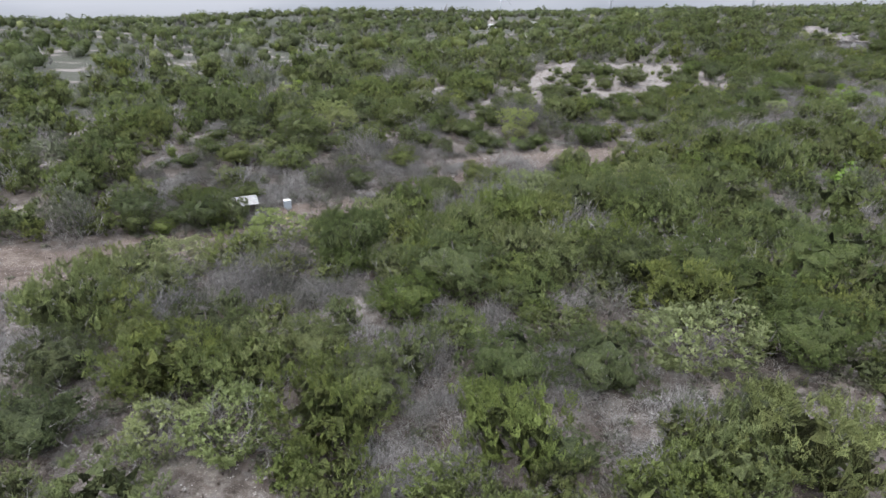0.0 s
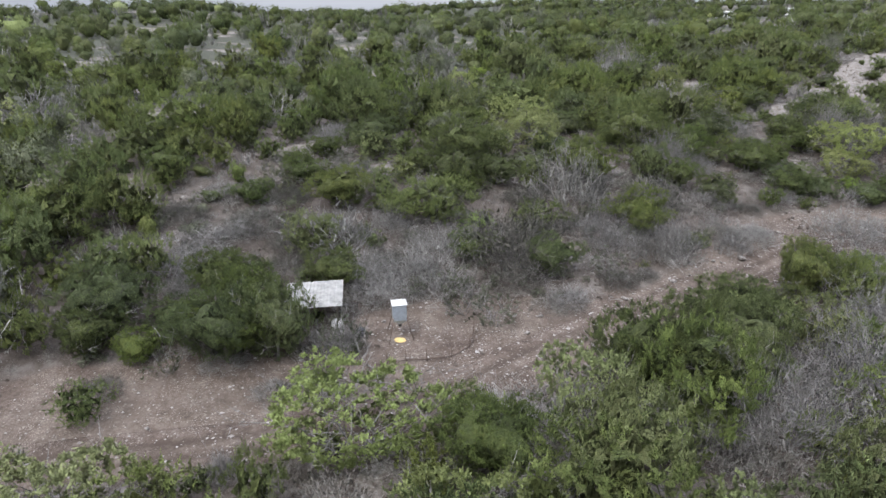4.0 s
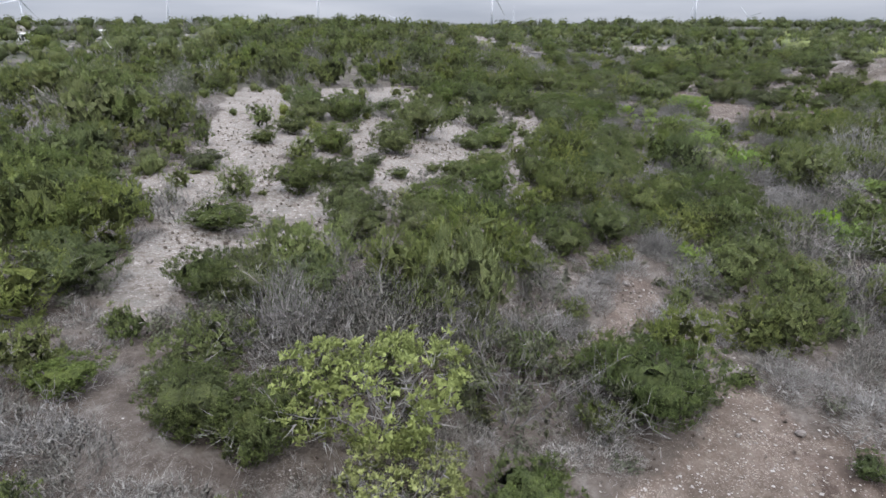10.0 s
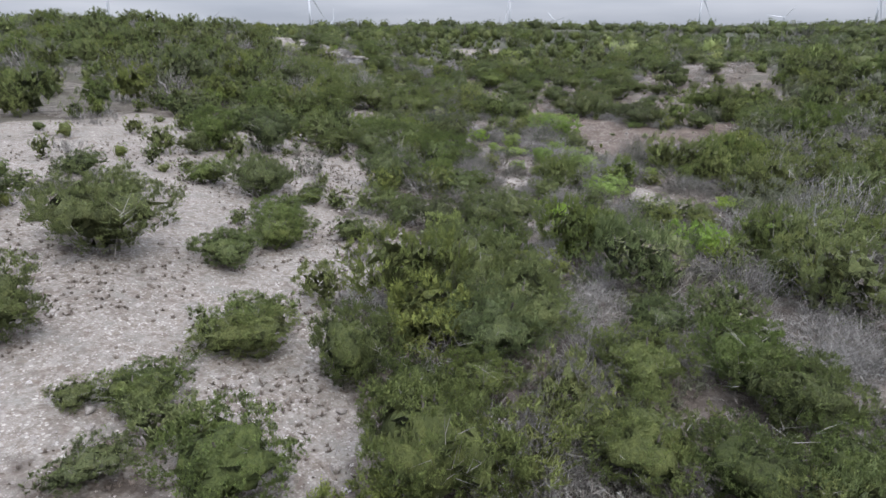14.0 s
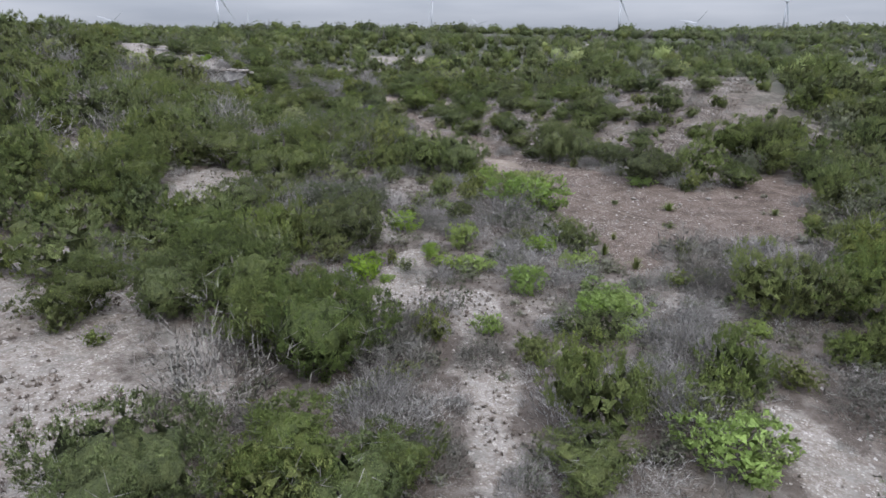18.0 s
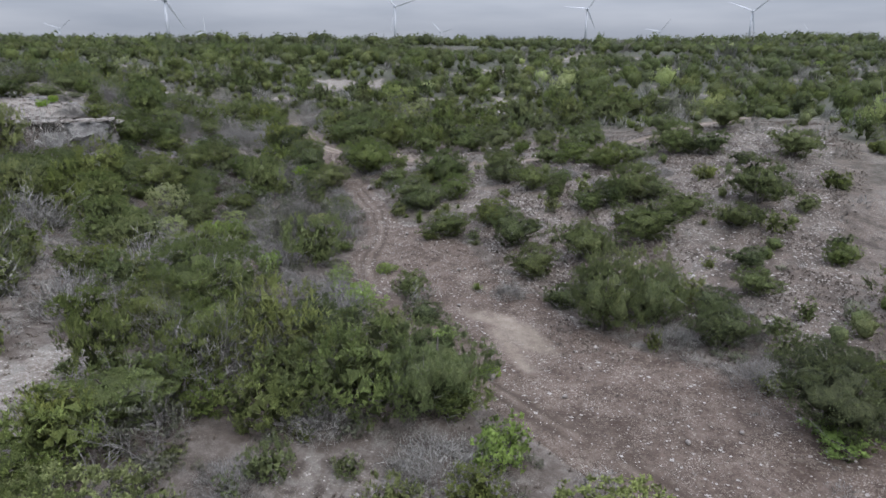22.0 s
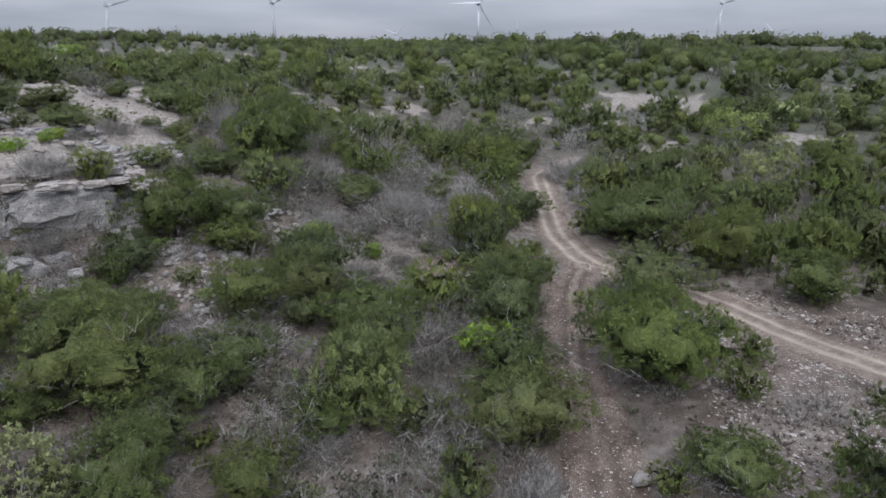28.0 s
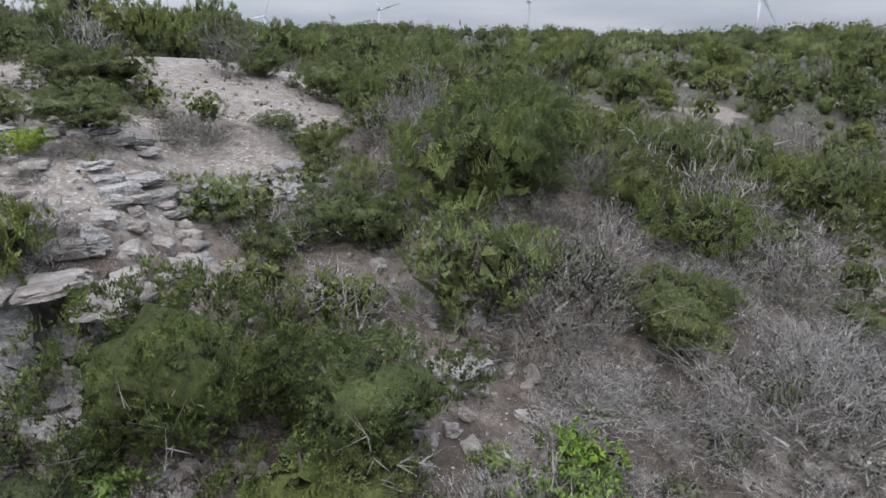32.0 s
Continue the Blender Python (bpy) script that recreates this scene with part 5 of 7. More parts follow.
set_plants("bare", [(-5.6, 38.1, 1.8, 2.1), (0.7, 26, 2, 2.1), (-3.2, 26.3, 2.6, 1.9), (-0.5, 30.9, 1.3, 2.3), (9.5, 43.1, 2, 1.9), (-9.3, 64.1, 3.1, 2.6), (13.3, 29.3, 3.1, 2.2), (-27.5, 35.9, 2.6, 2.7), (10.2, 25.6, 2, 1.8)])
set_plants("brush", [(9.9, 93.3, 1.1, 1.3), (-21.9, 82.6, 1.6, 1.3), (-12.4, 88.5, 1.3, 1.3), (-32.7, 79.5, 3, 2.2), (-28.4, 76.3, 2.1, 2.4), (-22.8, 79.1, 2.3, 2.5), (-14.2, 79.8, 2.1, 2.6), (-21.5, 66.6, 1.9, 1.4), (-28.9, 67.9, 1.7, 2), (-31.5, 62.7, 1.4, 1.3)])
set_plants("juniper", [(-27.4, 67.2, 2.7, 4.4), (-27.8, 70.6, 2.3, 4.0)])
set_plants("bare", [(-22.9, 69.6, 1.7, 3.1), (-21.6, 70.3, 1.3, 2.4)])
# plants on the first hillside
set_plants("juniper", [(58.3, 147.2, 0.8, 1.7), (44.9, 142.6, 2.3, 2.5), (37.5, 148.9, 2.5, 2.7), (32.7, 145.5, 1.3, 1.4), (31.9, 148.8, 0.8, 1.8), (29, 141, 1.3, 2.2), (39.1, 141.1, 1.6, 2.1), (37.6, 142.9, 0.9, 1.2), (33, 141.5, 1, 1.5), (36.4, 139, 1.3, 1.4), (38.9, 135.7, 2.2, 2.4), (46.5, 138.4, 2.1, 3.6), (31.5, 131.3, 1.8, 3.6), (33.4, 129.7, 1.8, 3.7), (55, 135.4, 2.9, 3.4), (46.4, 135, 1.5, 3.4), (40.3, 124, 2.2, 3.7), (52.8, 120.8, 2.4, 3.5), (49.5, 127.1, 2.5, 2.8), (46.7, 123.9, 1.6, 2.6), (38.6, 130.3, 1.2, 1.9), (36.3, 126.7, 1.4, 3.2)])
set_plants("juniper", [(57.7, 116.7, 1.3, 2.3), (48.8, 133.7, 2.2, 2.9), (44.1, 115.8, 2, 3.2), (38.2, 126.5, 1, 2.3), (25.1, 109, 3, 3.7), (13.1, 105.3, 2, 2.9), (29.9, 102, 0.9, 1.6), (8.8, 114.3, 2.4, 2.6), (12.2, 123.9, 2.1, 2.4), (14.4, 121.9, 2.5, 2.6), (10.9, 125.2, 2.1, 2.3), (3.9, 119.6, 1.6, 1.7), (5.5, 109, 2.2, 2.3), (-2.6, 109, 2, 2.4), (0, 107.8, 1.8, 2.4), (3.2, 106.9, 2.3, 2.5), (5.7, 105.6, 2, 2.6), (8.6, 104.4, 1.8, 2.4), (5.4, 127.8, 2.3, 2.4), (20.7, 97.8, 1.4, 1.5), (22.6, 139.6, 2.3, 2.5), (27.2, 140.4, 1.9, 2.1)])
set_plants("juniper", [(14.6, 134.5, 2.2, 2.4), (21.9, 130.3, 2.3, 2.4), (18.2, 147.8, 1.7, 1.9), (14.5, 149.7, 1.4, 1.6), (17.7, 96.3, 1.9, 2.9), (22.4, 96.4, 1.7, 1.8), (-12.2, 104.5, 1.7, 1.8), (-14.3, 112.2, 2.3, 2.5), (-15.1, 101.8, 2.1, 2.2), (-9.8, 107.8, 2, 3.4), (-5.7, 108.4, 2.5, 3.3), (-2.4, 106.9, 2.5, 2.9), (-3.6, 100.5, 2.1, 2.8), (-0.1, 99.2, 2, 3.2), (-6.5, 103, 2, 2.8), (-7.7, 106.9, 3.5, 3.8), (6.7, 103.8, 2.2, 2.4), (-14.5, 110.1, 2, 3), (-26.4, 108.2, 2.6, 2.7), (-11.3, 98.1, 2.9, 3.1), (-22.1, 96.2, 3.5, 3.7)])
set_plants("olive", [(32.5, 137.3, 1.6, 2.6), (0.9, 129.4, 2, 2.3)])
set_plants("lime", [(45.4, 117.2, 1, 2.3), (59.5, 116.3, 1.3, 2), (57, 113.2, 1.8, 2.3), (59.1, 111.7, 1.1, 1.1), (43.1, 119.1, 1.1, 1.4), (12, 107, 0.9, 1.8), (51.6, 108.5, 1.8, 1.9), (39.1, 98.5, 2.7, 2.7)])
set_plants("oak", [(11.8, 109.8, 2.4, 2.8), (-16.7, 108.3, 1.7, 2.3), (13.3, 113.7, 3.9, 4.2), (-17.6, 103.5, 3.8, 4)])
set_plants("bare", [(53.4, 131.2, 1.5, 2.4), (44.4, 128.6, 1.9, 2.6), (42.4, 121.2, 1.4, 3.2), (36.1, 129.1, 0.9, 1.4), (41.8, 120.3, 1.6, 3.4), (52.2, 114.1, 1.5, 2), (31, 118.1, 1.7, 2.6), (0.7, 114.5, 0.9, 1.3), (4.1, 113, 2.1, 1.6), (34, 102.9, 3.2, 2.4), (33.4, 106.9, 2.1, 2.3), (-2.7, 119.9, 1.6, 1.2), (-0.8, 114.2, 1.2, 0.9), (-5.6, 97.3, 2.3, 1.6), (5.3, 102.4, 2, 1.5), (-35.8, 98.6, 1.8, 2), (10, 96.4, 4.7, 4.5)])
set_plants("brush", [(26.2, 97.9, 1.8, 1.9), (-11.4, 101, 1.7, 1.7)])
# plants along the gully
set_plants("juniper", [(125.4, 197.2, 2.5, 4), (126.6, 193.2, 2.9, 3.1), (84.7, 173.3, 2.6, 3.7), (87.9, 170.4, 2.9, 4.6), (89.5, 167.1, 2.3, 3.2), (92.2, 179.4, 3, 3.2), (94.3, 190.4, 3.9, 4.2), (101.4, 173.3, 3.1, 5.1), (108.5, 188, 4.3, 4.6), (99.2, 195.7, 3.5, 3.8), (89, 183.6, 1.5, 1.6), (73.5, 160.9, 3, 4.3), (60.8, 163, 2.5, 3.9), (63.2, 160, 1.3, 1.9), (59.7, 151.5, 1.6, 2.3), (54.5, 153.2, 2, 3.6), (65.4, 151.7, 1.2, 2.6), (67.1, 149.3, 2.2, 2.3), (69.9, 182.3, 3.4, 5.2), (74.7, 179.9, 3.3, 5.1), (65.3, 179.1, 1.5, 2.9), (81.8, 176.3, 2.4, 2.7)])
set_plants("juniper", [(88.4, 174.1, 3.4, 3.6), (85.7, 163.4, 3.6, 3.9), (78.5, 155.6, 2.6, 3.2), (72.5, 146.5, 2.5, 2.8), (64.5, 142.3, 2, 3.9), (84.3, 134.6, 1.4, 2.3), (71.8, 139.3, 2.4, 3.3), (84.9, 149.5, 2.1, 2.3), (127.7, 133.2, 4.7, 5.9), (61.4, 144.7, 1.5, 2.1), (39.5, 163.3, 2.8, 3), (36.7, 163.6, 1.1, 2.6), (59.6, 167.8, 2, 2.8), (50.5, 164.2, 1.9, 2.1), (44.9, 155.3, 3.8, 4.1), (63.2, 164.9, 2, 3.1), (55.7, 154.2, 2.1, 3), (64.7, 161, 1.1, 1.9), (49.8, 151.7, 2, 2.5), (66.8, 152.6, 1.6, 2.7), (60, 130, 1.9, 3.4), (25.8, 154.1, 1.6, 1.7)])
set_plants("juniper", [(31.7, 151.3, 1.9, 2.2), (34.1, 162.2, 2.2, 2.5), (41.6, 164.9, 2.4, 2.5), (51.3, 172.1, 1.8, 1.9), (10.6, 155.2, 2, 3), (4.7, 164.3, 2.4, 2.6)])
set_plants("olive", [(95.3, 161.7, 1.9, 3.1), (91.2, 164, 2, 2.2), (71.7, 169.6, 2.3, 2.6), (73.6, 156, 1.8, 3.4), (69.5, 119.2, 2.3, 3)])
set_plants("lime", [(96.3, 169, 1.5, 2.3), (97.2, 167.7, 0.6, 0.7), (115.5, 174.2, 0.9, 1.2), (107.4, 173.1, 1.4, 2.1), (103.6, 168, 0.8, 1.6), (106.8, 166.9, 1.3, 2.3), (102.9, 164.1, 1.5, 1.6), (102.1, 165.9, 1.1, 1), (109.7, 161.3, 1.3, 1.9), (101.1, 159.1, 1.6, 2.5), (107.2, 157.5, 1.3, 1.6), (100, 154.3, 1.2, 1.8), (100.7, 152.3, 1.6, 2.1), (98.6, 151.7, 1.2, 1), (94.2, 158.2, 0.9, 1.7), (119.4, 166.7, 3.2, 4.5), (102.1, 145.4, 1, 1.1), (127, 174.7, 1.7, 3), (79.8, 148, 0.9, 1.2), (76.8, 144.3, 0.9, 2), (88.5, 145, 2.2, 2.4), (101.5, 153.9, 2.1, 1.8)])
set_plants("lime", [(75.9, 131, 1.3, 2.1), (92.2, 134.3, 1.5, 1.6), (77.2, 132.9, 1.8, 2.7), (81.8, 128.9, 2.1, 3.3), (78.3, 132.2, 1.8, 1.7), (78.5, 118.8, 2.3, 1.8), (68.9, 115.2, 1.3, 1.5)])
set_plants("oak", [(112.4, 186.6, 2.9, 3.1), (63.1, 146, 1.5, 2.9), (121.9, 168.3, 3.7, 4), (70.3, 134.2, 2.9, 3.2)])
set_plants("bare", [(99.7, 179.7, 2.2, 1.9), (105.8, 162.4, 2.5, 3.4), (96.4, 155.4, 1.3, 1.5), (110.7, 146.4, 3, 3.7), (101.7, 148.2, 1.6, 2.5), (124.2, 176.9, 2.9, 2.6), (86.5, 179.8, 1.2, 1.7), (58.8, 159.4, 1.4, 1.5), (78.6, 142.8, 1.6, 1.9), (92.9, 149.4, 1.8, 2.9), (85.2, 141.1, 2, 2.1), (67.3, 136.3, 1.6, 1.5), (71.4, 131.1, 1.2, 2.2), (116.1, 146.3, 3.9, 2.9), (62.8, 122.5, 2.1, 2.7), (61.3, 134.2, 2.6, 3.1), (64.2, 121.3, 2.3, 2.1), (94.5, 127.4, 2.7, 2.7)])
set_plants("brush", [(107.5, 148.7, 1.9, 3.6), (77.9, 134.2, 2, 1.9), (96.4, 139.2, 3, 2.8), (100.1, 135.3, 2.6, 2.1), (67.6, 159.8, 0.6, 0.5), (63.8, 154.1, 0.5, 0.4), (47.3, 167.2, 1.8, 2), (65.1, 119.7, 1.9, 2), (79.7, 127.2, 2.1, 1.6)])
set_plants("sotol", [(111.5, 156.9, 0.7, 1.1), (115.4, 157.3, 0.5, 0.7), (109.6, 154, 0.8, 1.1), (127.1, 155.2, 1.2, 0.9)])
# plants round the track
set_plants("juniper", [(164.7, 213.9, 1.5, 2.2), (174.8, 210, 2, 2.2), (176.5, 203.6, 3.4, 3.6), (166.6, 202.4, 2.6, 3.6), (168.5, 197.9, 2.2, 3.2), (164.6, 201.1, 1.9, 2), (164, 191.8, 1.2, 1.6), (170, 186.1, 0.9, 1.9), (172.6, 189.8, 2.2, 3.2), (175.2, 187.1, 1.8, 2.2), (175.9, 194.3, 2.3, 2.4), (181.6, 197.2, 2.7, 2.8), (187.5, 192.7, 2.2, 2.3), (195.8, 199.8, 1.5, 2.2), (201.4, 197.6, 2.3, 2.7), (199.6, 209.8, 2.9, 3.1), (197, 189.4, 2.6, 3.9), (187, 188.3, 2.3, 2.8), (170.6, 185.8, 1, 2.1), (181.7, 182.4, 2.7, 2.9), (168.1, 181.4, 2.4, 2.8), (169.1, 178.8, 2.1, 3.5)])
set_plants("juniper", [(171, 175.3, 1.9, 3.2), (162, 189.9, 2.1, 2.3), (200.3, 190.5, 3, 3.6), (204.3, 179.8, 2.6, 3.2), (189, 175.9, 3.1, 3.4), (191.1, 183.9, 1.2, 1.8), (199.8, 205.2, 3.5, 3.8), (179.4, 203.3, 2, 2.3), (183.1, 184.7, 1.8, 1.9), (173.5, 187.1, 1.4, 2.5), (188.2, 173.8, 1.8, 2.5), (184.5, 180.3, 2.1, 2.2), (130, 197.3, 4.1, 4.7), (130.9, 188.3, 2.7, 3.3), (143.1, 189.1, 1.5, 2.6), (139.6, 186, 1.5, 2.3), (158, 193.2, 2.7, 3), (155.9, 194.5, 0.9, 1.4), (157.3, 186.1, 2.9, 3.9), (152.2, 181.8, 2.2, 3), (157, 178.9, 2.8, 3.4), (147.4, 177.9, 1.8, 2.7)])
set_plants("juniper", [(144.6, 174, 2.5, 5.3), (146.9, 171, 2.4, 4.4), (161.6, 174.1, 3.9, 4.1), (167.3, 171.9, 2.6, 2.8), (165.1, 166.9, 2, 2.4), (172.4, 165.6, 3.6, 3.8), (157.6, 165.2, 1.7, 2.4), (153.3, 164.7, 1.9, 2.4), (144.7, 166.3, 2.5, 2.7), (150, 167.4, 1.8, 3), (171.1, 161, 1.2, 1.9), (183.9, 167.6, 1.5, 1.7), (188, 171.4, 2.5, 2.7), (188.4, 162.4, 3.2, 3.4), (203.9, 171.5, 3, 3.2), (190.9, 190.2, 2.5, 2.7), (142.1, 160.2, 2.4, 3.1), (150.7, 152.3, 4.3, 4.6), (143.4, 143.7, 2.7, 3.2), (138.2, 150.5, 2.1, 2.3), (160.4, 158.9, 1.3, 1.9)])
set_plants("olive", [(158.1, 206.4, 2.2, 3.7), (159.6, 205.3, 0.9, 1.5), (133.5, 185.2, 1.5, 2), (162.2, 210.6, 2.4, 2.6), (140.5, 187.4, 1.8, 2.6)])
set_plants("lime", [(137.9, 190.8, 1.8, 2.2), (142.4, 195.6, 1.4, 2.2), (141.1, 202, 1, 2.1), (146.6, 193.9, 1, 1.2), (137.3, 183.3, 1, 1.2), (134.7, 178.6, 0.7, 1.2), (132.5, 182.1, 0.8, 0.8), (135.5, 160, 1.7, 1.3)])
set_plants("oak", [(158, 209.6, 1.6, 1.7)])
set_plants("bare", [(154.7, 210.4, 1.4, 1.6), (168.5, 214.8, 1.8, 2.3), (171.5, 207.5, 1.1, 1.2), (162.5, 195.1, 1.7, 1.2), (178.1, 187, 1.7, 2.4), (175.3, 182.1, 1.5, 1.1), (182.4, 178.2, 1.9, 1.7), (178.8, 175.8, 1.5, 1.5), (159.8, 194.5, 1.6, 1.9), (137.9, 195.5, 2.1, 2.6), (147.2, 182.4, 1.5, 2.2), (149.3, 165.7, 1.6, 2), (144.1, 168.9, 1.7, 2.3), (147.3, 207.2, 2.1, 2.5), (137.3, 156.2, 1.9, 2.9), (140.5, 163.9, 2.1, 2.6)])
set_plants("brush", [(145.8, 164.6, 1.2, 2.6)])
set_plants("sotol", [(168.5, 206.5, 0.7, 0.9), (166, 204.1, 0.6, 1.2), (162.2, 200.9, 0.7, 0.6), (165.2, 197.5, 0.8, 0.8), (165.8, 196.1, 0.7, 0.6), (160.8, 198.4, 1.1, 1.7), (163, 197.3, 1.4, 1), (169.9, 187.7, 0.6, 0.8), (147.2, 185.2, 0.8, 0.7), (165.4, 169.7, 0.7, 0.7), (129.1, 146.1, 0.9, 0.7)])
# plants below and on the ledge
set_plants("juniper", [(148.5, 241.2, 2.4, 3.6), (145.2, 239.0, 2.8, 4.0), (141.4, 237.6, 2.6, 3.6), (138.2, 241.5, 2.8, 3.8), (141.0, 246.2, 2.6, 3.4), (134.8, 236.0, 2.7, 3.4)])
set_plants("juniper", [(154.9, 225.4, 2.7, 4.2), (171.3, 218.5, 3, 4), (180.1, 229.6, 3.5, 3.8), (170.1, 232.4, 3.7, 3.9), (169.5, 238.3, 3.4, 3.6), (179.8, 217.6, 4, 4.3), (196.2, 217, 2.7, 2.8), (196.6, 223.7, 3.7, 4), (197, 231.3, 4, 4.3), (186.1, 240.9, 2.6, 3.9), (193.9, 243.4, 2.5, 3.8), (162.4, 246.2, 3.3, 3.5), (166.9, 245.1, 2.9, 3.1), (155.1, 238, 2.5, 2.7), (157.5, 236.4, 2.4, 2.8), (159.4, 223.7, 2.3, 2.5), (155.5, 232.5, 4.1, 4.3), (157.6, 264.2, 2.7, 2.9), (148.7, 278.5, 2.4, 2.6), (152.5, 258.5, 2.3, 2.4), (164.6, 272.7, 1.7, 1.8)])
set_plants("juniper", [(165.3, 262.7, 1.2, 1.5), (168.4, 269.4, 2.2, 2.4), (167.1, 260.4, 1.5, 2), (173.8, 252.4, 1.9, 2.2), (169, 255.2, 1.4, 1.9), (165.5, 253.5, 1.5, 1.6), (179.7, 250.4, 1.8, 1.9), (157.9, 242.9, 1.6, 3), (176.6, 237.5, 0.8, 1), (180.5, 240.1, 1, 1), (181.6, 236.4, 1, 2.1), (190.1, 244.6, 1.8, 2.8), (168.8, 253.6, 1.2, 2.7), (183.2, 235.7, 2.4, 5.5), (178.7, 249.1, 2.5, 3.4), (176.3, 260.7, 4.2, 4.5), (153.8, 236.4, 2.3, 3.2), (167.8, 236, 2.3, 5.2), (159.1, 244, 2.1, 2.5), (168.5, 228.2, 2.9, 4.8), (178.5, 227.8, 3, 4.6), (175.3, 223.6, 2.8, 3)])
set_plants("juniper", [(181.4, 220, 3.2, 3.5), (188.5, 224.5, 3.5, 4.3), (154.7, 268.2, 1.9, 2.4), (167.3, 254.1, 2, 2.4), (152.1, 231.9, 1.8, 1.9), (193.1, 241.9, 2, 3.6), (172.8, 221.1, 2.7, 4.7), (187.8, 218.2, 0.9, 1), (198, 234.3, 3.7, 4.8), (202.8, 232.9, 3.8, 4), (222, 247.4, 3, 3.2), (216.3, 267.4, 3.2, 3.4)])
set_plants("olive", [(162.6, 273, 2.7, 2.9), (167.2, 255.7, 1.8, 1.9), (162.2, 256.5, 0.7, 0.8), (161, 256, 0.7, 0.7), (158.8, 232.1, 2.6, 2.7), (192.3, 222.4, 1.1, 1.1)])
set_plants("lime", [(149.9, 217, 2, 2.3), (175.4, 402.8, 4.7, 5.1), (157.1, 254.9, 0.8, 1), (153.8, 252.4, 0.9, 1.3), (160.5, 245.2, 1.1, 1), (172.7, 244.2, 1, 1.3), (175.9, 241, 0.8, 1.2), (162.6, 239.5, 0.9, 0.8), (185.4, 270.2, 2.1, 1.6), (170.3, 244.7, 0.7, 0.6), (156.3, 254, 0.7, 1.2), (183.4, 234, 2.6, 1.9), (176.6, 227.4, 2.2, 1.9), (169.1, 318.5, 4.7, 3.7)])
set_plants("oak", [(156.3, 221.4, 1.6, 1.7), (144.7, 219.2, 2.5, 2.6), (221.9, 234, 3.8, 4.6), (153.7, 246.6, 0.8, 1), (240, 248.8, 4.6, 4.9), (236, 240.2, 2.6, 2.8)])
set_plants("bare", [(154.8, 217.1, 2.8, 2), (160.8, 216.9, 3, 2.3), (180.5, 244.9, 4.7, 4.5), (211.5, 252.9, 4.4, 4), (170.2, 243.1, 2.8, 2), (162.7, 234.2, 4.1, 3), (163.5, 218.1, 3.2, 2.5), (181.9, 253, 2.2, 2.6), (187.3, 248.3, 2.9, 2.1), (172.8, 238.5, 1.6, 1.8), (154.7, 244.4, 1.2, 1.2), (156.5, 241.1, 1.8, 1.3), (168.9, 241.3, 1.4, 1), (173.9, 243.6, 1.1, 0.9), (185.3, 243.2, 1.7, 1.5), (173.5, 257.7, 1.8, 1.7), (176.7, 245.5, 2.5, 1.8), (185.6, 246.5, 1.5, 2.4), (169.3, 250.6, 1.5, 1.6), (158, 254.7, 0.9, 0.7), (183, 247.1, 3.3, 3.9), (182.1, 239.7, 2.3, 3.2)])
set_plants("bare", [(154.7, 243.1, 1.3, 1), (175.5, 234.4, 2.2, 1.7), (165.9, 232.5, 1.4, 1), (169.9, 223.2, 2.3, 3.1), (164.9, 238, 1.7, 2), (216.1, 252.4, 4.4, 4.2), (174, 246.5, 2.4, 1.8), (183.6, 240.1, 2, 2.1)])
set_plants("brush", [(172.1, 226, 2.4, 2.7), (161.5, 260.3, 1.8, 2.1), (158.6, 255.6, 1.3, 0.9), (157.6, 252.9, 0.7, 0.8)])
set_plants("sotol", [(159.2, 254.3, 0.6, 0.6)])

# larger plants along the whole way that close the gaps
set_plants("juniper", [(-0.7, 111.8, 2.5, 3.0), (3.5, 109.5, 2.0, 2.4), (16.0, 108.1, 1.9, 2.5), (7.1, 115.9, 2.1, 2.5), (30.2, 132.8, 2.1, 2.6), (50.6, 123.7, 2.4, 3.1), (55.0, 129.1, 2.3, 2.8), (52.6, 135.2, 2.7, 3.2), (59.0, 125.7, 2.8, 3.1), (68.3, 154.2, 1.8, 2.1), (78.5, 158.5, 2.6, 3.1), (80.4, 155.5, 2.0, 2.4), (85.7, 166.3, 3.3, 3.6), (106.1, 178.8, 3.8, 4.5), (100.3, 184.7, 2.5, 3.0), (109.7, 196.5, 3.6, 4.0), (119.3, 191.3, 3.4, 3.7), (137.3, 160.2, 3.2, 3.2), (165.0, 199.5, 2.2, 2.2), (171.3, 177.6, 3.0, 3.3), (151.6, 222.4, 2.6, 3.6), (159.0, 230.5, 2.3, 3.7), (161.8, 232.1, 2.3, 2.8), (165.5, 243.1, 2.0, 3.6), (167.0, 234.3, 1.5, 3.3), (158.1, 257.9, 2.2, 2.5)])
set_plants("brush", [(58.8, 118.9, 2.1, 2.1)])
set_plants("bare", [(66.3, 122.5, 3.2, 3.2), (112.5, 174.3, 1.2, 1.6), (118.7, 184.4, 1.8, 2.1), (145.6, 207.9, 2.1, 2.3), (154.8, 205.2, 2.0, 2.5), (155.9, 215.3, 2.5, 2.7), (153.2, 215.4, 2.3, 2.5), (171.7, 237.4, 1.5, 1.9)])
set_plants("olive", [(157.3, 222.4, 1.9, 2.3), (159.2, 207.9, 1.9, 2.5), (161.5, 225.7, 2.6, 3.3), (155.8, 209.5, 1.5, 2.1), (163.4, 229.5, 2.1, 2.5)])
set_plants("lime", [(175.5, 226.1, 1.9, 2.5)])

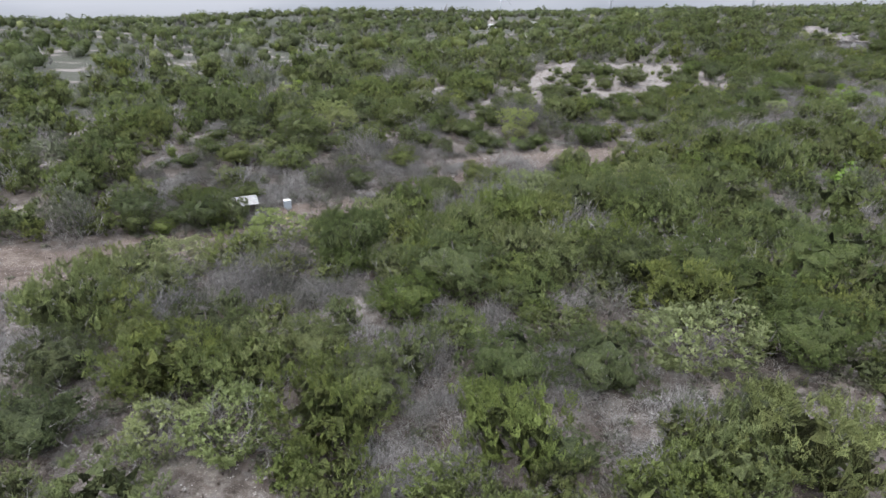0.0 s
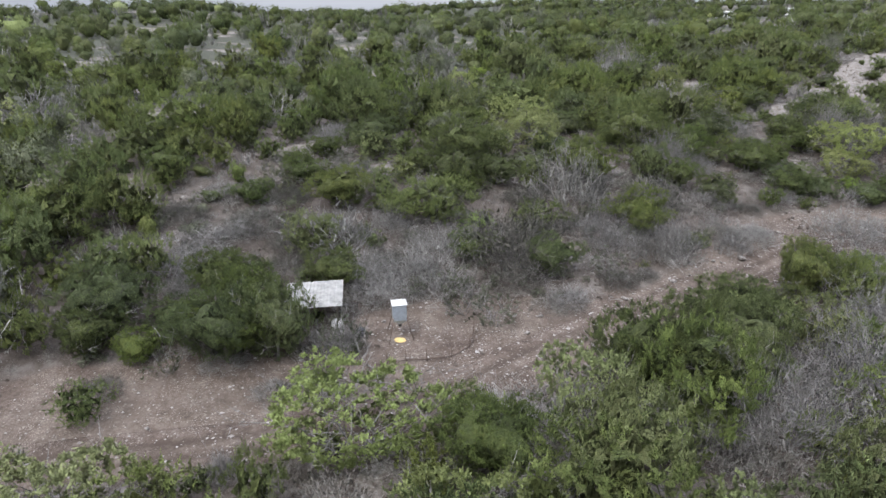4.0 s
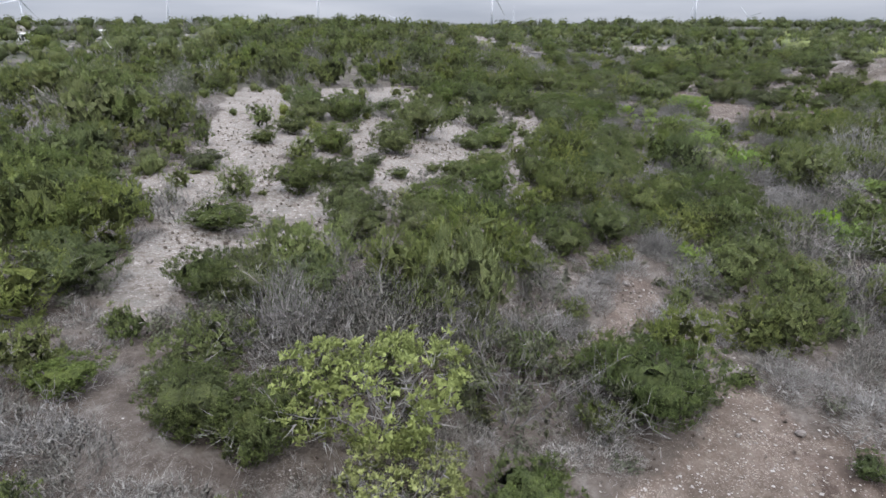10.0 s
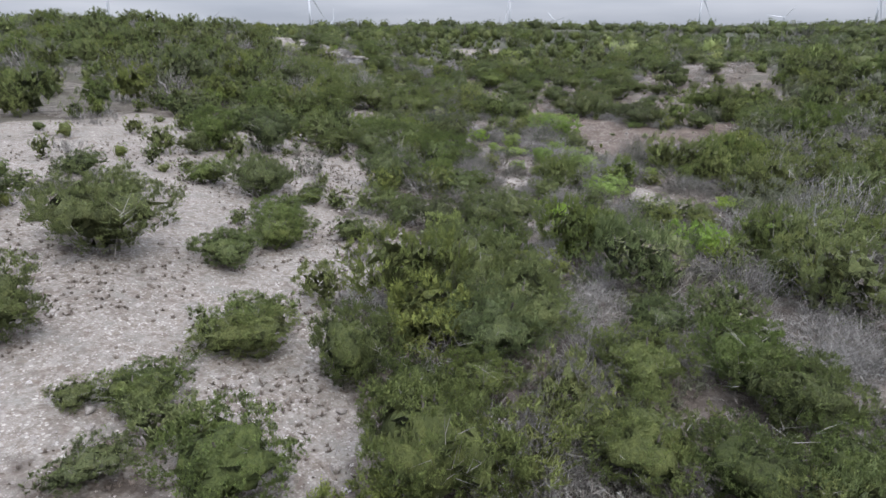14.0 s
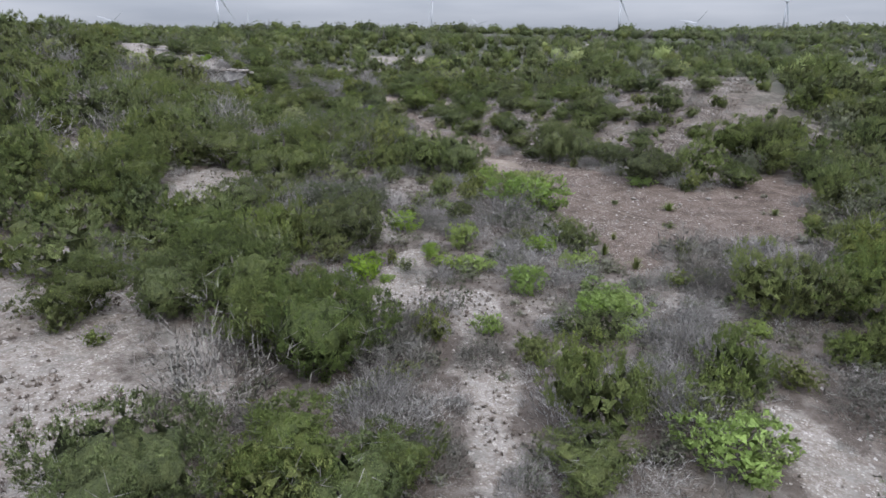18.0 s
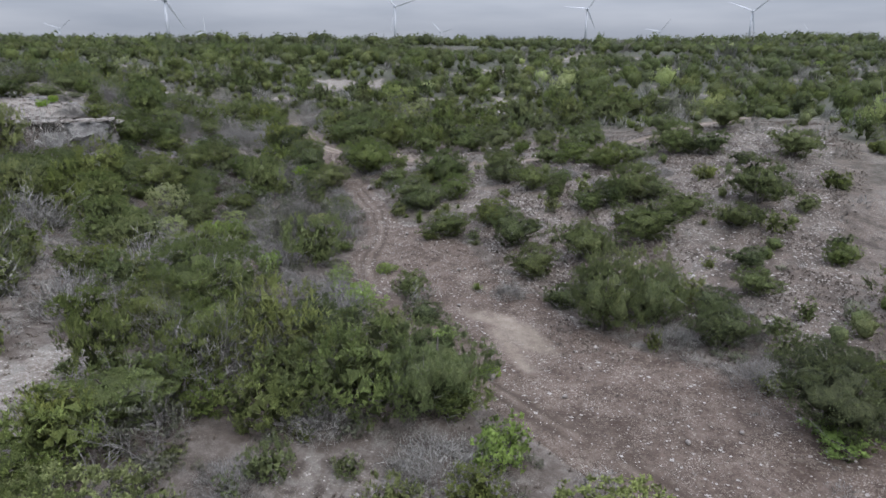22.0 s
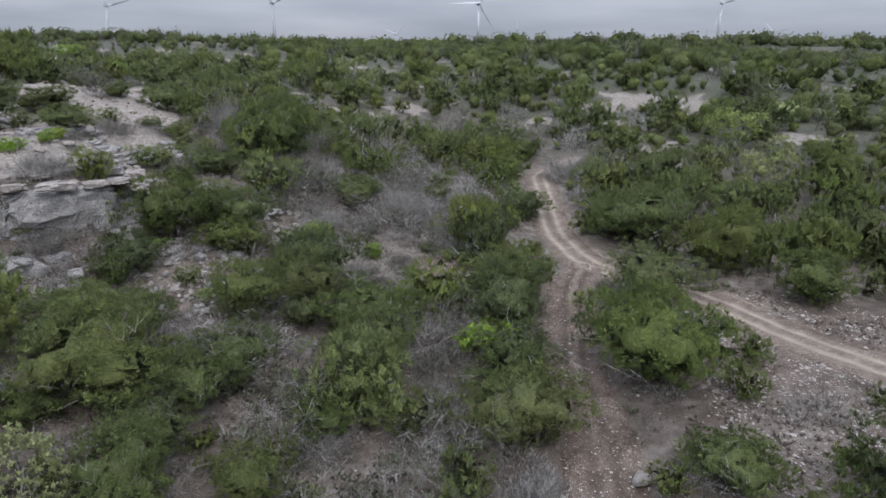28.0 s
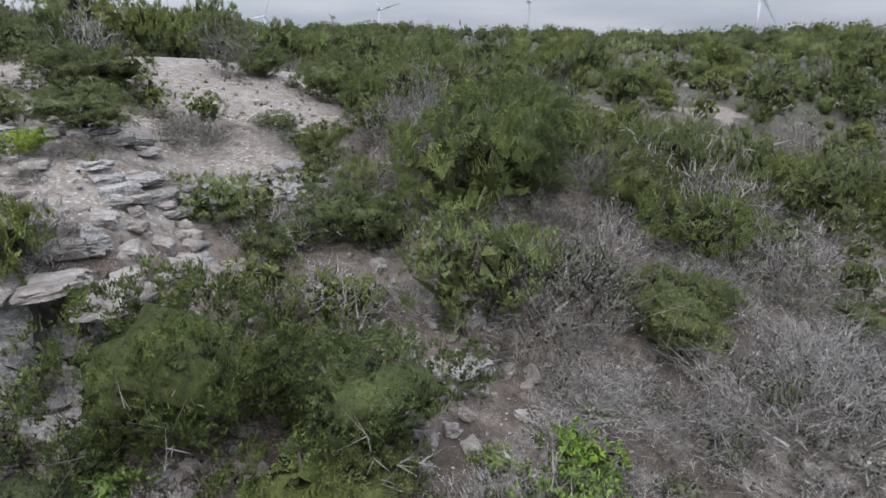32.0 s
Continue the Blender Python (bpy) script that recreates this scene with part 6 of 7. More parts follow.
# more of the same, by the tracks, on the hillside and below the ledge
set_plants("juniper", [(23.2, 132.8, 2.4, 3.6), (22.2, 127.6, 1.0, 1.5), (25.2, 142.5, 2.0, 2.7), (27.2, 142.1, 1.9, 2.5), (29.5, 141.8, 1.4, 1.8), (30.9, 150.2, 2.2, 2.6), (39.8, 142.0, 1.5, 1.9), (45.8, 144.0, 1.8, 2.2), (50.8, 152.8, 1.8, 1.8), (57.0, 155.9, 2.2, 2.2), (26.2, 128.3, 2.1, 3.1), (30.0, 125.1, 1.4, 2.6), (30.2, 122.4, 1.8, 2.2), (36.9, 127.8, 1.7, 2.3), (46.7, 115.9, 2.4, 3.1), (57.0, 123.0, 2.8, 3.3), (30.1, 157.0, 1.9, 2.1), (36.6, 167.0, 2.8, 2.8), (-24.4, 87.0, 1.7, 1.8), (-34.4, 82.1, 1.8, 2.0), (-20.8, 91.2, 1.9, 2.3), (-25.0, 93.1, 2.0, 2.3), (-20.1, 95.2, 1.9, 2.1), (-16.1, 98.7, 2.0, 2.0), (156.5, 228.7, 2.6, 3.4), (164.2, 236.5, 3.1, 3.4), (174.7, 204.9, 2.0, 2.5), (176.1, 211.0, 1.6, 2.0), (169.7, 242.5, 0.9, 1.4), (187.2, 242.3, 1.8, 3.2), (164.6, 252.8, 1.3, 1.5)])
set_plants("olive", [(33.1, 141.8, 1.0, 1.2), (49.7, 112.4, 3.0, 3.6), (-31.5, 90.6, 1.7, 2.0), (175.2, 228.4, 2.4, 3.3), (162.6, 228.2, 2.1, 2.9), (163.0, 239.8, 0.8, 1.2)])
set_plants("bare", [(33.6, 119.2, 1.5, 2.2), (42.1, 117.4, 1.7, 2.0), (-17.9, 78.1, 1.8, 2.3), (-6.6, 89.6, 1.6, 2.1), (-33.4, 78.1, 1.8, 2.0), (-0.7, 98.2, 2.4, 2.9), (154.1, 245.4, 1.5, 2.2), (174.9, 249.1, 1.2, 1.5), (164.8, 239.4, 0.7, 1.0), (166.5, 240.8, 0.9, 1.2)])
set_plants("brush", [(-7.5, 82.6, 1.5, 1.7), (-32.6, 83.8, 1.7, 2.2), (-38.0, 77.9, 2.0, 2.4), (-29.6, 78.3, 1.7, 1.9), (-26.1, 81.6, 1.5, 1.8), (-15.8, 91.6, 1.9, 2.6), (-11.1, 96.0, 2.2, 2.9), (-32.5, 74.7, 1.7, 1.7), (-33.4, 71.6, 1.4, 1.7), (159.4, 222.3, 1.9, 2.8), (171.3, 248.3, 0.9, 1.1), (177.0, 238.9, 1.2, 1.6)])
set_plants("oak", [(-18.9, 107.8, 3.5, 4.2), (150.7, 226.5, 2.7, 4.6)])
set_plants("lime", [(150.5, 218.6, 1.8, 2.3), (171.5, 242.5, 1.6, 2.5), (175.5, 240.6, 0.7, 1.3)])
set_plants("sotol", [(164.3, 196.8, 1.3, 1.4)])
# dark junipers behind the grey hollow and at the foot of the ledge
set_plants("juniper", [(183.4, 260.3, 2.4, 2.9), (190.7, 262.7, 2.4, 2.9), (190.6, 257.3, 1.7, 2.3), (205.8, 269.9, 3.2, 3.8), (212.7, 269.8, 3.5, 4.2), (205.8, 258.7, 2.6, 3.4), (178.3, 261.0, 1.9, 2.3), (166.4, 242.8, 1.8, 3.4), (195.5, 276.6, 2.9, 3.2), (180.6, 250.6, 1.5, 2.0), (187.6, 248.8, 1.6, 2.2), (176.2, 252.4, 1.5, 2.1)])


# the plants that grow between those, by the lie of the openings
# hollows where leafless grey brush stands thickest: x, y, radius
GREY = [(173, 239, 3), (178, 243, 7), (166, 238, 3), (-18, 78, 5), (-8, 90, 6), (-34, 75, 5), (-12, 88, 9), (10, 96, 5), (-7, 88, 5), (-18, 82, 4),
        (4, 113, 5), (-2, 120, 4), (36, 104, 5), (166, 235, 6), (150, 207, 5), (155, 211, 6), (184, 245, 6), (79, 143, 4), (76, 135, 4), (113, 147, 5), (156, 244, 4), (171, 223, 3)]


def wild_plants():
    """Self-sown plants: kind, x, y, radius, height and distance from the flight line, as arrays."""
    rng = np.random.default_rng(5)
    rows = []
    bands = [(0, 45, 2.55, 1.08), (45, 110, 3.5, 1.08), (110, 330, 4.9, 1.2), (330, 1000, 8.6, 2.2), (1000, 2100, 20.0, 4.2)]
    for lo, hi, cell, grown in bands:
        reach = hi + 10
        gx = np.arange(-20 - reach, 190 + reach, cell)
        gy = np.arange(-20 - reach * 0.4, 250 + reach, cell)
        xx, yy = np.meshgrid(gx, gy)
        x = xx.ravel() + rng.uniform(-0.5, 0.5, xx.size) * cell
        y = yy.ravel() + rng.uniform(-0.5, 0.5, xx.size) * cell
        d = near_path(x, y)
        hidden = ((x > 35) & (y < 105 - 0.1 * (x - 35)) & (y < 1.2 * x)) | ((x < -20) & (y < 30 - 0.6 * (x + 9))) | (y < 12)
        k = (d >= lo) & (d < hi) & (~hidden | (rng.random(len(x)) < 0.12))
        x, y, d = x[k], y[k], d[k]
        ok = clear_of_brush(x, y) * (np.hypot(x + 18.2, y - 70.4) > 5.0)
        ok = np.where(rng.random(len(x)) < 0.09, np.maximum(ok, 0.2), ok)
        if lo >= 110:
            ok = ok * (0.25 + 0.75 * step01(0.36, 0.5, fbm(x, y, 17 if hi < 500 else 30, 120, 2)))
        k = rng.random(len(x)) < ok * 0.95
        x, y, d = x[k], y[k], d[k]
        r = np.clip(rng.lognormal(0.66, 0.36, len(x)), 0.8, 3.6) * grown
        if hi <= 330:
            # crowns stop short of the openings
            room = np.min([clear_of_brush(x + r * 0.9 * math.cos(q), y + r * 0.9 * math.sin(q)) for q in (0.5, 2.6, 4.7)], 0)
            r = np.where(room < 0.4, np.maximum(r * 0.5, 0.7), r)
        rows.append(np.stack([x, y, r, d], 1))
    rows = np.concatenate(rows)
    x, y, r, d = rows.T
    if PLANTS:
        px, py, pr = (np.array([p[i] for p in PLANTS]) for i in (1, 2, 3))
        ok = np.ones(len(x), bool)
        lone = np.array([1.0 if p[0] in ("lime", "oak") else 0.35 for p in PLANTS])
        for i in range(len(px)):
            ok &= np.hypot(x - px[i], y - py[i]) > 0.65 * pr[i] + lone[i] * np.minimum(r, 2.0)
        x, y, r, d = x[ok], y[ok], r[ok], d[ok]
    zone = fbm(x, y, 16, 90)
    u = rng.random(len(x)) + (zone - 0.5) * 1.3
    for cx, cy, cr in GREY:
        u = u - 0.55 * (np.hypot(x - cx, y - cy) < cr * 1.05)
    u = u + 0.05 * step01(60, 120, d)
    kind = np.full(len(x), "juniper", object)
    kind[u < 0.24] = "bare"
    kind[u < -0.02] = "brush"
    kind[(u < 0.3) & (u > 0.27)] = "brush"
    v = rng.random(len(x)) + (fbm(x, y, 22, 95) - 0.5) * 0.5
    kind[(v < np.where(d < 60, -0.06, -0.05))] = "oak"
    kind[(v > 0.96)] = "olive"
    kind[(v > np.where(d < 60, 1.2, 1.1))] = "lime"
    h = r * rng.uniform(1.3, 1.85, len(x))
    h[kind == "lime"] *= 0.8
    h = h * (1 - 0.25 * step01(150, 400, d))
    r = np.where(kind == "lime", r * 0.7, r)
    return kind, x, y, r, h, d, rng


def understory():
    """Low brush between the larger plants."""
    rng = np.random.default_rng(8)
    gx, gy = np.meshgrid(np.arange(-60, 215, 1.5), np.arange(18, 275, 1.5))
    x, y = gx.ravel() + rng.uniform(-0.6, 0.6, gx.size), gy.ravel() + rng.uniform(-0.6, 0.6, gx.size)
    d = near_path(x, y)
    k = (d < 36) & ~((x > 35) & (y < 108))
    x, y, d = x[k], y[k], d[k]
    free = clear_of_brush(x, y) * (np.hypot(x + 18.2, y - 70.4) > 4.0)
    k = rng.random(len(x)) < np.where(free > 0.5, 0.92, 0.06 * (free > 0.12) + 0.05)
    x, y, d = x[k], y[k], d[k]
    u = rng.random(len(x))
    kind = np.where(u < 0.40, "bare", np.where(u < 0.72, "brush", np.where(u < 0.94, "olive", "juniper"))).astype(object)
    r = rng.uniform(0.45, 1.3, len(x)) * np.where(free[k] > 0.3, 1.0, 0.55)
    twiggy = (d < 14) & ((kind == "bare") | (kind == "brush"))
    r = np.where(twiggy, r * 1.45, r)
    d = np.where(twiggy, d, np.maximum(d, 22.5))
    k = ~twiggy | (rng.random(len(x)) < 0.36)
    return kind[k], x[k], y[k], r[k], (r * rng.uniform(0.8, 1.3, len(x)))[k], d[k]


W_KIND, W_X, W_Y, W_R, W_H, W_D, W_RNG = wild_plants()
U_ROWS = understory()
N_WILD = len(W_X)
W_KIND, W_X, W_Y, W_R, W_H, W_D = (np.concatenate(pair) for pair in zip((W_KIND, W_X, W_Y, W_R, W_H, W_D), U_ROWS))


def sow():
    for i, (kind, x, y, r, h) in enumerate(PLANTS):
        plant(kind, x, y, r, h, (i * 2.399) % 6.283, i * 7 + int(x * 3))
    limits = {"juniper": 17, "bare": 110, "brush": 50, "oak": 25, "olive": 30, "lime": 20}
    for kind in limits:
        k = np.where(W_KIND[:N_WILD] == kind)[0]
        k = k[np.argsort(W_D[k])]
        k = k[W_Y[k] > 22]
        own, rest = k[:limits[kind]], np.setdiff1d(np.where(W_KIND == kind)[0], k[:limits[kind]])
        for i in own:
            plant(kind, W_X[i], W_Y[i], W_R[i], W_H[i], W_RNG.random() * 6.283, int(i))
        pieces, tones, flags, puffs, owns = [], [], [], [], []
        for lo, hi, grade in ((0, 22, 1), (22, 60, 2), (60, 130, 3), (130, 400, 4), (400, 9999, 5)):
            seen = W_D[rest] * np.where(W_R[rest] < 1.25, 2.2, np.clip(1.7 / W_R[rest], 0.55, 1.0))          # low plants are built like those farther off
            sel = rest[(seen >= lo) & (seen < hi)]
            for var in range(4):
                s = sel[var::4]
                if not len(s):
                    continue
                v, f, *core = make_far(kind, var, grade)
                top = v[:, 2].max()
                a = W_RNG.random(len(s)) * 6.283
                ca, sa = np.cos(a)[:, None], np.sin(a)[:, None]
                # no crown is quite round
                wide = W_RNG.uniform(0.78, 1.3, len(s))[:, None]
                r = W_R[s][:, None] * 1.1
                vx = (v[None, :, 0] * wide * ca - v[None, :, 1] / wide * sa) * r + W_X[s][:, None]
                vy = (v[None, :, 0] * wide * sa + v[None, :, 1] / wide * ca) * r + W_Y[s][:, None]
                vz = v[None, :, 2] * (W_H[s] / top)[:, None] + (height(W_X[s], W_Y[s]) - 0.1)[:, None]
                vv = np.stack([vx, vy, vz], 2).reshape(-1, 3)
                ff = (f[None] + (np.arange(len(s)) * len(v))[:, None, None]).reshape(-1, 3)
                pieces.append((vv, ff))
                flags.append(np.tile(core[0] if core else np.zeros(len(f), bool), len(s)))
                pu = core[1]
                owns.append(np.tile(core[2], len(s)))
                px = pu[None, :, 0] * ca - pu[None, :, 1] * sa
                py = pu[None, :, 0] * sa + pu[None, :, 1] * ca
                puffs.append(np.stack([px, py, np.broadcast_to(pu[None, :, 2], px.shape)], 2).reshape(-1, 3).astype(np.float32))
                # depth shading painted into the leaf colour: tone drops with distance
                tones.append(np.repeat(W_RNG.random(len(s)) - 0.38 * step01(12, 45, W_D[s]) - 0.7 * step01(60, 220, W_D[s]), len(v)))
        if pieces:
            v, f = joined(pieces)
            name, label, category, mat, n = KINDS[kind]
            tagged(new(name.replace("_tree", "") + "_scrub", mesh_from(name + "_scrub", v, f, mat, False, np.concatenate(tones), {"bare": M_TWIG, "brush": M_DEADBRUSH, "oak": M_OAK, "lime": M_LIME, "olive": M_OLIVE}.get(kind, M_JUNIPER_SHADE), np.concatenate(flags), np.concatenate(puffs), np.concatenate(owns))),
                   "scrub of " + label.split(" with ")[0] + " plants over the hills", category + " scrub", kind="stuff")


sow()

# ---------------------------------------------------------------- things
def part(name, bm, mat, parent=None, label=""):
    me = bpy.data.meshes.new(name)
    bm.to_mesh(me)
    bm.free()
    me.materials.append(mat)
    ob = new(name, me)
    if parent is not None:
        ob.parent = parent
    if label:
        ob["label"] = label
    return ob


def cone_bm(a, b, ra, rb, sides=16, smooth=True):
    """A closed tapered rod from a to b."""
    a, b = Vector(a), Vector(b)
    bm = bmesh.new()
    bmesh.ops.create_cone(bm, cap_ends=True, segments=sides, radius1=ra, radius2=rb, depth=(b - a).length,
                          matrix=Matrix.Translation((a + b) / 2) @ (b - a).to_track_quat("Z", "Y").to_matrix().to_4x4())
    for f in bm.faces:
        f.smooth = smooth and len(f.verts) == 4
    return bm


def box_bm(x, y, z, m=Matrix.Identity(4), bevel=0.0):
    bm = bmesh.new()
    bmesh.ops.create_cube(bm, size=1, matrix=m @ Matrix.Diagonal((x, y, z, 1)))
    if bevel:
        bmesh.ops.bevel(bm, geom=bm.edges[:], offset=bevel, segments=2, affect="EDGES")
    return bm


def blade_bm(length):
    """A turbine blade along +z: round root, broad shoulder, thin tip."""
    bm = bmesh.new()
    rings = []
    for u, chord, thick in ((0.0, 1.9, 1.9), (0.05, 1.9, 1.7), (0.2, 3.6, 0.9), (0.5, 2.3, 0.45), (0.8, 1.3, 0.25), (1.0, 0.3, 0.08)):
        ring = []
        for k in range(8):
            a = k * math.pi / 4
            ring.append(bm.verts.new((math.cos(a) * chord / 2 + chord * 0.15, math.sin(a) * thick / 2, u * length)))
        rings.append(ring)
    for p, q in zip(rings[:-1], rings[1:]):
        for k in range(8):
            bm.faces.new((p[k], p[(k + 1) % 8], q[(k + 1) % 8], q[k]))
    bm.faces.new(rings[-1])
    return bm


def turbine(azimuth, dist, origin, hub_z, spin, yaw, blade=47.0):
    x = origin[0] + dist * math.sin(radians(azimuth))
    y = origin[1] + dist * math.cos(radians(azimuth))
    base = ground_at(x, y) - 1
    root = tagged(new("wind_turbine"), "tall white three-bladed wind turbine on the far ridge", "wind turbine", "wind turbines on the skyline")
    root.location = (x, y, base)
    hub = hub_z - base
    part("tower", cone_bm((0, 0, 0), (0, 0, hub - 1.5), 2.3, 1.4, 20), M_TOWER, root)
    face = Matrix.Translation((0, 0, hub)) @ Matrix.Rotation(radians(-azimuth + yaw), 4, "Z")
    part("nacelle", box_bm(3.4, 9.5, 3.6, face @ Matrix.Translation((0, 1.5, 0)), 0.6), M_TOWER, root)
    hb = bmesh.new()
    bmesh.ops.create_uvsphere(hb, u_segments=12, v_segments=8, radius=1.9, matrix=face @ Matrix.Translation((0, -4.2, 0)) @ Matrix.Diagonal((1, 1.3, 1, 1)))
    nose = part("hub", hb, M_TOWER, root)
    for k in range(3):
        bl = blade_bm(blade)
        bl.transform(face @ Matrix.Translation((0, -4.4, 0)) @ Matrix.Rotation(radians(spin + 120 * k), 4, "Y") @ Matrix.Rotation(radians(25), 4, "Z"))
        part("blade", bl, M_TOWER, nose)
    return root


# azimuth (clockwise from +y), distance, seen from, hub height, rotor turn, yaw
for row in ((-0.35, 1480, (155, 206), 82, 20, 30), (9.2, 1160, (155, 206), 79, 75, 35), (21.7, 960, (155, 206), 77, 62, 25),
            (39.2, 960, (140, 187), 77, 28, 20), (58.5, 1180, (140, 187), 86, 72, 15), (75.4, 1330, (140, 187), 90, 35, 15), (87.9, 1300, (112, 171), 80, 50, 10),
            (32.4, 2250, (112, 171), 58, 50, 20), (42.7, 1950, (112, 171), 52, 0, 15), (62.5, 2300, (112, 171), 60, 75, 25), (81.0, 2050, (112, 171), 60, 40, 15), (92.1, 2400, (112, 171), 52, 80, 25)):
    turbine(*row)


def game_feeder(x, y):
    """A square galvanised hopper on four splayed legs."""
    root = tagged(new("game_feeder"), "galvanised sheet-metal game feeder hopper on thin splayed legs", "game feeder")
    z = ground_at(x, y)
    root.matrix_basis = pose(x, y, z, 0, 0, 28) @ Matrix.Scale(0.84, 4)
    body = box_bm(0.92, 0.92, 1.15, Matrix.Translation((0, 0, 1.95)), 0.03)
    hopper = part("hopper", body, M_GALV, root)
    cone = bmesh.new()
    bmesh.ops.create_cone(cone, cap_ends=True, segments=4, radius1=0.16, radius2=0.64, depth=0.42, matrix=Matrix.Translation((0, 0, 1.165)) @ Matrix.Rotation(radians(45), 4, "Z"))
    funnel = part("funnel", cone, M_GALV, root)
    lid = bmesh.new()
    bmesh.ops.create_cone(lid, cap_ends=True, segments=4, radius1=0.74, radius2=0.30, depth=0.14, matrix=Matrix.Translation((0, 0, 2.6)) @ Matrix.Rotation(radians(45), 4, "Z"))
    part("lid", lid, M_ROOF, hopper, "pale weathered sheet-metal lid")
    part("motor_box", box_bm(0.2, 0.2, 0.22, Matrix.Translation((0, 0, 0.86)), 0.02), M_DARK, funnel)
    for sx in (-1, 1):
        for sy in (-1, 1):
            part("leg", cone_bm((sx * 0.42, sy * 0.42, 1.6), (sx * 0.85, sy * 0.85, -0.1), 0.026, 0.026, 8), M_WIRE, root)
    return root


game_feeder(-19.2, 72.5)


def hunting_shed(x, y, turn):
    """A small lean-to shed with a white sheet roof among the trees."""
    root = tagged(new("shed"), "small dark timber shed with weathered white sheet roof", "shed")
    root.matrix_basis = pose(x, y, ground_at(x, y), 0, 0, turn)
    for sx in (-1, 1):
        for sy in (-1, 1):
            h = 1.75 if sy < 0 else 2.1
            part("post", box_bm(0.1, 0.1, h + 0.1, Matrix.Translation((sx * 1.35, sy * 1.05, h / 2 - 0.05)), 0.01), M_SHEDWOOD, root)
    for k in range(9):
        part("wall_board", box_bm(0.27, 0.03, 1.7, Matrix.Translation((-1.2 + k * 0.3, 1.1, 0.86)), 0.006), M_SHEDWOOD, root)
    for k in range(7):
        part("wall_board", box_bm(0.03, 0.27, 1.65, Matrix.Translation((-1.4, -0.9 + k * 0.3, 0.84)), 0.006), M_SHEDWOOD, root)
    tilt = Matrix.Translation((0, 0, 1.98)) @ Matrix.Rotation(radians(9), 4, "X")
    for k in range(4):
        sheet = bmesh.new()
        n = 9
        vs = [[sheet.verts.new((-1.64 + k * 0.82 + i * 0.84 / (n - 1), s * 1.4, 0.02 * (i % 2) + 0.006 * k)) for i in range(n)] for s in (-1, 1)]
        for i in range(n - 1):
            sheet.faces.new((vs[0][i], vs[0][i + 1], vs[1][i + 1], vs[1][i]))
        bmesh.ops.solidify(sheet, geom=sheet.faces[:], thickness=0.02)
        sheet.transform(tilt)
        part("roof_sheet", sheet, M_ROOF, root)
    return root


hunting_shed(-24.3, 72.0, 24)


def corn_spill(x, y):
    bm = bmesh.new()
    bmesh.ops.create_icosphere(bm, subdivisions=3, radius=0.27)
    for v in bm.verts:
        k = 1 + 0.35 * noise.noise(v.co * 3)
        v.co = (v.co.x * k * 1.3, v.co.y * k, max(v.co.z, -0.1) * 0.2)
    ob = part("corn_pile", bm, M_CORN)
    ob.location = (x, y, ground_at(x, y))
    return tagged(ob, "small spilled pile of yellow corn on dirt", "corn pile")


corn_spill(-19.1, 72.1)


def drum(x, y, r, h, mat, lid_mat, name, label):
    root = tagged(new(name), label, name)
    root.location = (x, y, ground_at(x, y) - 0.02)
    shell = part("shell", cone_bm((0, 0, 0), (0, 0, h), r, r, 24), mat, root)
    part("lid", cone_bm((0, 0, h), (0, 0, h + 0.05), r * 1.05, r * 0.9, 24), lid_mat, shell)
    for z in (0.33, 0.66):
        part("hoop", cone_bm((0, 0, h * z - 0.02), (0, 0, h * z + 0.02), r * 1.03, r * 1.03, 24), mat, shell)


drum(-22.7, 71.6, 0.36, 0.9, M_ROOF, M_ROOF, "drum", "pale round drum with a lid beside the shed")
drum(-21.4, 71.9, 0.26, 0.42, M_DARK, M_DARK, "bucket", "black bucket standing on the dirt")


def feeder_pen():
    """A low ring of stakes and wire before the feeder."""
    root = tagged(new("wire_pen"), "low rusty wire fence on thin stakes round the feeder", "fence")
    root.location = (-18, 70, ground_at(-18, 70))
    pts = [(-19.8, 69.1), (-18.9, 69.7), (-18.0, 70.2), (-16.9, 70.5), (-15.7, 71.2), (-15.0, 72.4), (-15.2, 74.0)]
    local = [Vector((x + 18, y - 70, ground_at(x, y) - ground_at(-18, 70))) for x, y in pts]
    for p in local:
        part("stake", cone_bm(p - Vector((0, 0, 0.15)), p + Vector((0, 0, 0.75)), 0.025, 0.02, 6), M_WIRE, root)
    for z in (0.06, 0.3, 0.55):
        for a, b in zip(local[:-1], local[1:]):
            part("wire", cone_bm(a + Vector((0, 0, z)), b + Vector((0, 0, z)), 0.022 if z < 0.1 else 0.008, 0.022 if z < 0.1 else 0.008, 5), M_WIRE, root)


feeder_pen()


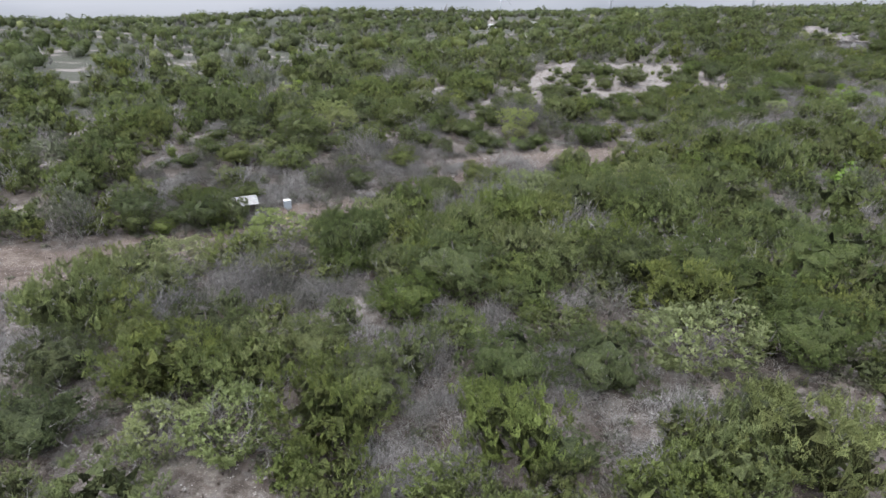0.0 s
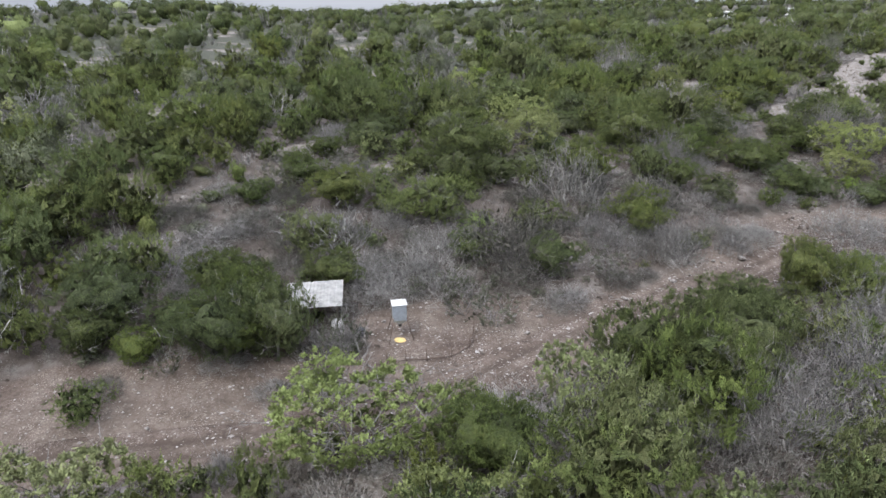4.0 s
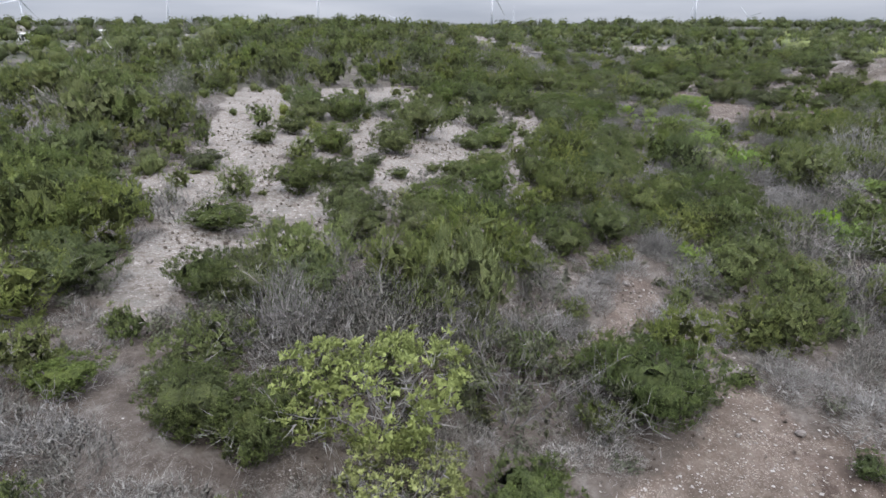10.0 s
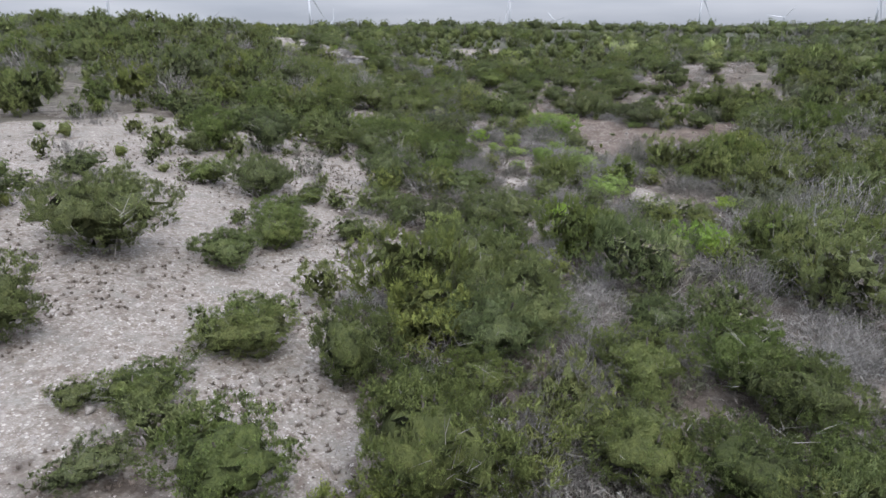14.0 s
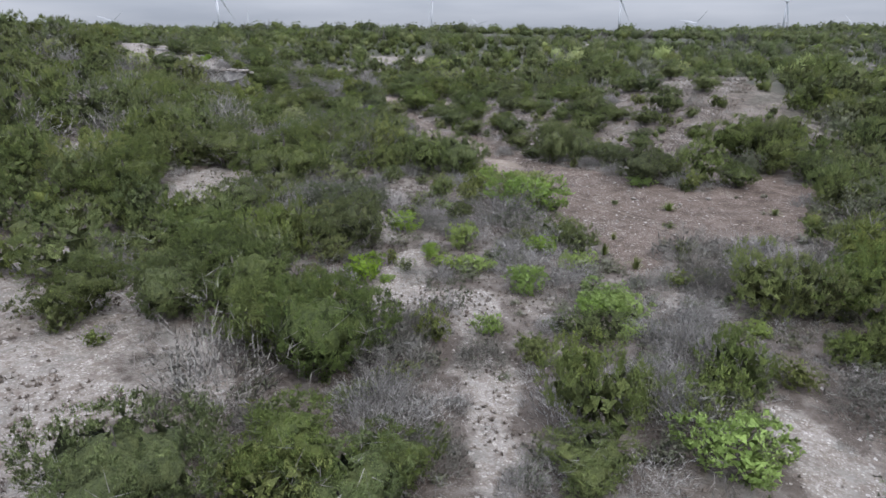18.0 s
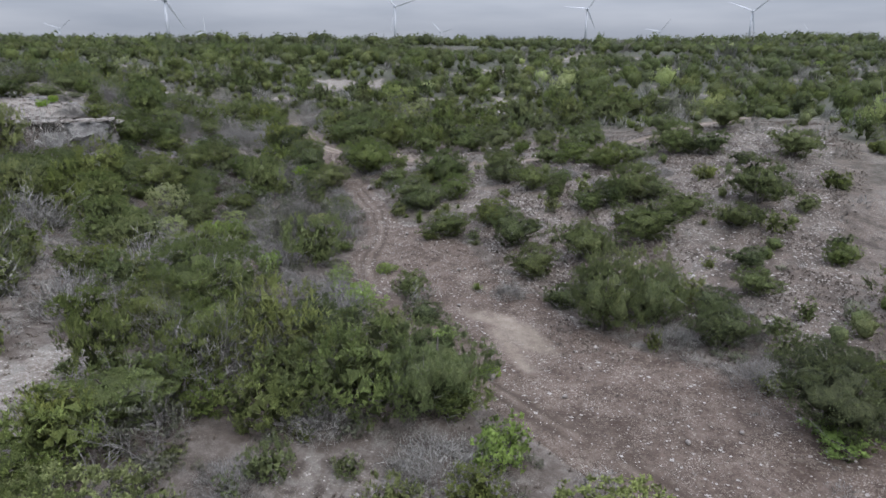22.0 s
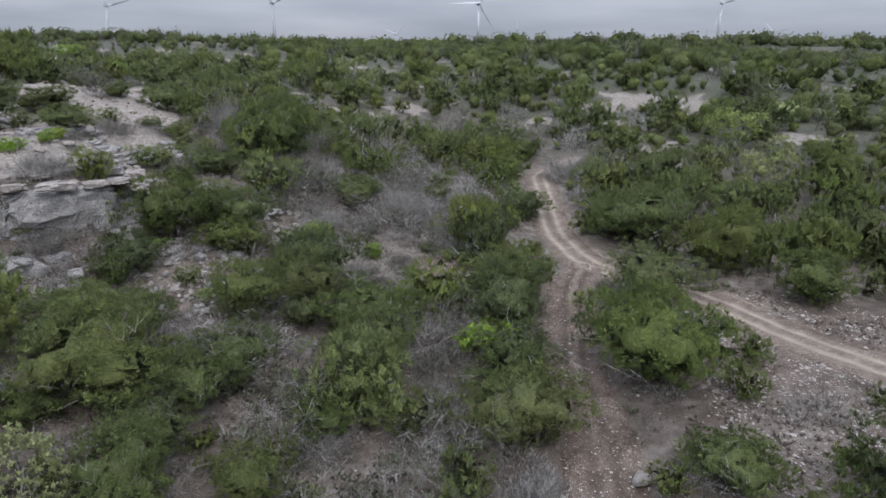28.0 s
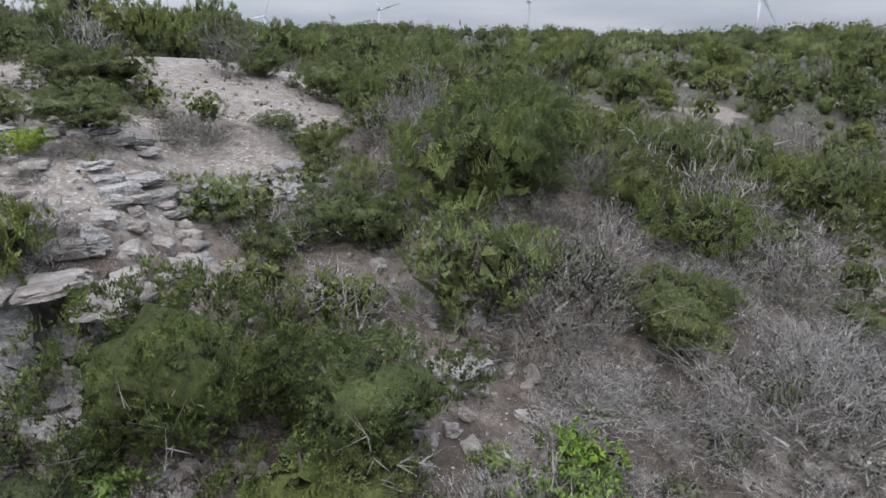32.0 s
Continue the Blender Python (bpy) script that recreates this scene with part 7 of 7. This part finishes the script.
def ranch_building(x, y, wide, deep, tall, turn, label):
    root = tagged(new("ranch_building"), label, "building", "ranch buildings on the ridge")
    root.matrix_basis = pose(x, y, ground_at(x, y) - 0.2, 0, 0, turn)
    for s in (-1, 1):
        part("wall", box_bm(wide, 0.2, tall, Matrix.Translation((0, s * (deep / 2 - 0.1), tall / 2))), M_WALL, root)
        part("wall", box_bm(0.2, deep - 0.41, tall, Matrix.Translation((s * (wide / 2 - 0.1), 0, tall / 2))), M_WALL, root)
    part("roof", box_bm(wide + 0.6, deep + 0.6, 0.18, Matrix.Translation((0, 0, tall + 0.1)) @ Matrix.Rotation(radians(4), 4, "X"), 0.03), M_ROOF, root)
    for k in (-0.28, 0.22):
        part("window", box_bm(wide * 0.14, 0.06, tall * 0.32, Matrix.Translation((k * wide, -deep / 2 - 0.02, tall * 0.6))), M_DARK, root)
    part("door", box_bm(0.95, 0.06, 2.0, Matrix.Translation((-0.03 * wide, -deep / 2 - 0.02, 1.02))), M_DARK, root)


ranch_building(27, 384, 7.0, 5.0, 2.6, 10, "long low whitewashed ranch building on the ridge")
ranch_building(51, 368, 6.5, 5.0, 3.4, 18, "white ranch building with flat roof on the ridge")


def fallen_branch(x, y, turn, length):
    """A bleached dead branch lying on the dirt, with forks."""
    rng = np.random.default_rng(77)
    root = tagged(new("fallen_branch"), "bleached dead branch with bare forks lying on dirt", "branch")
    root.matrix_basis = pose(x, y, ground_at(x, y), 0, 0, turn)
    spine = [np.array([length * u, 0.12 * math.sin(5 * u), 0.1 + 0.25 * u * (1 - u)]) for u in (0, 0.25, 0.5, 0.75, 1.0)]
    v, f = bent_rod(spine, [0.05, 0.045, 0.035, 0.025, 0.012], 6)
    new("limb", mesh_from("limb", v, f, M_TWIG)).parent = root
    for k in range(9):
        a = spine[1 + k % 3] + (spine[2 + k % 3] - spine[1 + k % 3]) * rng.random()
        side = (-1) ** k
        b = a + np.array([rng.uniform(0.3, 0.7), side * rng.uniform(0.25, 0.5), rng.uniform(0.0, 0.25)])
        c = b + np.array([rng.uniform(0.2, 0.5), side * rng.uniform(0.0, 0.25), rng.uniform(-0.1, 0.2)])
        v, f = bent_rod([a, b, c], [0.025, 0.016, 0.006], 4)
        new("limb", mesh_from("limb", v, f, M_TWIG)).parent = root


fallen_branch(-19.9, 69.2, -44, 2.6)

# ---------------------------------------------------------------- stones, ledge and dry grass
def rough_block(rng, cuts=2, rough=0.12, taper=0.1):
    """A quarried-looking limestone block of unit size with chipped, uneven faces."""
    bm = bmesh.new()
    bmesh.ops.create_cube(bm, size=1)
    bmesh.ops.subdivide_edges(bm, edges=bm.edges[:], cuts=cuts, use_grid_fill=True)
    off = Vector(rng.uniform(-50, 50, 3))
    for v in bm.verts:
        d = noise.noise_vector(v.co * 1.7 + off) * rough + noise.noise_vector(v.co * 4.1 + off) * rough * 0.7 + noise.noise_vector(v.co * 9.0 + off) * rough * 0.35
        corner = sum(abs(c) > 0.45 for c in v.co)
        v.co = v.co * (1 - 0.07 * max(corner - 1, 0)) + d
        v.co.x *= 1 - taper * (v.co.z + 0.5)
        v.co.y *= 1 - taper * (v.co.z + 0.5)
    bmesh.ops.triangulate(bm, faces=bm.faces[:])
    return bm


def block_meshes(mat):
    rng = np.random.default_rng(11)
    out = []
    for k in range(12):
        bm = rough_block(rng, 3 if k < 7 else 6, 0.13 if k < 7 else 0.15, 0.1 if k < 7 else 0.03)
        me = bpy.data.meshes.new("rock_block")
        bm.to_mesh(me)
        bm.free()
        me.materials.append(mat)
        out.append(me)
    return out


BLOCKS, PALE_BLOCKS = block_meshes(M_CLIFF), block_meshes(M_STONE)


def lay_block(root, k, x, y, z, sx, sy, sz, turn, tip=0.0, kinds=BLOCKS):
    ob = new("rock_block", kinds[k % len(kinds)])
    ob.parent = root
    ob.matrix_basis = root.matrix_basis.inverted() @ Matrix.LocRotScale((x, y, z), Euler((tip, tip * 0.6, turn)), (sx, sy, sz))
    return ob


def limestone_ledge():
    rng = np.random.default_rng(21)
    (ax, ay), (bx, by) = LEDGE
    n = math.hypot(bx - ax, by - ay)
    ux, uy = (bx - ax) / n, (by - ay) / n
    turn = math.atan2(uy, ux)
    root = tagged(new("limestone_ledge"), "weathered grey limestone ledge of cracked blocks and slabs", "rock ledge")
    root.location = (ax + ux * n / 2, ay + uy * n / 2, 6.5)
    root.matrix_basis = Matrix.Translation(root.location)

    def at(s, v):
        return ax + ux * s - uy * v, ay + uy * s + ux * v
    # the great face and the courses beside and under it: along, across, bottom, length, depth, height
    for k, (s, v, z, w, dp, h, t) in enumerate(((13.1, 0.9, 7.75, 6.6, 2.8, 3.0, 0.0), (11.0, 0.7, 6.0, 3.6, 2.8, 2.0, 0.05), (14.9, 0.6, 5.9, 4.2, 2.8, 2.1, -0.04),
                                                (8.2, 1.0, 6.6, 3.6, 2.6, 3.6, 0.08), (4.8, 0.8, 6.3, 3.4, 2.6, 3.2, -0.1), (1.6, 1.1, 6.2, 3.4, 2.6, 2.8, 0.1), (-2.0, 1.0, 6.0, 3.8, 2.6, 2.4, 0.0),
                                                (6.6, -0.9, 5.7, 2.8, 2.0, 1.6, 0.2), (3.2, -1.2, 5.6, 2.4, 1.8, 1.2, -0.2), (9.0, -1.0, 5.6, 2.0, 1.6, 1.3, 0.1))):
        x, y = at(s, v)
        lay_block(root, 7 + k % 5, x, y, z + h / 2, w * 1.04, dp, h * 1.06, turn + t, rng.normal() * 0.03)
    # the lower tier that steps down in front
    for k, (s, v, z, w, dp, h, t) in enumerate(((9.6, -1.9, 5.2, 2.6, 2.0, 2.2, 0.15), (7.2, -2.2, 4.9, 2.8, 2.2, 2.0, -0.1), (4.6, -2.4, 4.8, 2.8, 2.0, 1.9, 0.2), (11.9, -1.2, 5.2, 2.2, 1.6, 1.9, -0.2),
                                                (8.4, -3.6, 4.4, 2.4, 1.8, 1.4, 0.3), (5.9, -3.8, 4.3, 2.2, 1.8, 1.3, -0.3), (10.6, -3.0, 4.5, 1.8, 1.5, 1.2, 0.1), (14.2, -0.7, 5.6, 2.0, 1.3, 1.5, 0.1), (16.3, -0.6, 5.5, 1.8, 1.3, 1.7, -0.1))):
        x, y = at(s, v)
        lay_block(root, 7 + (k + 2) % 5, x, y, z + h / 2, w, dp, h, turn + t, rng.normal() * 0.05)
        for q in range(2):
            x, y = at(s + rng.normal() * 0.7, v + rng.normal() * 0.4)
            lay_block(root, k + q, x, y, z + h + 0.02, rng.uniform(0.7, 1.3), rng.uniform(0.6, 1.0), rng.uniform(0.18, 0.32), turn + rng.normal() * 0.3, rng.normal() * 0.07)
    # the broken corner that steps back up to the shelf
    for s, v, z, w, h in ((17.1, 0.2, 6.2, 1.8, 1.6), (17.3, 0.5, 7.7, 1.5, 1.2), (17.0, 0.9, 8.8, 1.5, 1.0), (18.4, 0.6, 5.9, 1.5, 1.3), (18.6, 1.7, 6.8, 1.7, 1.3), (18.0, 2.2, 8.0, 1.6, 1.2),
                          (19.0, 3.2, 7.4, 1.5, 1.4), (18.4, 3.6, 8.7, 1.5, 1.0), (19.6, 4.8, 8.2, 1.4, 1.2), (18.9, 5.2, 9.2, 1.6, 0.8), (17.4, 1.5, 9.6, 1.3, 0.7)):
        x, y = at(s, v)
        lay_block(root, int(z * 7) % 7, x, y, z + h / 2, w, w * rng.uniform(0.8, 1.1), h * 1.1, turn + rng.normal() * 0.3, rng.normal() * 0.07)
    # the second face that runs back from the corner under the shelf
    for x, y, top, w, h, t in ((160.2, 250.0, 9.3, 2.2, 2.4, 1.2), (160.7, 251.8, 9.8, 2.3, 2.3, 1.0), (161.6, 253.4, 10.0, 2.4, 2.2, 0.85), (163.0, 254.7, 10.1, 2.4, 2.0, 0.65), (164.8, 255.7, 10.1, 2.5, 1.8, 0.5), (166.8, 256.5, 9.9, 2.4, 1.5, 0.3),
                               (161.9, 251.2, 8.5, 1.8, 1.2, 0.9), (163.2, 252.9, 8.7, 1.7, 1.1, 0.4), (161.3, 249.4, 8.0, 1.6, 1.0, 0.2)):
        lay_block(root, 7 + int(x * 3) % 5, x, y, top - h / 2, w, 1.7, h, t, rng.normal() * 0.05)
        for q in range(2):
            lay_block(root, int(x * 5) + q, x + rng.normal() * 0.6 - 0.4, y + rng.normal() * 0.4 + 0.5, top + 0.08, rng.uniform(0.8, 1.4), rng.uniform(0.7, 1.1), rng.uniform(0.2, 0.35), t + rng.normal() * 0.3, rng.normal() * 0.08)
    # broken rock down the slope of the alcove
    for i in range(34):
        x, y = rng.normal(161.6, 1.5), rng.normal(250.9, 1.7)
        w = rng.uniform(0.35, 1.15)
        lay_block(root, i, x, y, ground_at(x, y) + 0.05, w, w * rng.uniform(0.5, 0.9), w * rng.uniform(0.4, 0.7), rng.uniform(0, 3.1), rng.normal() * 0.3, PALE_BLOCKS if i % 3 else BLOCKS)
    # shattered rock that covers the slope beyond the corner
    for i in range(170):
        u, q = rng.random(), rng.normal()
        x, y = 161.5 + 11 * u + rng.normal() * 0.8, 244.5 + 7.0 * u + q * 2.6
        w = rng.uniform(0.22, 0.75)
        lay_block(root, i, x, y, ground_at(x, y) + 0.05, w, w * rng.uniform(0.6, 1.0), w * rng.uniform(0.4, 0.7), rng.uniform(0, 3.1), rng.normal() * 0.3, PALE_BLOCKS if i % 3 else BLOCKS)
    # white rubble at the foot of the ledge
    for i in range(130):
        x, y = rng.normal(162.6, 1.9), rng.normal(241.6, 1.3)
        w = abs(rng.normal()) * 0.2 + 0.1
        lay_block(root, i % 7, x, y, ground_at(x, y) + 0.02, w, w * rng.uniform(0.5, 1.0), w * rng.uniform(0.4, 0.7), rng.uniform(0, 3.1), rng.normal() * 0.35, PALE_BLOCKS)
    # flat slabs along the brink
    k, s = 0, -4.0
    while s < n + 1.5:
        w = rng.uniform(0.7, 1.7)
        for back in (-0.15, 0.9, 2.2):
            if back < 0 and rng.random() < 0.4:
                continue
            x, y = at(s + w / 2 + rng.normal() * 0.2, back + rng.normal() * 0.2)
            z = max(ground_at(x, y), ground_at(*at(s, 2.0)) - 0.35 - 0.1 * back)
            lay_block(root, k, x, y, z + 0.04, w * 0.95, rng.uniform(0.7, 1.2), rng.uniform(0.22, 0.5), turn + rng.normal() * 0.25, rng.normal() * 0.06, PALE_BLOCKS)
            k += 1
        s += w * 0.95
    for i in range(90):
        x, y = at(rng.uniform(-5, n + 3), rng.uniform(3, 14))
        w = rng.uniform(0.3, 1.2)
        lay_block(root, k, x, y, ground_at(x, y) + 0.04, w, w * rng.uniform(0.6, 1.0), rng.uniform(0.15, 0.32), rng.uniform(0, 3.1), rng.normal() * 0.08, PALE_BLOCKS)
        k += 1


limestone_ledge()


def outcrop(x, y, turn, length, rows, seed):
    """A low shelf of stacked flat slabs in the slope."""
    rng = np.random.default_rng(seed)
    root = tagged(new("rock_outcrop"), "low shelf of stacked pale limestone slabs in the slope", "rock outcrop", "rock shelves in the slope")
    root.location = (x, y, ground_at(x, y))
    root.matrix_basis = Matrix.Translation(root.location)
    ux, uy = math.cos(turn), math.sin(turn)
    k = seed
    for row in range(rows):
        q = -length / 2 + rng.uniform(0, 0.5)
        while q < length / 2:
            w = rng.uniform(0.6, 1.6)
            px, py = x + ux * (q + w / 2) - uy * row * 0.55, y + uy * (q + w / 2) + ux * row * 0.55
            lay_block(root, k, px, py, ground_at(px, py) + 0.06 + 0.05 * row, w, rng.uniform(0.8, 1.3), rng.uniform(0.25, 0.45), turn + rng.normal() * 0.15, rng.normal() * 0.06)
            k += 1
            q += w * rng.uniform(0.95, 1.4)


outcrop(161.5, 254.2, 0.55, 5.5, 3, 1)
outcrop(164.0, 256.4, 0.6, 4.5, 3, 6)
outcrop(157.0, 256.8, 0.3, 5.0, 2, 2)
outcrop(152.5, 259.5, 0.3, 6.0, 2, 3)
outcrop(166.5, 257.5, 0.7, 4.0, 2, 4)
outcrop(168.5, 247.6, 0.2, 3.0, 1, 5)
outcrop(155.0, 265.5, 0.4, 6.0, 2, 7)


def stone_mesh(rng, flat=0.6):
    v = ICO_V * rng.uniform(0.7, 1.25, 12)[:, None] * np.array([1, rng.uniform(0.6, 1), flat])
    return v, ICO_F


def scatter_stones():
    """Loose rocks near the flight line, each by itself, then the gravel as one."""
    rng = np.random.default_rng(31)
    shapes = []
    for k in range(6):
        v, f = stone_mesh(rng)
        shapes.append(mesh_from("limestone_rock", v, f, M_STONE))
    n, tries = 0, 0
    while n < 200 and tries < 6000:
        tries += 1
        i = rng.integers(2, len(PATH) - 1)
        p = PATH[i] + (PATH[i + 1 if i + 1 < len(PATH) else i] - PATH[i]) * rng.random() + rng.normal(size=2) * 15
        rock, dirt, wheel, rut = cover(p[:1], p[1:])
        if max(rock[0], 0.8 * dirt[0]) < 0.6 or wheel[0] > 0.2 or rut[0] > 0.2:
            continue
        s = float(np.clip(rng.lognormal(-1.75, 0.45), 0.1, 0.6))
        ob = tagged(new("limestone_rock", shapes[n % 6]), "loose pale limestone rock on bare ground", "rock", "loose limestone rocks")
        ob.matrix_basis = Matrix.LocRotScale((p[0], p[1], ground_at(*p) + s * 0.22), Euler((rng.normal() * 0.15, rng.normal() * 0.15, rng.random() * 6.28)), (s, s, s))
        n += 1
    # talus below the ledge
    for q in range(190):
        c, down = rng.uniform(-4, 26), rng.uniform(2.0, 12.0)
        (ax, ay), (bx, by) = LEDGE
        ln = math.hypot(bx - ax, by - ay)
        ux, uy = (bx - ax) / ln, (by - ay) / ln
        x, y = ax + ux * c + uy * down, ay + uy * c - ux * down
        s = float(np.clip(rng.lognormal(-0.9, 0.5), 0.2, 1.1))
        ob = tagged(new("limestone_rock", BLOCKS[q % 7]), "fallen limestone rock below the ledge", "rock", "fallen rocks below the ledge")
        ob.matrix_basis = Matrix.LocRotScale((x, y, ground_at(x, y) + s * 0.2), Euler((rng.normal() * 0.2, rng.normal() * 0.2, rng.random() * 6.28)), (s, s * 0.8, s * 0.6))
    # gravel
    m = 210000
    i = rng.integers(0, len(PATH) - 1, m)
    p = PATH[i] + (PATH[i + 1] - PATH[i]) * rng.random((m, 1)) + rng.normal(size=(m, 2)) * 20
    rock, dirt, wheel, rut = cover(p[:, 0], p[:, 1])
    ok = (rng.random(m) < np.maximum(rock, 0.75 * dirt) * (wheel < 0.3) + 0.1) & (p[:, 1] > 20)
    p, rock = p[ok][:80000], rock[ok][:80000]
    east = np.stack([rng.uniform(145, 205, 90000), rng.uniform(158, 226, 90000)], 1)
    e_rock, e_dirt, e_wheel, e_rut = cover(east[:, 0], east[:, 1])
    east = east[(e_rock > 0.3) & (e_dirt > 0.15) & (e_wheel < 0.2)][:32000]
    p, rock = np.concatenate([p, east]), np.concatenate([rock, np.full(len(east), 2.0)])
    s = np.clip(rng.lognormal(-2.95, 0.5, len(p)), 0.03, 0.22) * np.where(rock > 1.5, 1.2, np.where(rock > 0.3, 1.05, 0.85))
    octa = np.array([(1, 0, 0), (-0.9, 0.2, 0), (0.1, 0.8, 0), (0, -0.75, 0.05), (0.1, 0.1, 0.5)], float)
    of = np.array([(0, 2, 4), (2, 1, 4), (1, 3, 4), (3, 0, 4)])
    a = rng.random(len(p)) * 6.283
    jit = octa[None] * rng.uniform(0.65, 1.3, (len(p), 5, 1))
    x = (jit[..., 0] * np.cos(a)[:, None] - jit[..., 1] * np.sin(a)[:, None]) * s[:, None] + p[:, :1]
    y = (jit[..., 0] * np.sin(a)[:, None] + jit[..., 1] * np.cos(a)[:, None]) * s[:, None] + p[:, 1:]
    z = jit[..., 2] * s[:, None] + (height(p[:, 0], p[:, 1]) - 0.01)[:, None]
    v = np.stack([x, y, z], 2).reshape(-1, 3)
    f = (of[None] + (np.arange(len(p)) * 5)[:, None, None]).reshape(-1, 3)
    tagged(new("limestone_gravel", mesh_from("limestone_gravel", v, f, M_STONE)), "scattered pale limestone gravel on the bare openings", "gravel", kind="stuff")
    # dry grass: low tan tufts, thickest among the stones
    m = 150000
    i = rng.integers(0, len(PATH) - 1, m)
    p = PATH[i] + (PATH[i + 1] - PATH[i]) * rng.random((m, 1)) + rng.normal(size=(m, 2)) * 22
    p = np.concatenate([p, np.stack([rng.uniform(140, 215, 70000), rng.uniform(155, 228, 70000)], 1)])
    rock, dirt, wheel, rut = cover(p[:, 0], p[:, 1])
    want = (0.35 + 0.4 * rock - 0.3 * np.maximum(dirt - rock, 0)) * (wheel < 0.12) * (rut < 0.25) * step01(0.38, 0.58, fbm(p[:, 0], p[:, 1], 4, 55))
    ok = (rng.random(len(p)) < want) & (p[:, 1] > 20)
    p = p[ok]
    p = p[rng.permutation(len(p))[:46000]]
    g = np.random.default_rng(32)
    el, az = np.radians(g.uniform(25, 85, 7)), g.uniform(0, 6.283, 7)
    way = np.stack([np.cos(az) * np.cos(el), np.sin(az) * np.cos(el), np.sin(el)], 1)
    v0, f0 = leaf_triangles(way * 0.1, way, np.full(7, 0.17), np.full(7, 0.9), g)
    v0[:, 2] = np.maximum(v0[:, 2], 0.0)
    s = rng.uniform(0.1, 0.32, len(p))
    a = rng.random(len(p)) * 6.283
    x = (v0[None, :, 0] * np.cos(a)[:, None] - v0[None, :, 1] * np.sin(a)[:, None]) * s[:, None] + p[:, :1]
    y = (v0[None, :, 0] * np.sin(a)[:, None] + v0[None, :, 1] * np.cos(a)[:, None]) * s[:, None] + p[:, 1:]
    z = v0[None, :, 2] * s[:, None] * 0.8 + (height(p[:, 0], p[:, 1]) - 0.02)[:, None]
    v = np.stack([x, y, z], 2).reshape(-1, 3)
    f = (f0[None] + (np.arange(len(p)) * len(v0))[:, None, None]).reshape(-1, 3)
    tagged(new("dry_grass", mesh_from("dry_grass", v, f, M_GRASS)), "sparse tufts of dry brown grass", "grass", kind="stuff")


scatter_stones()
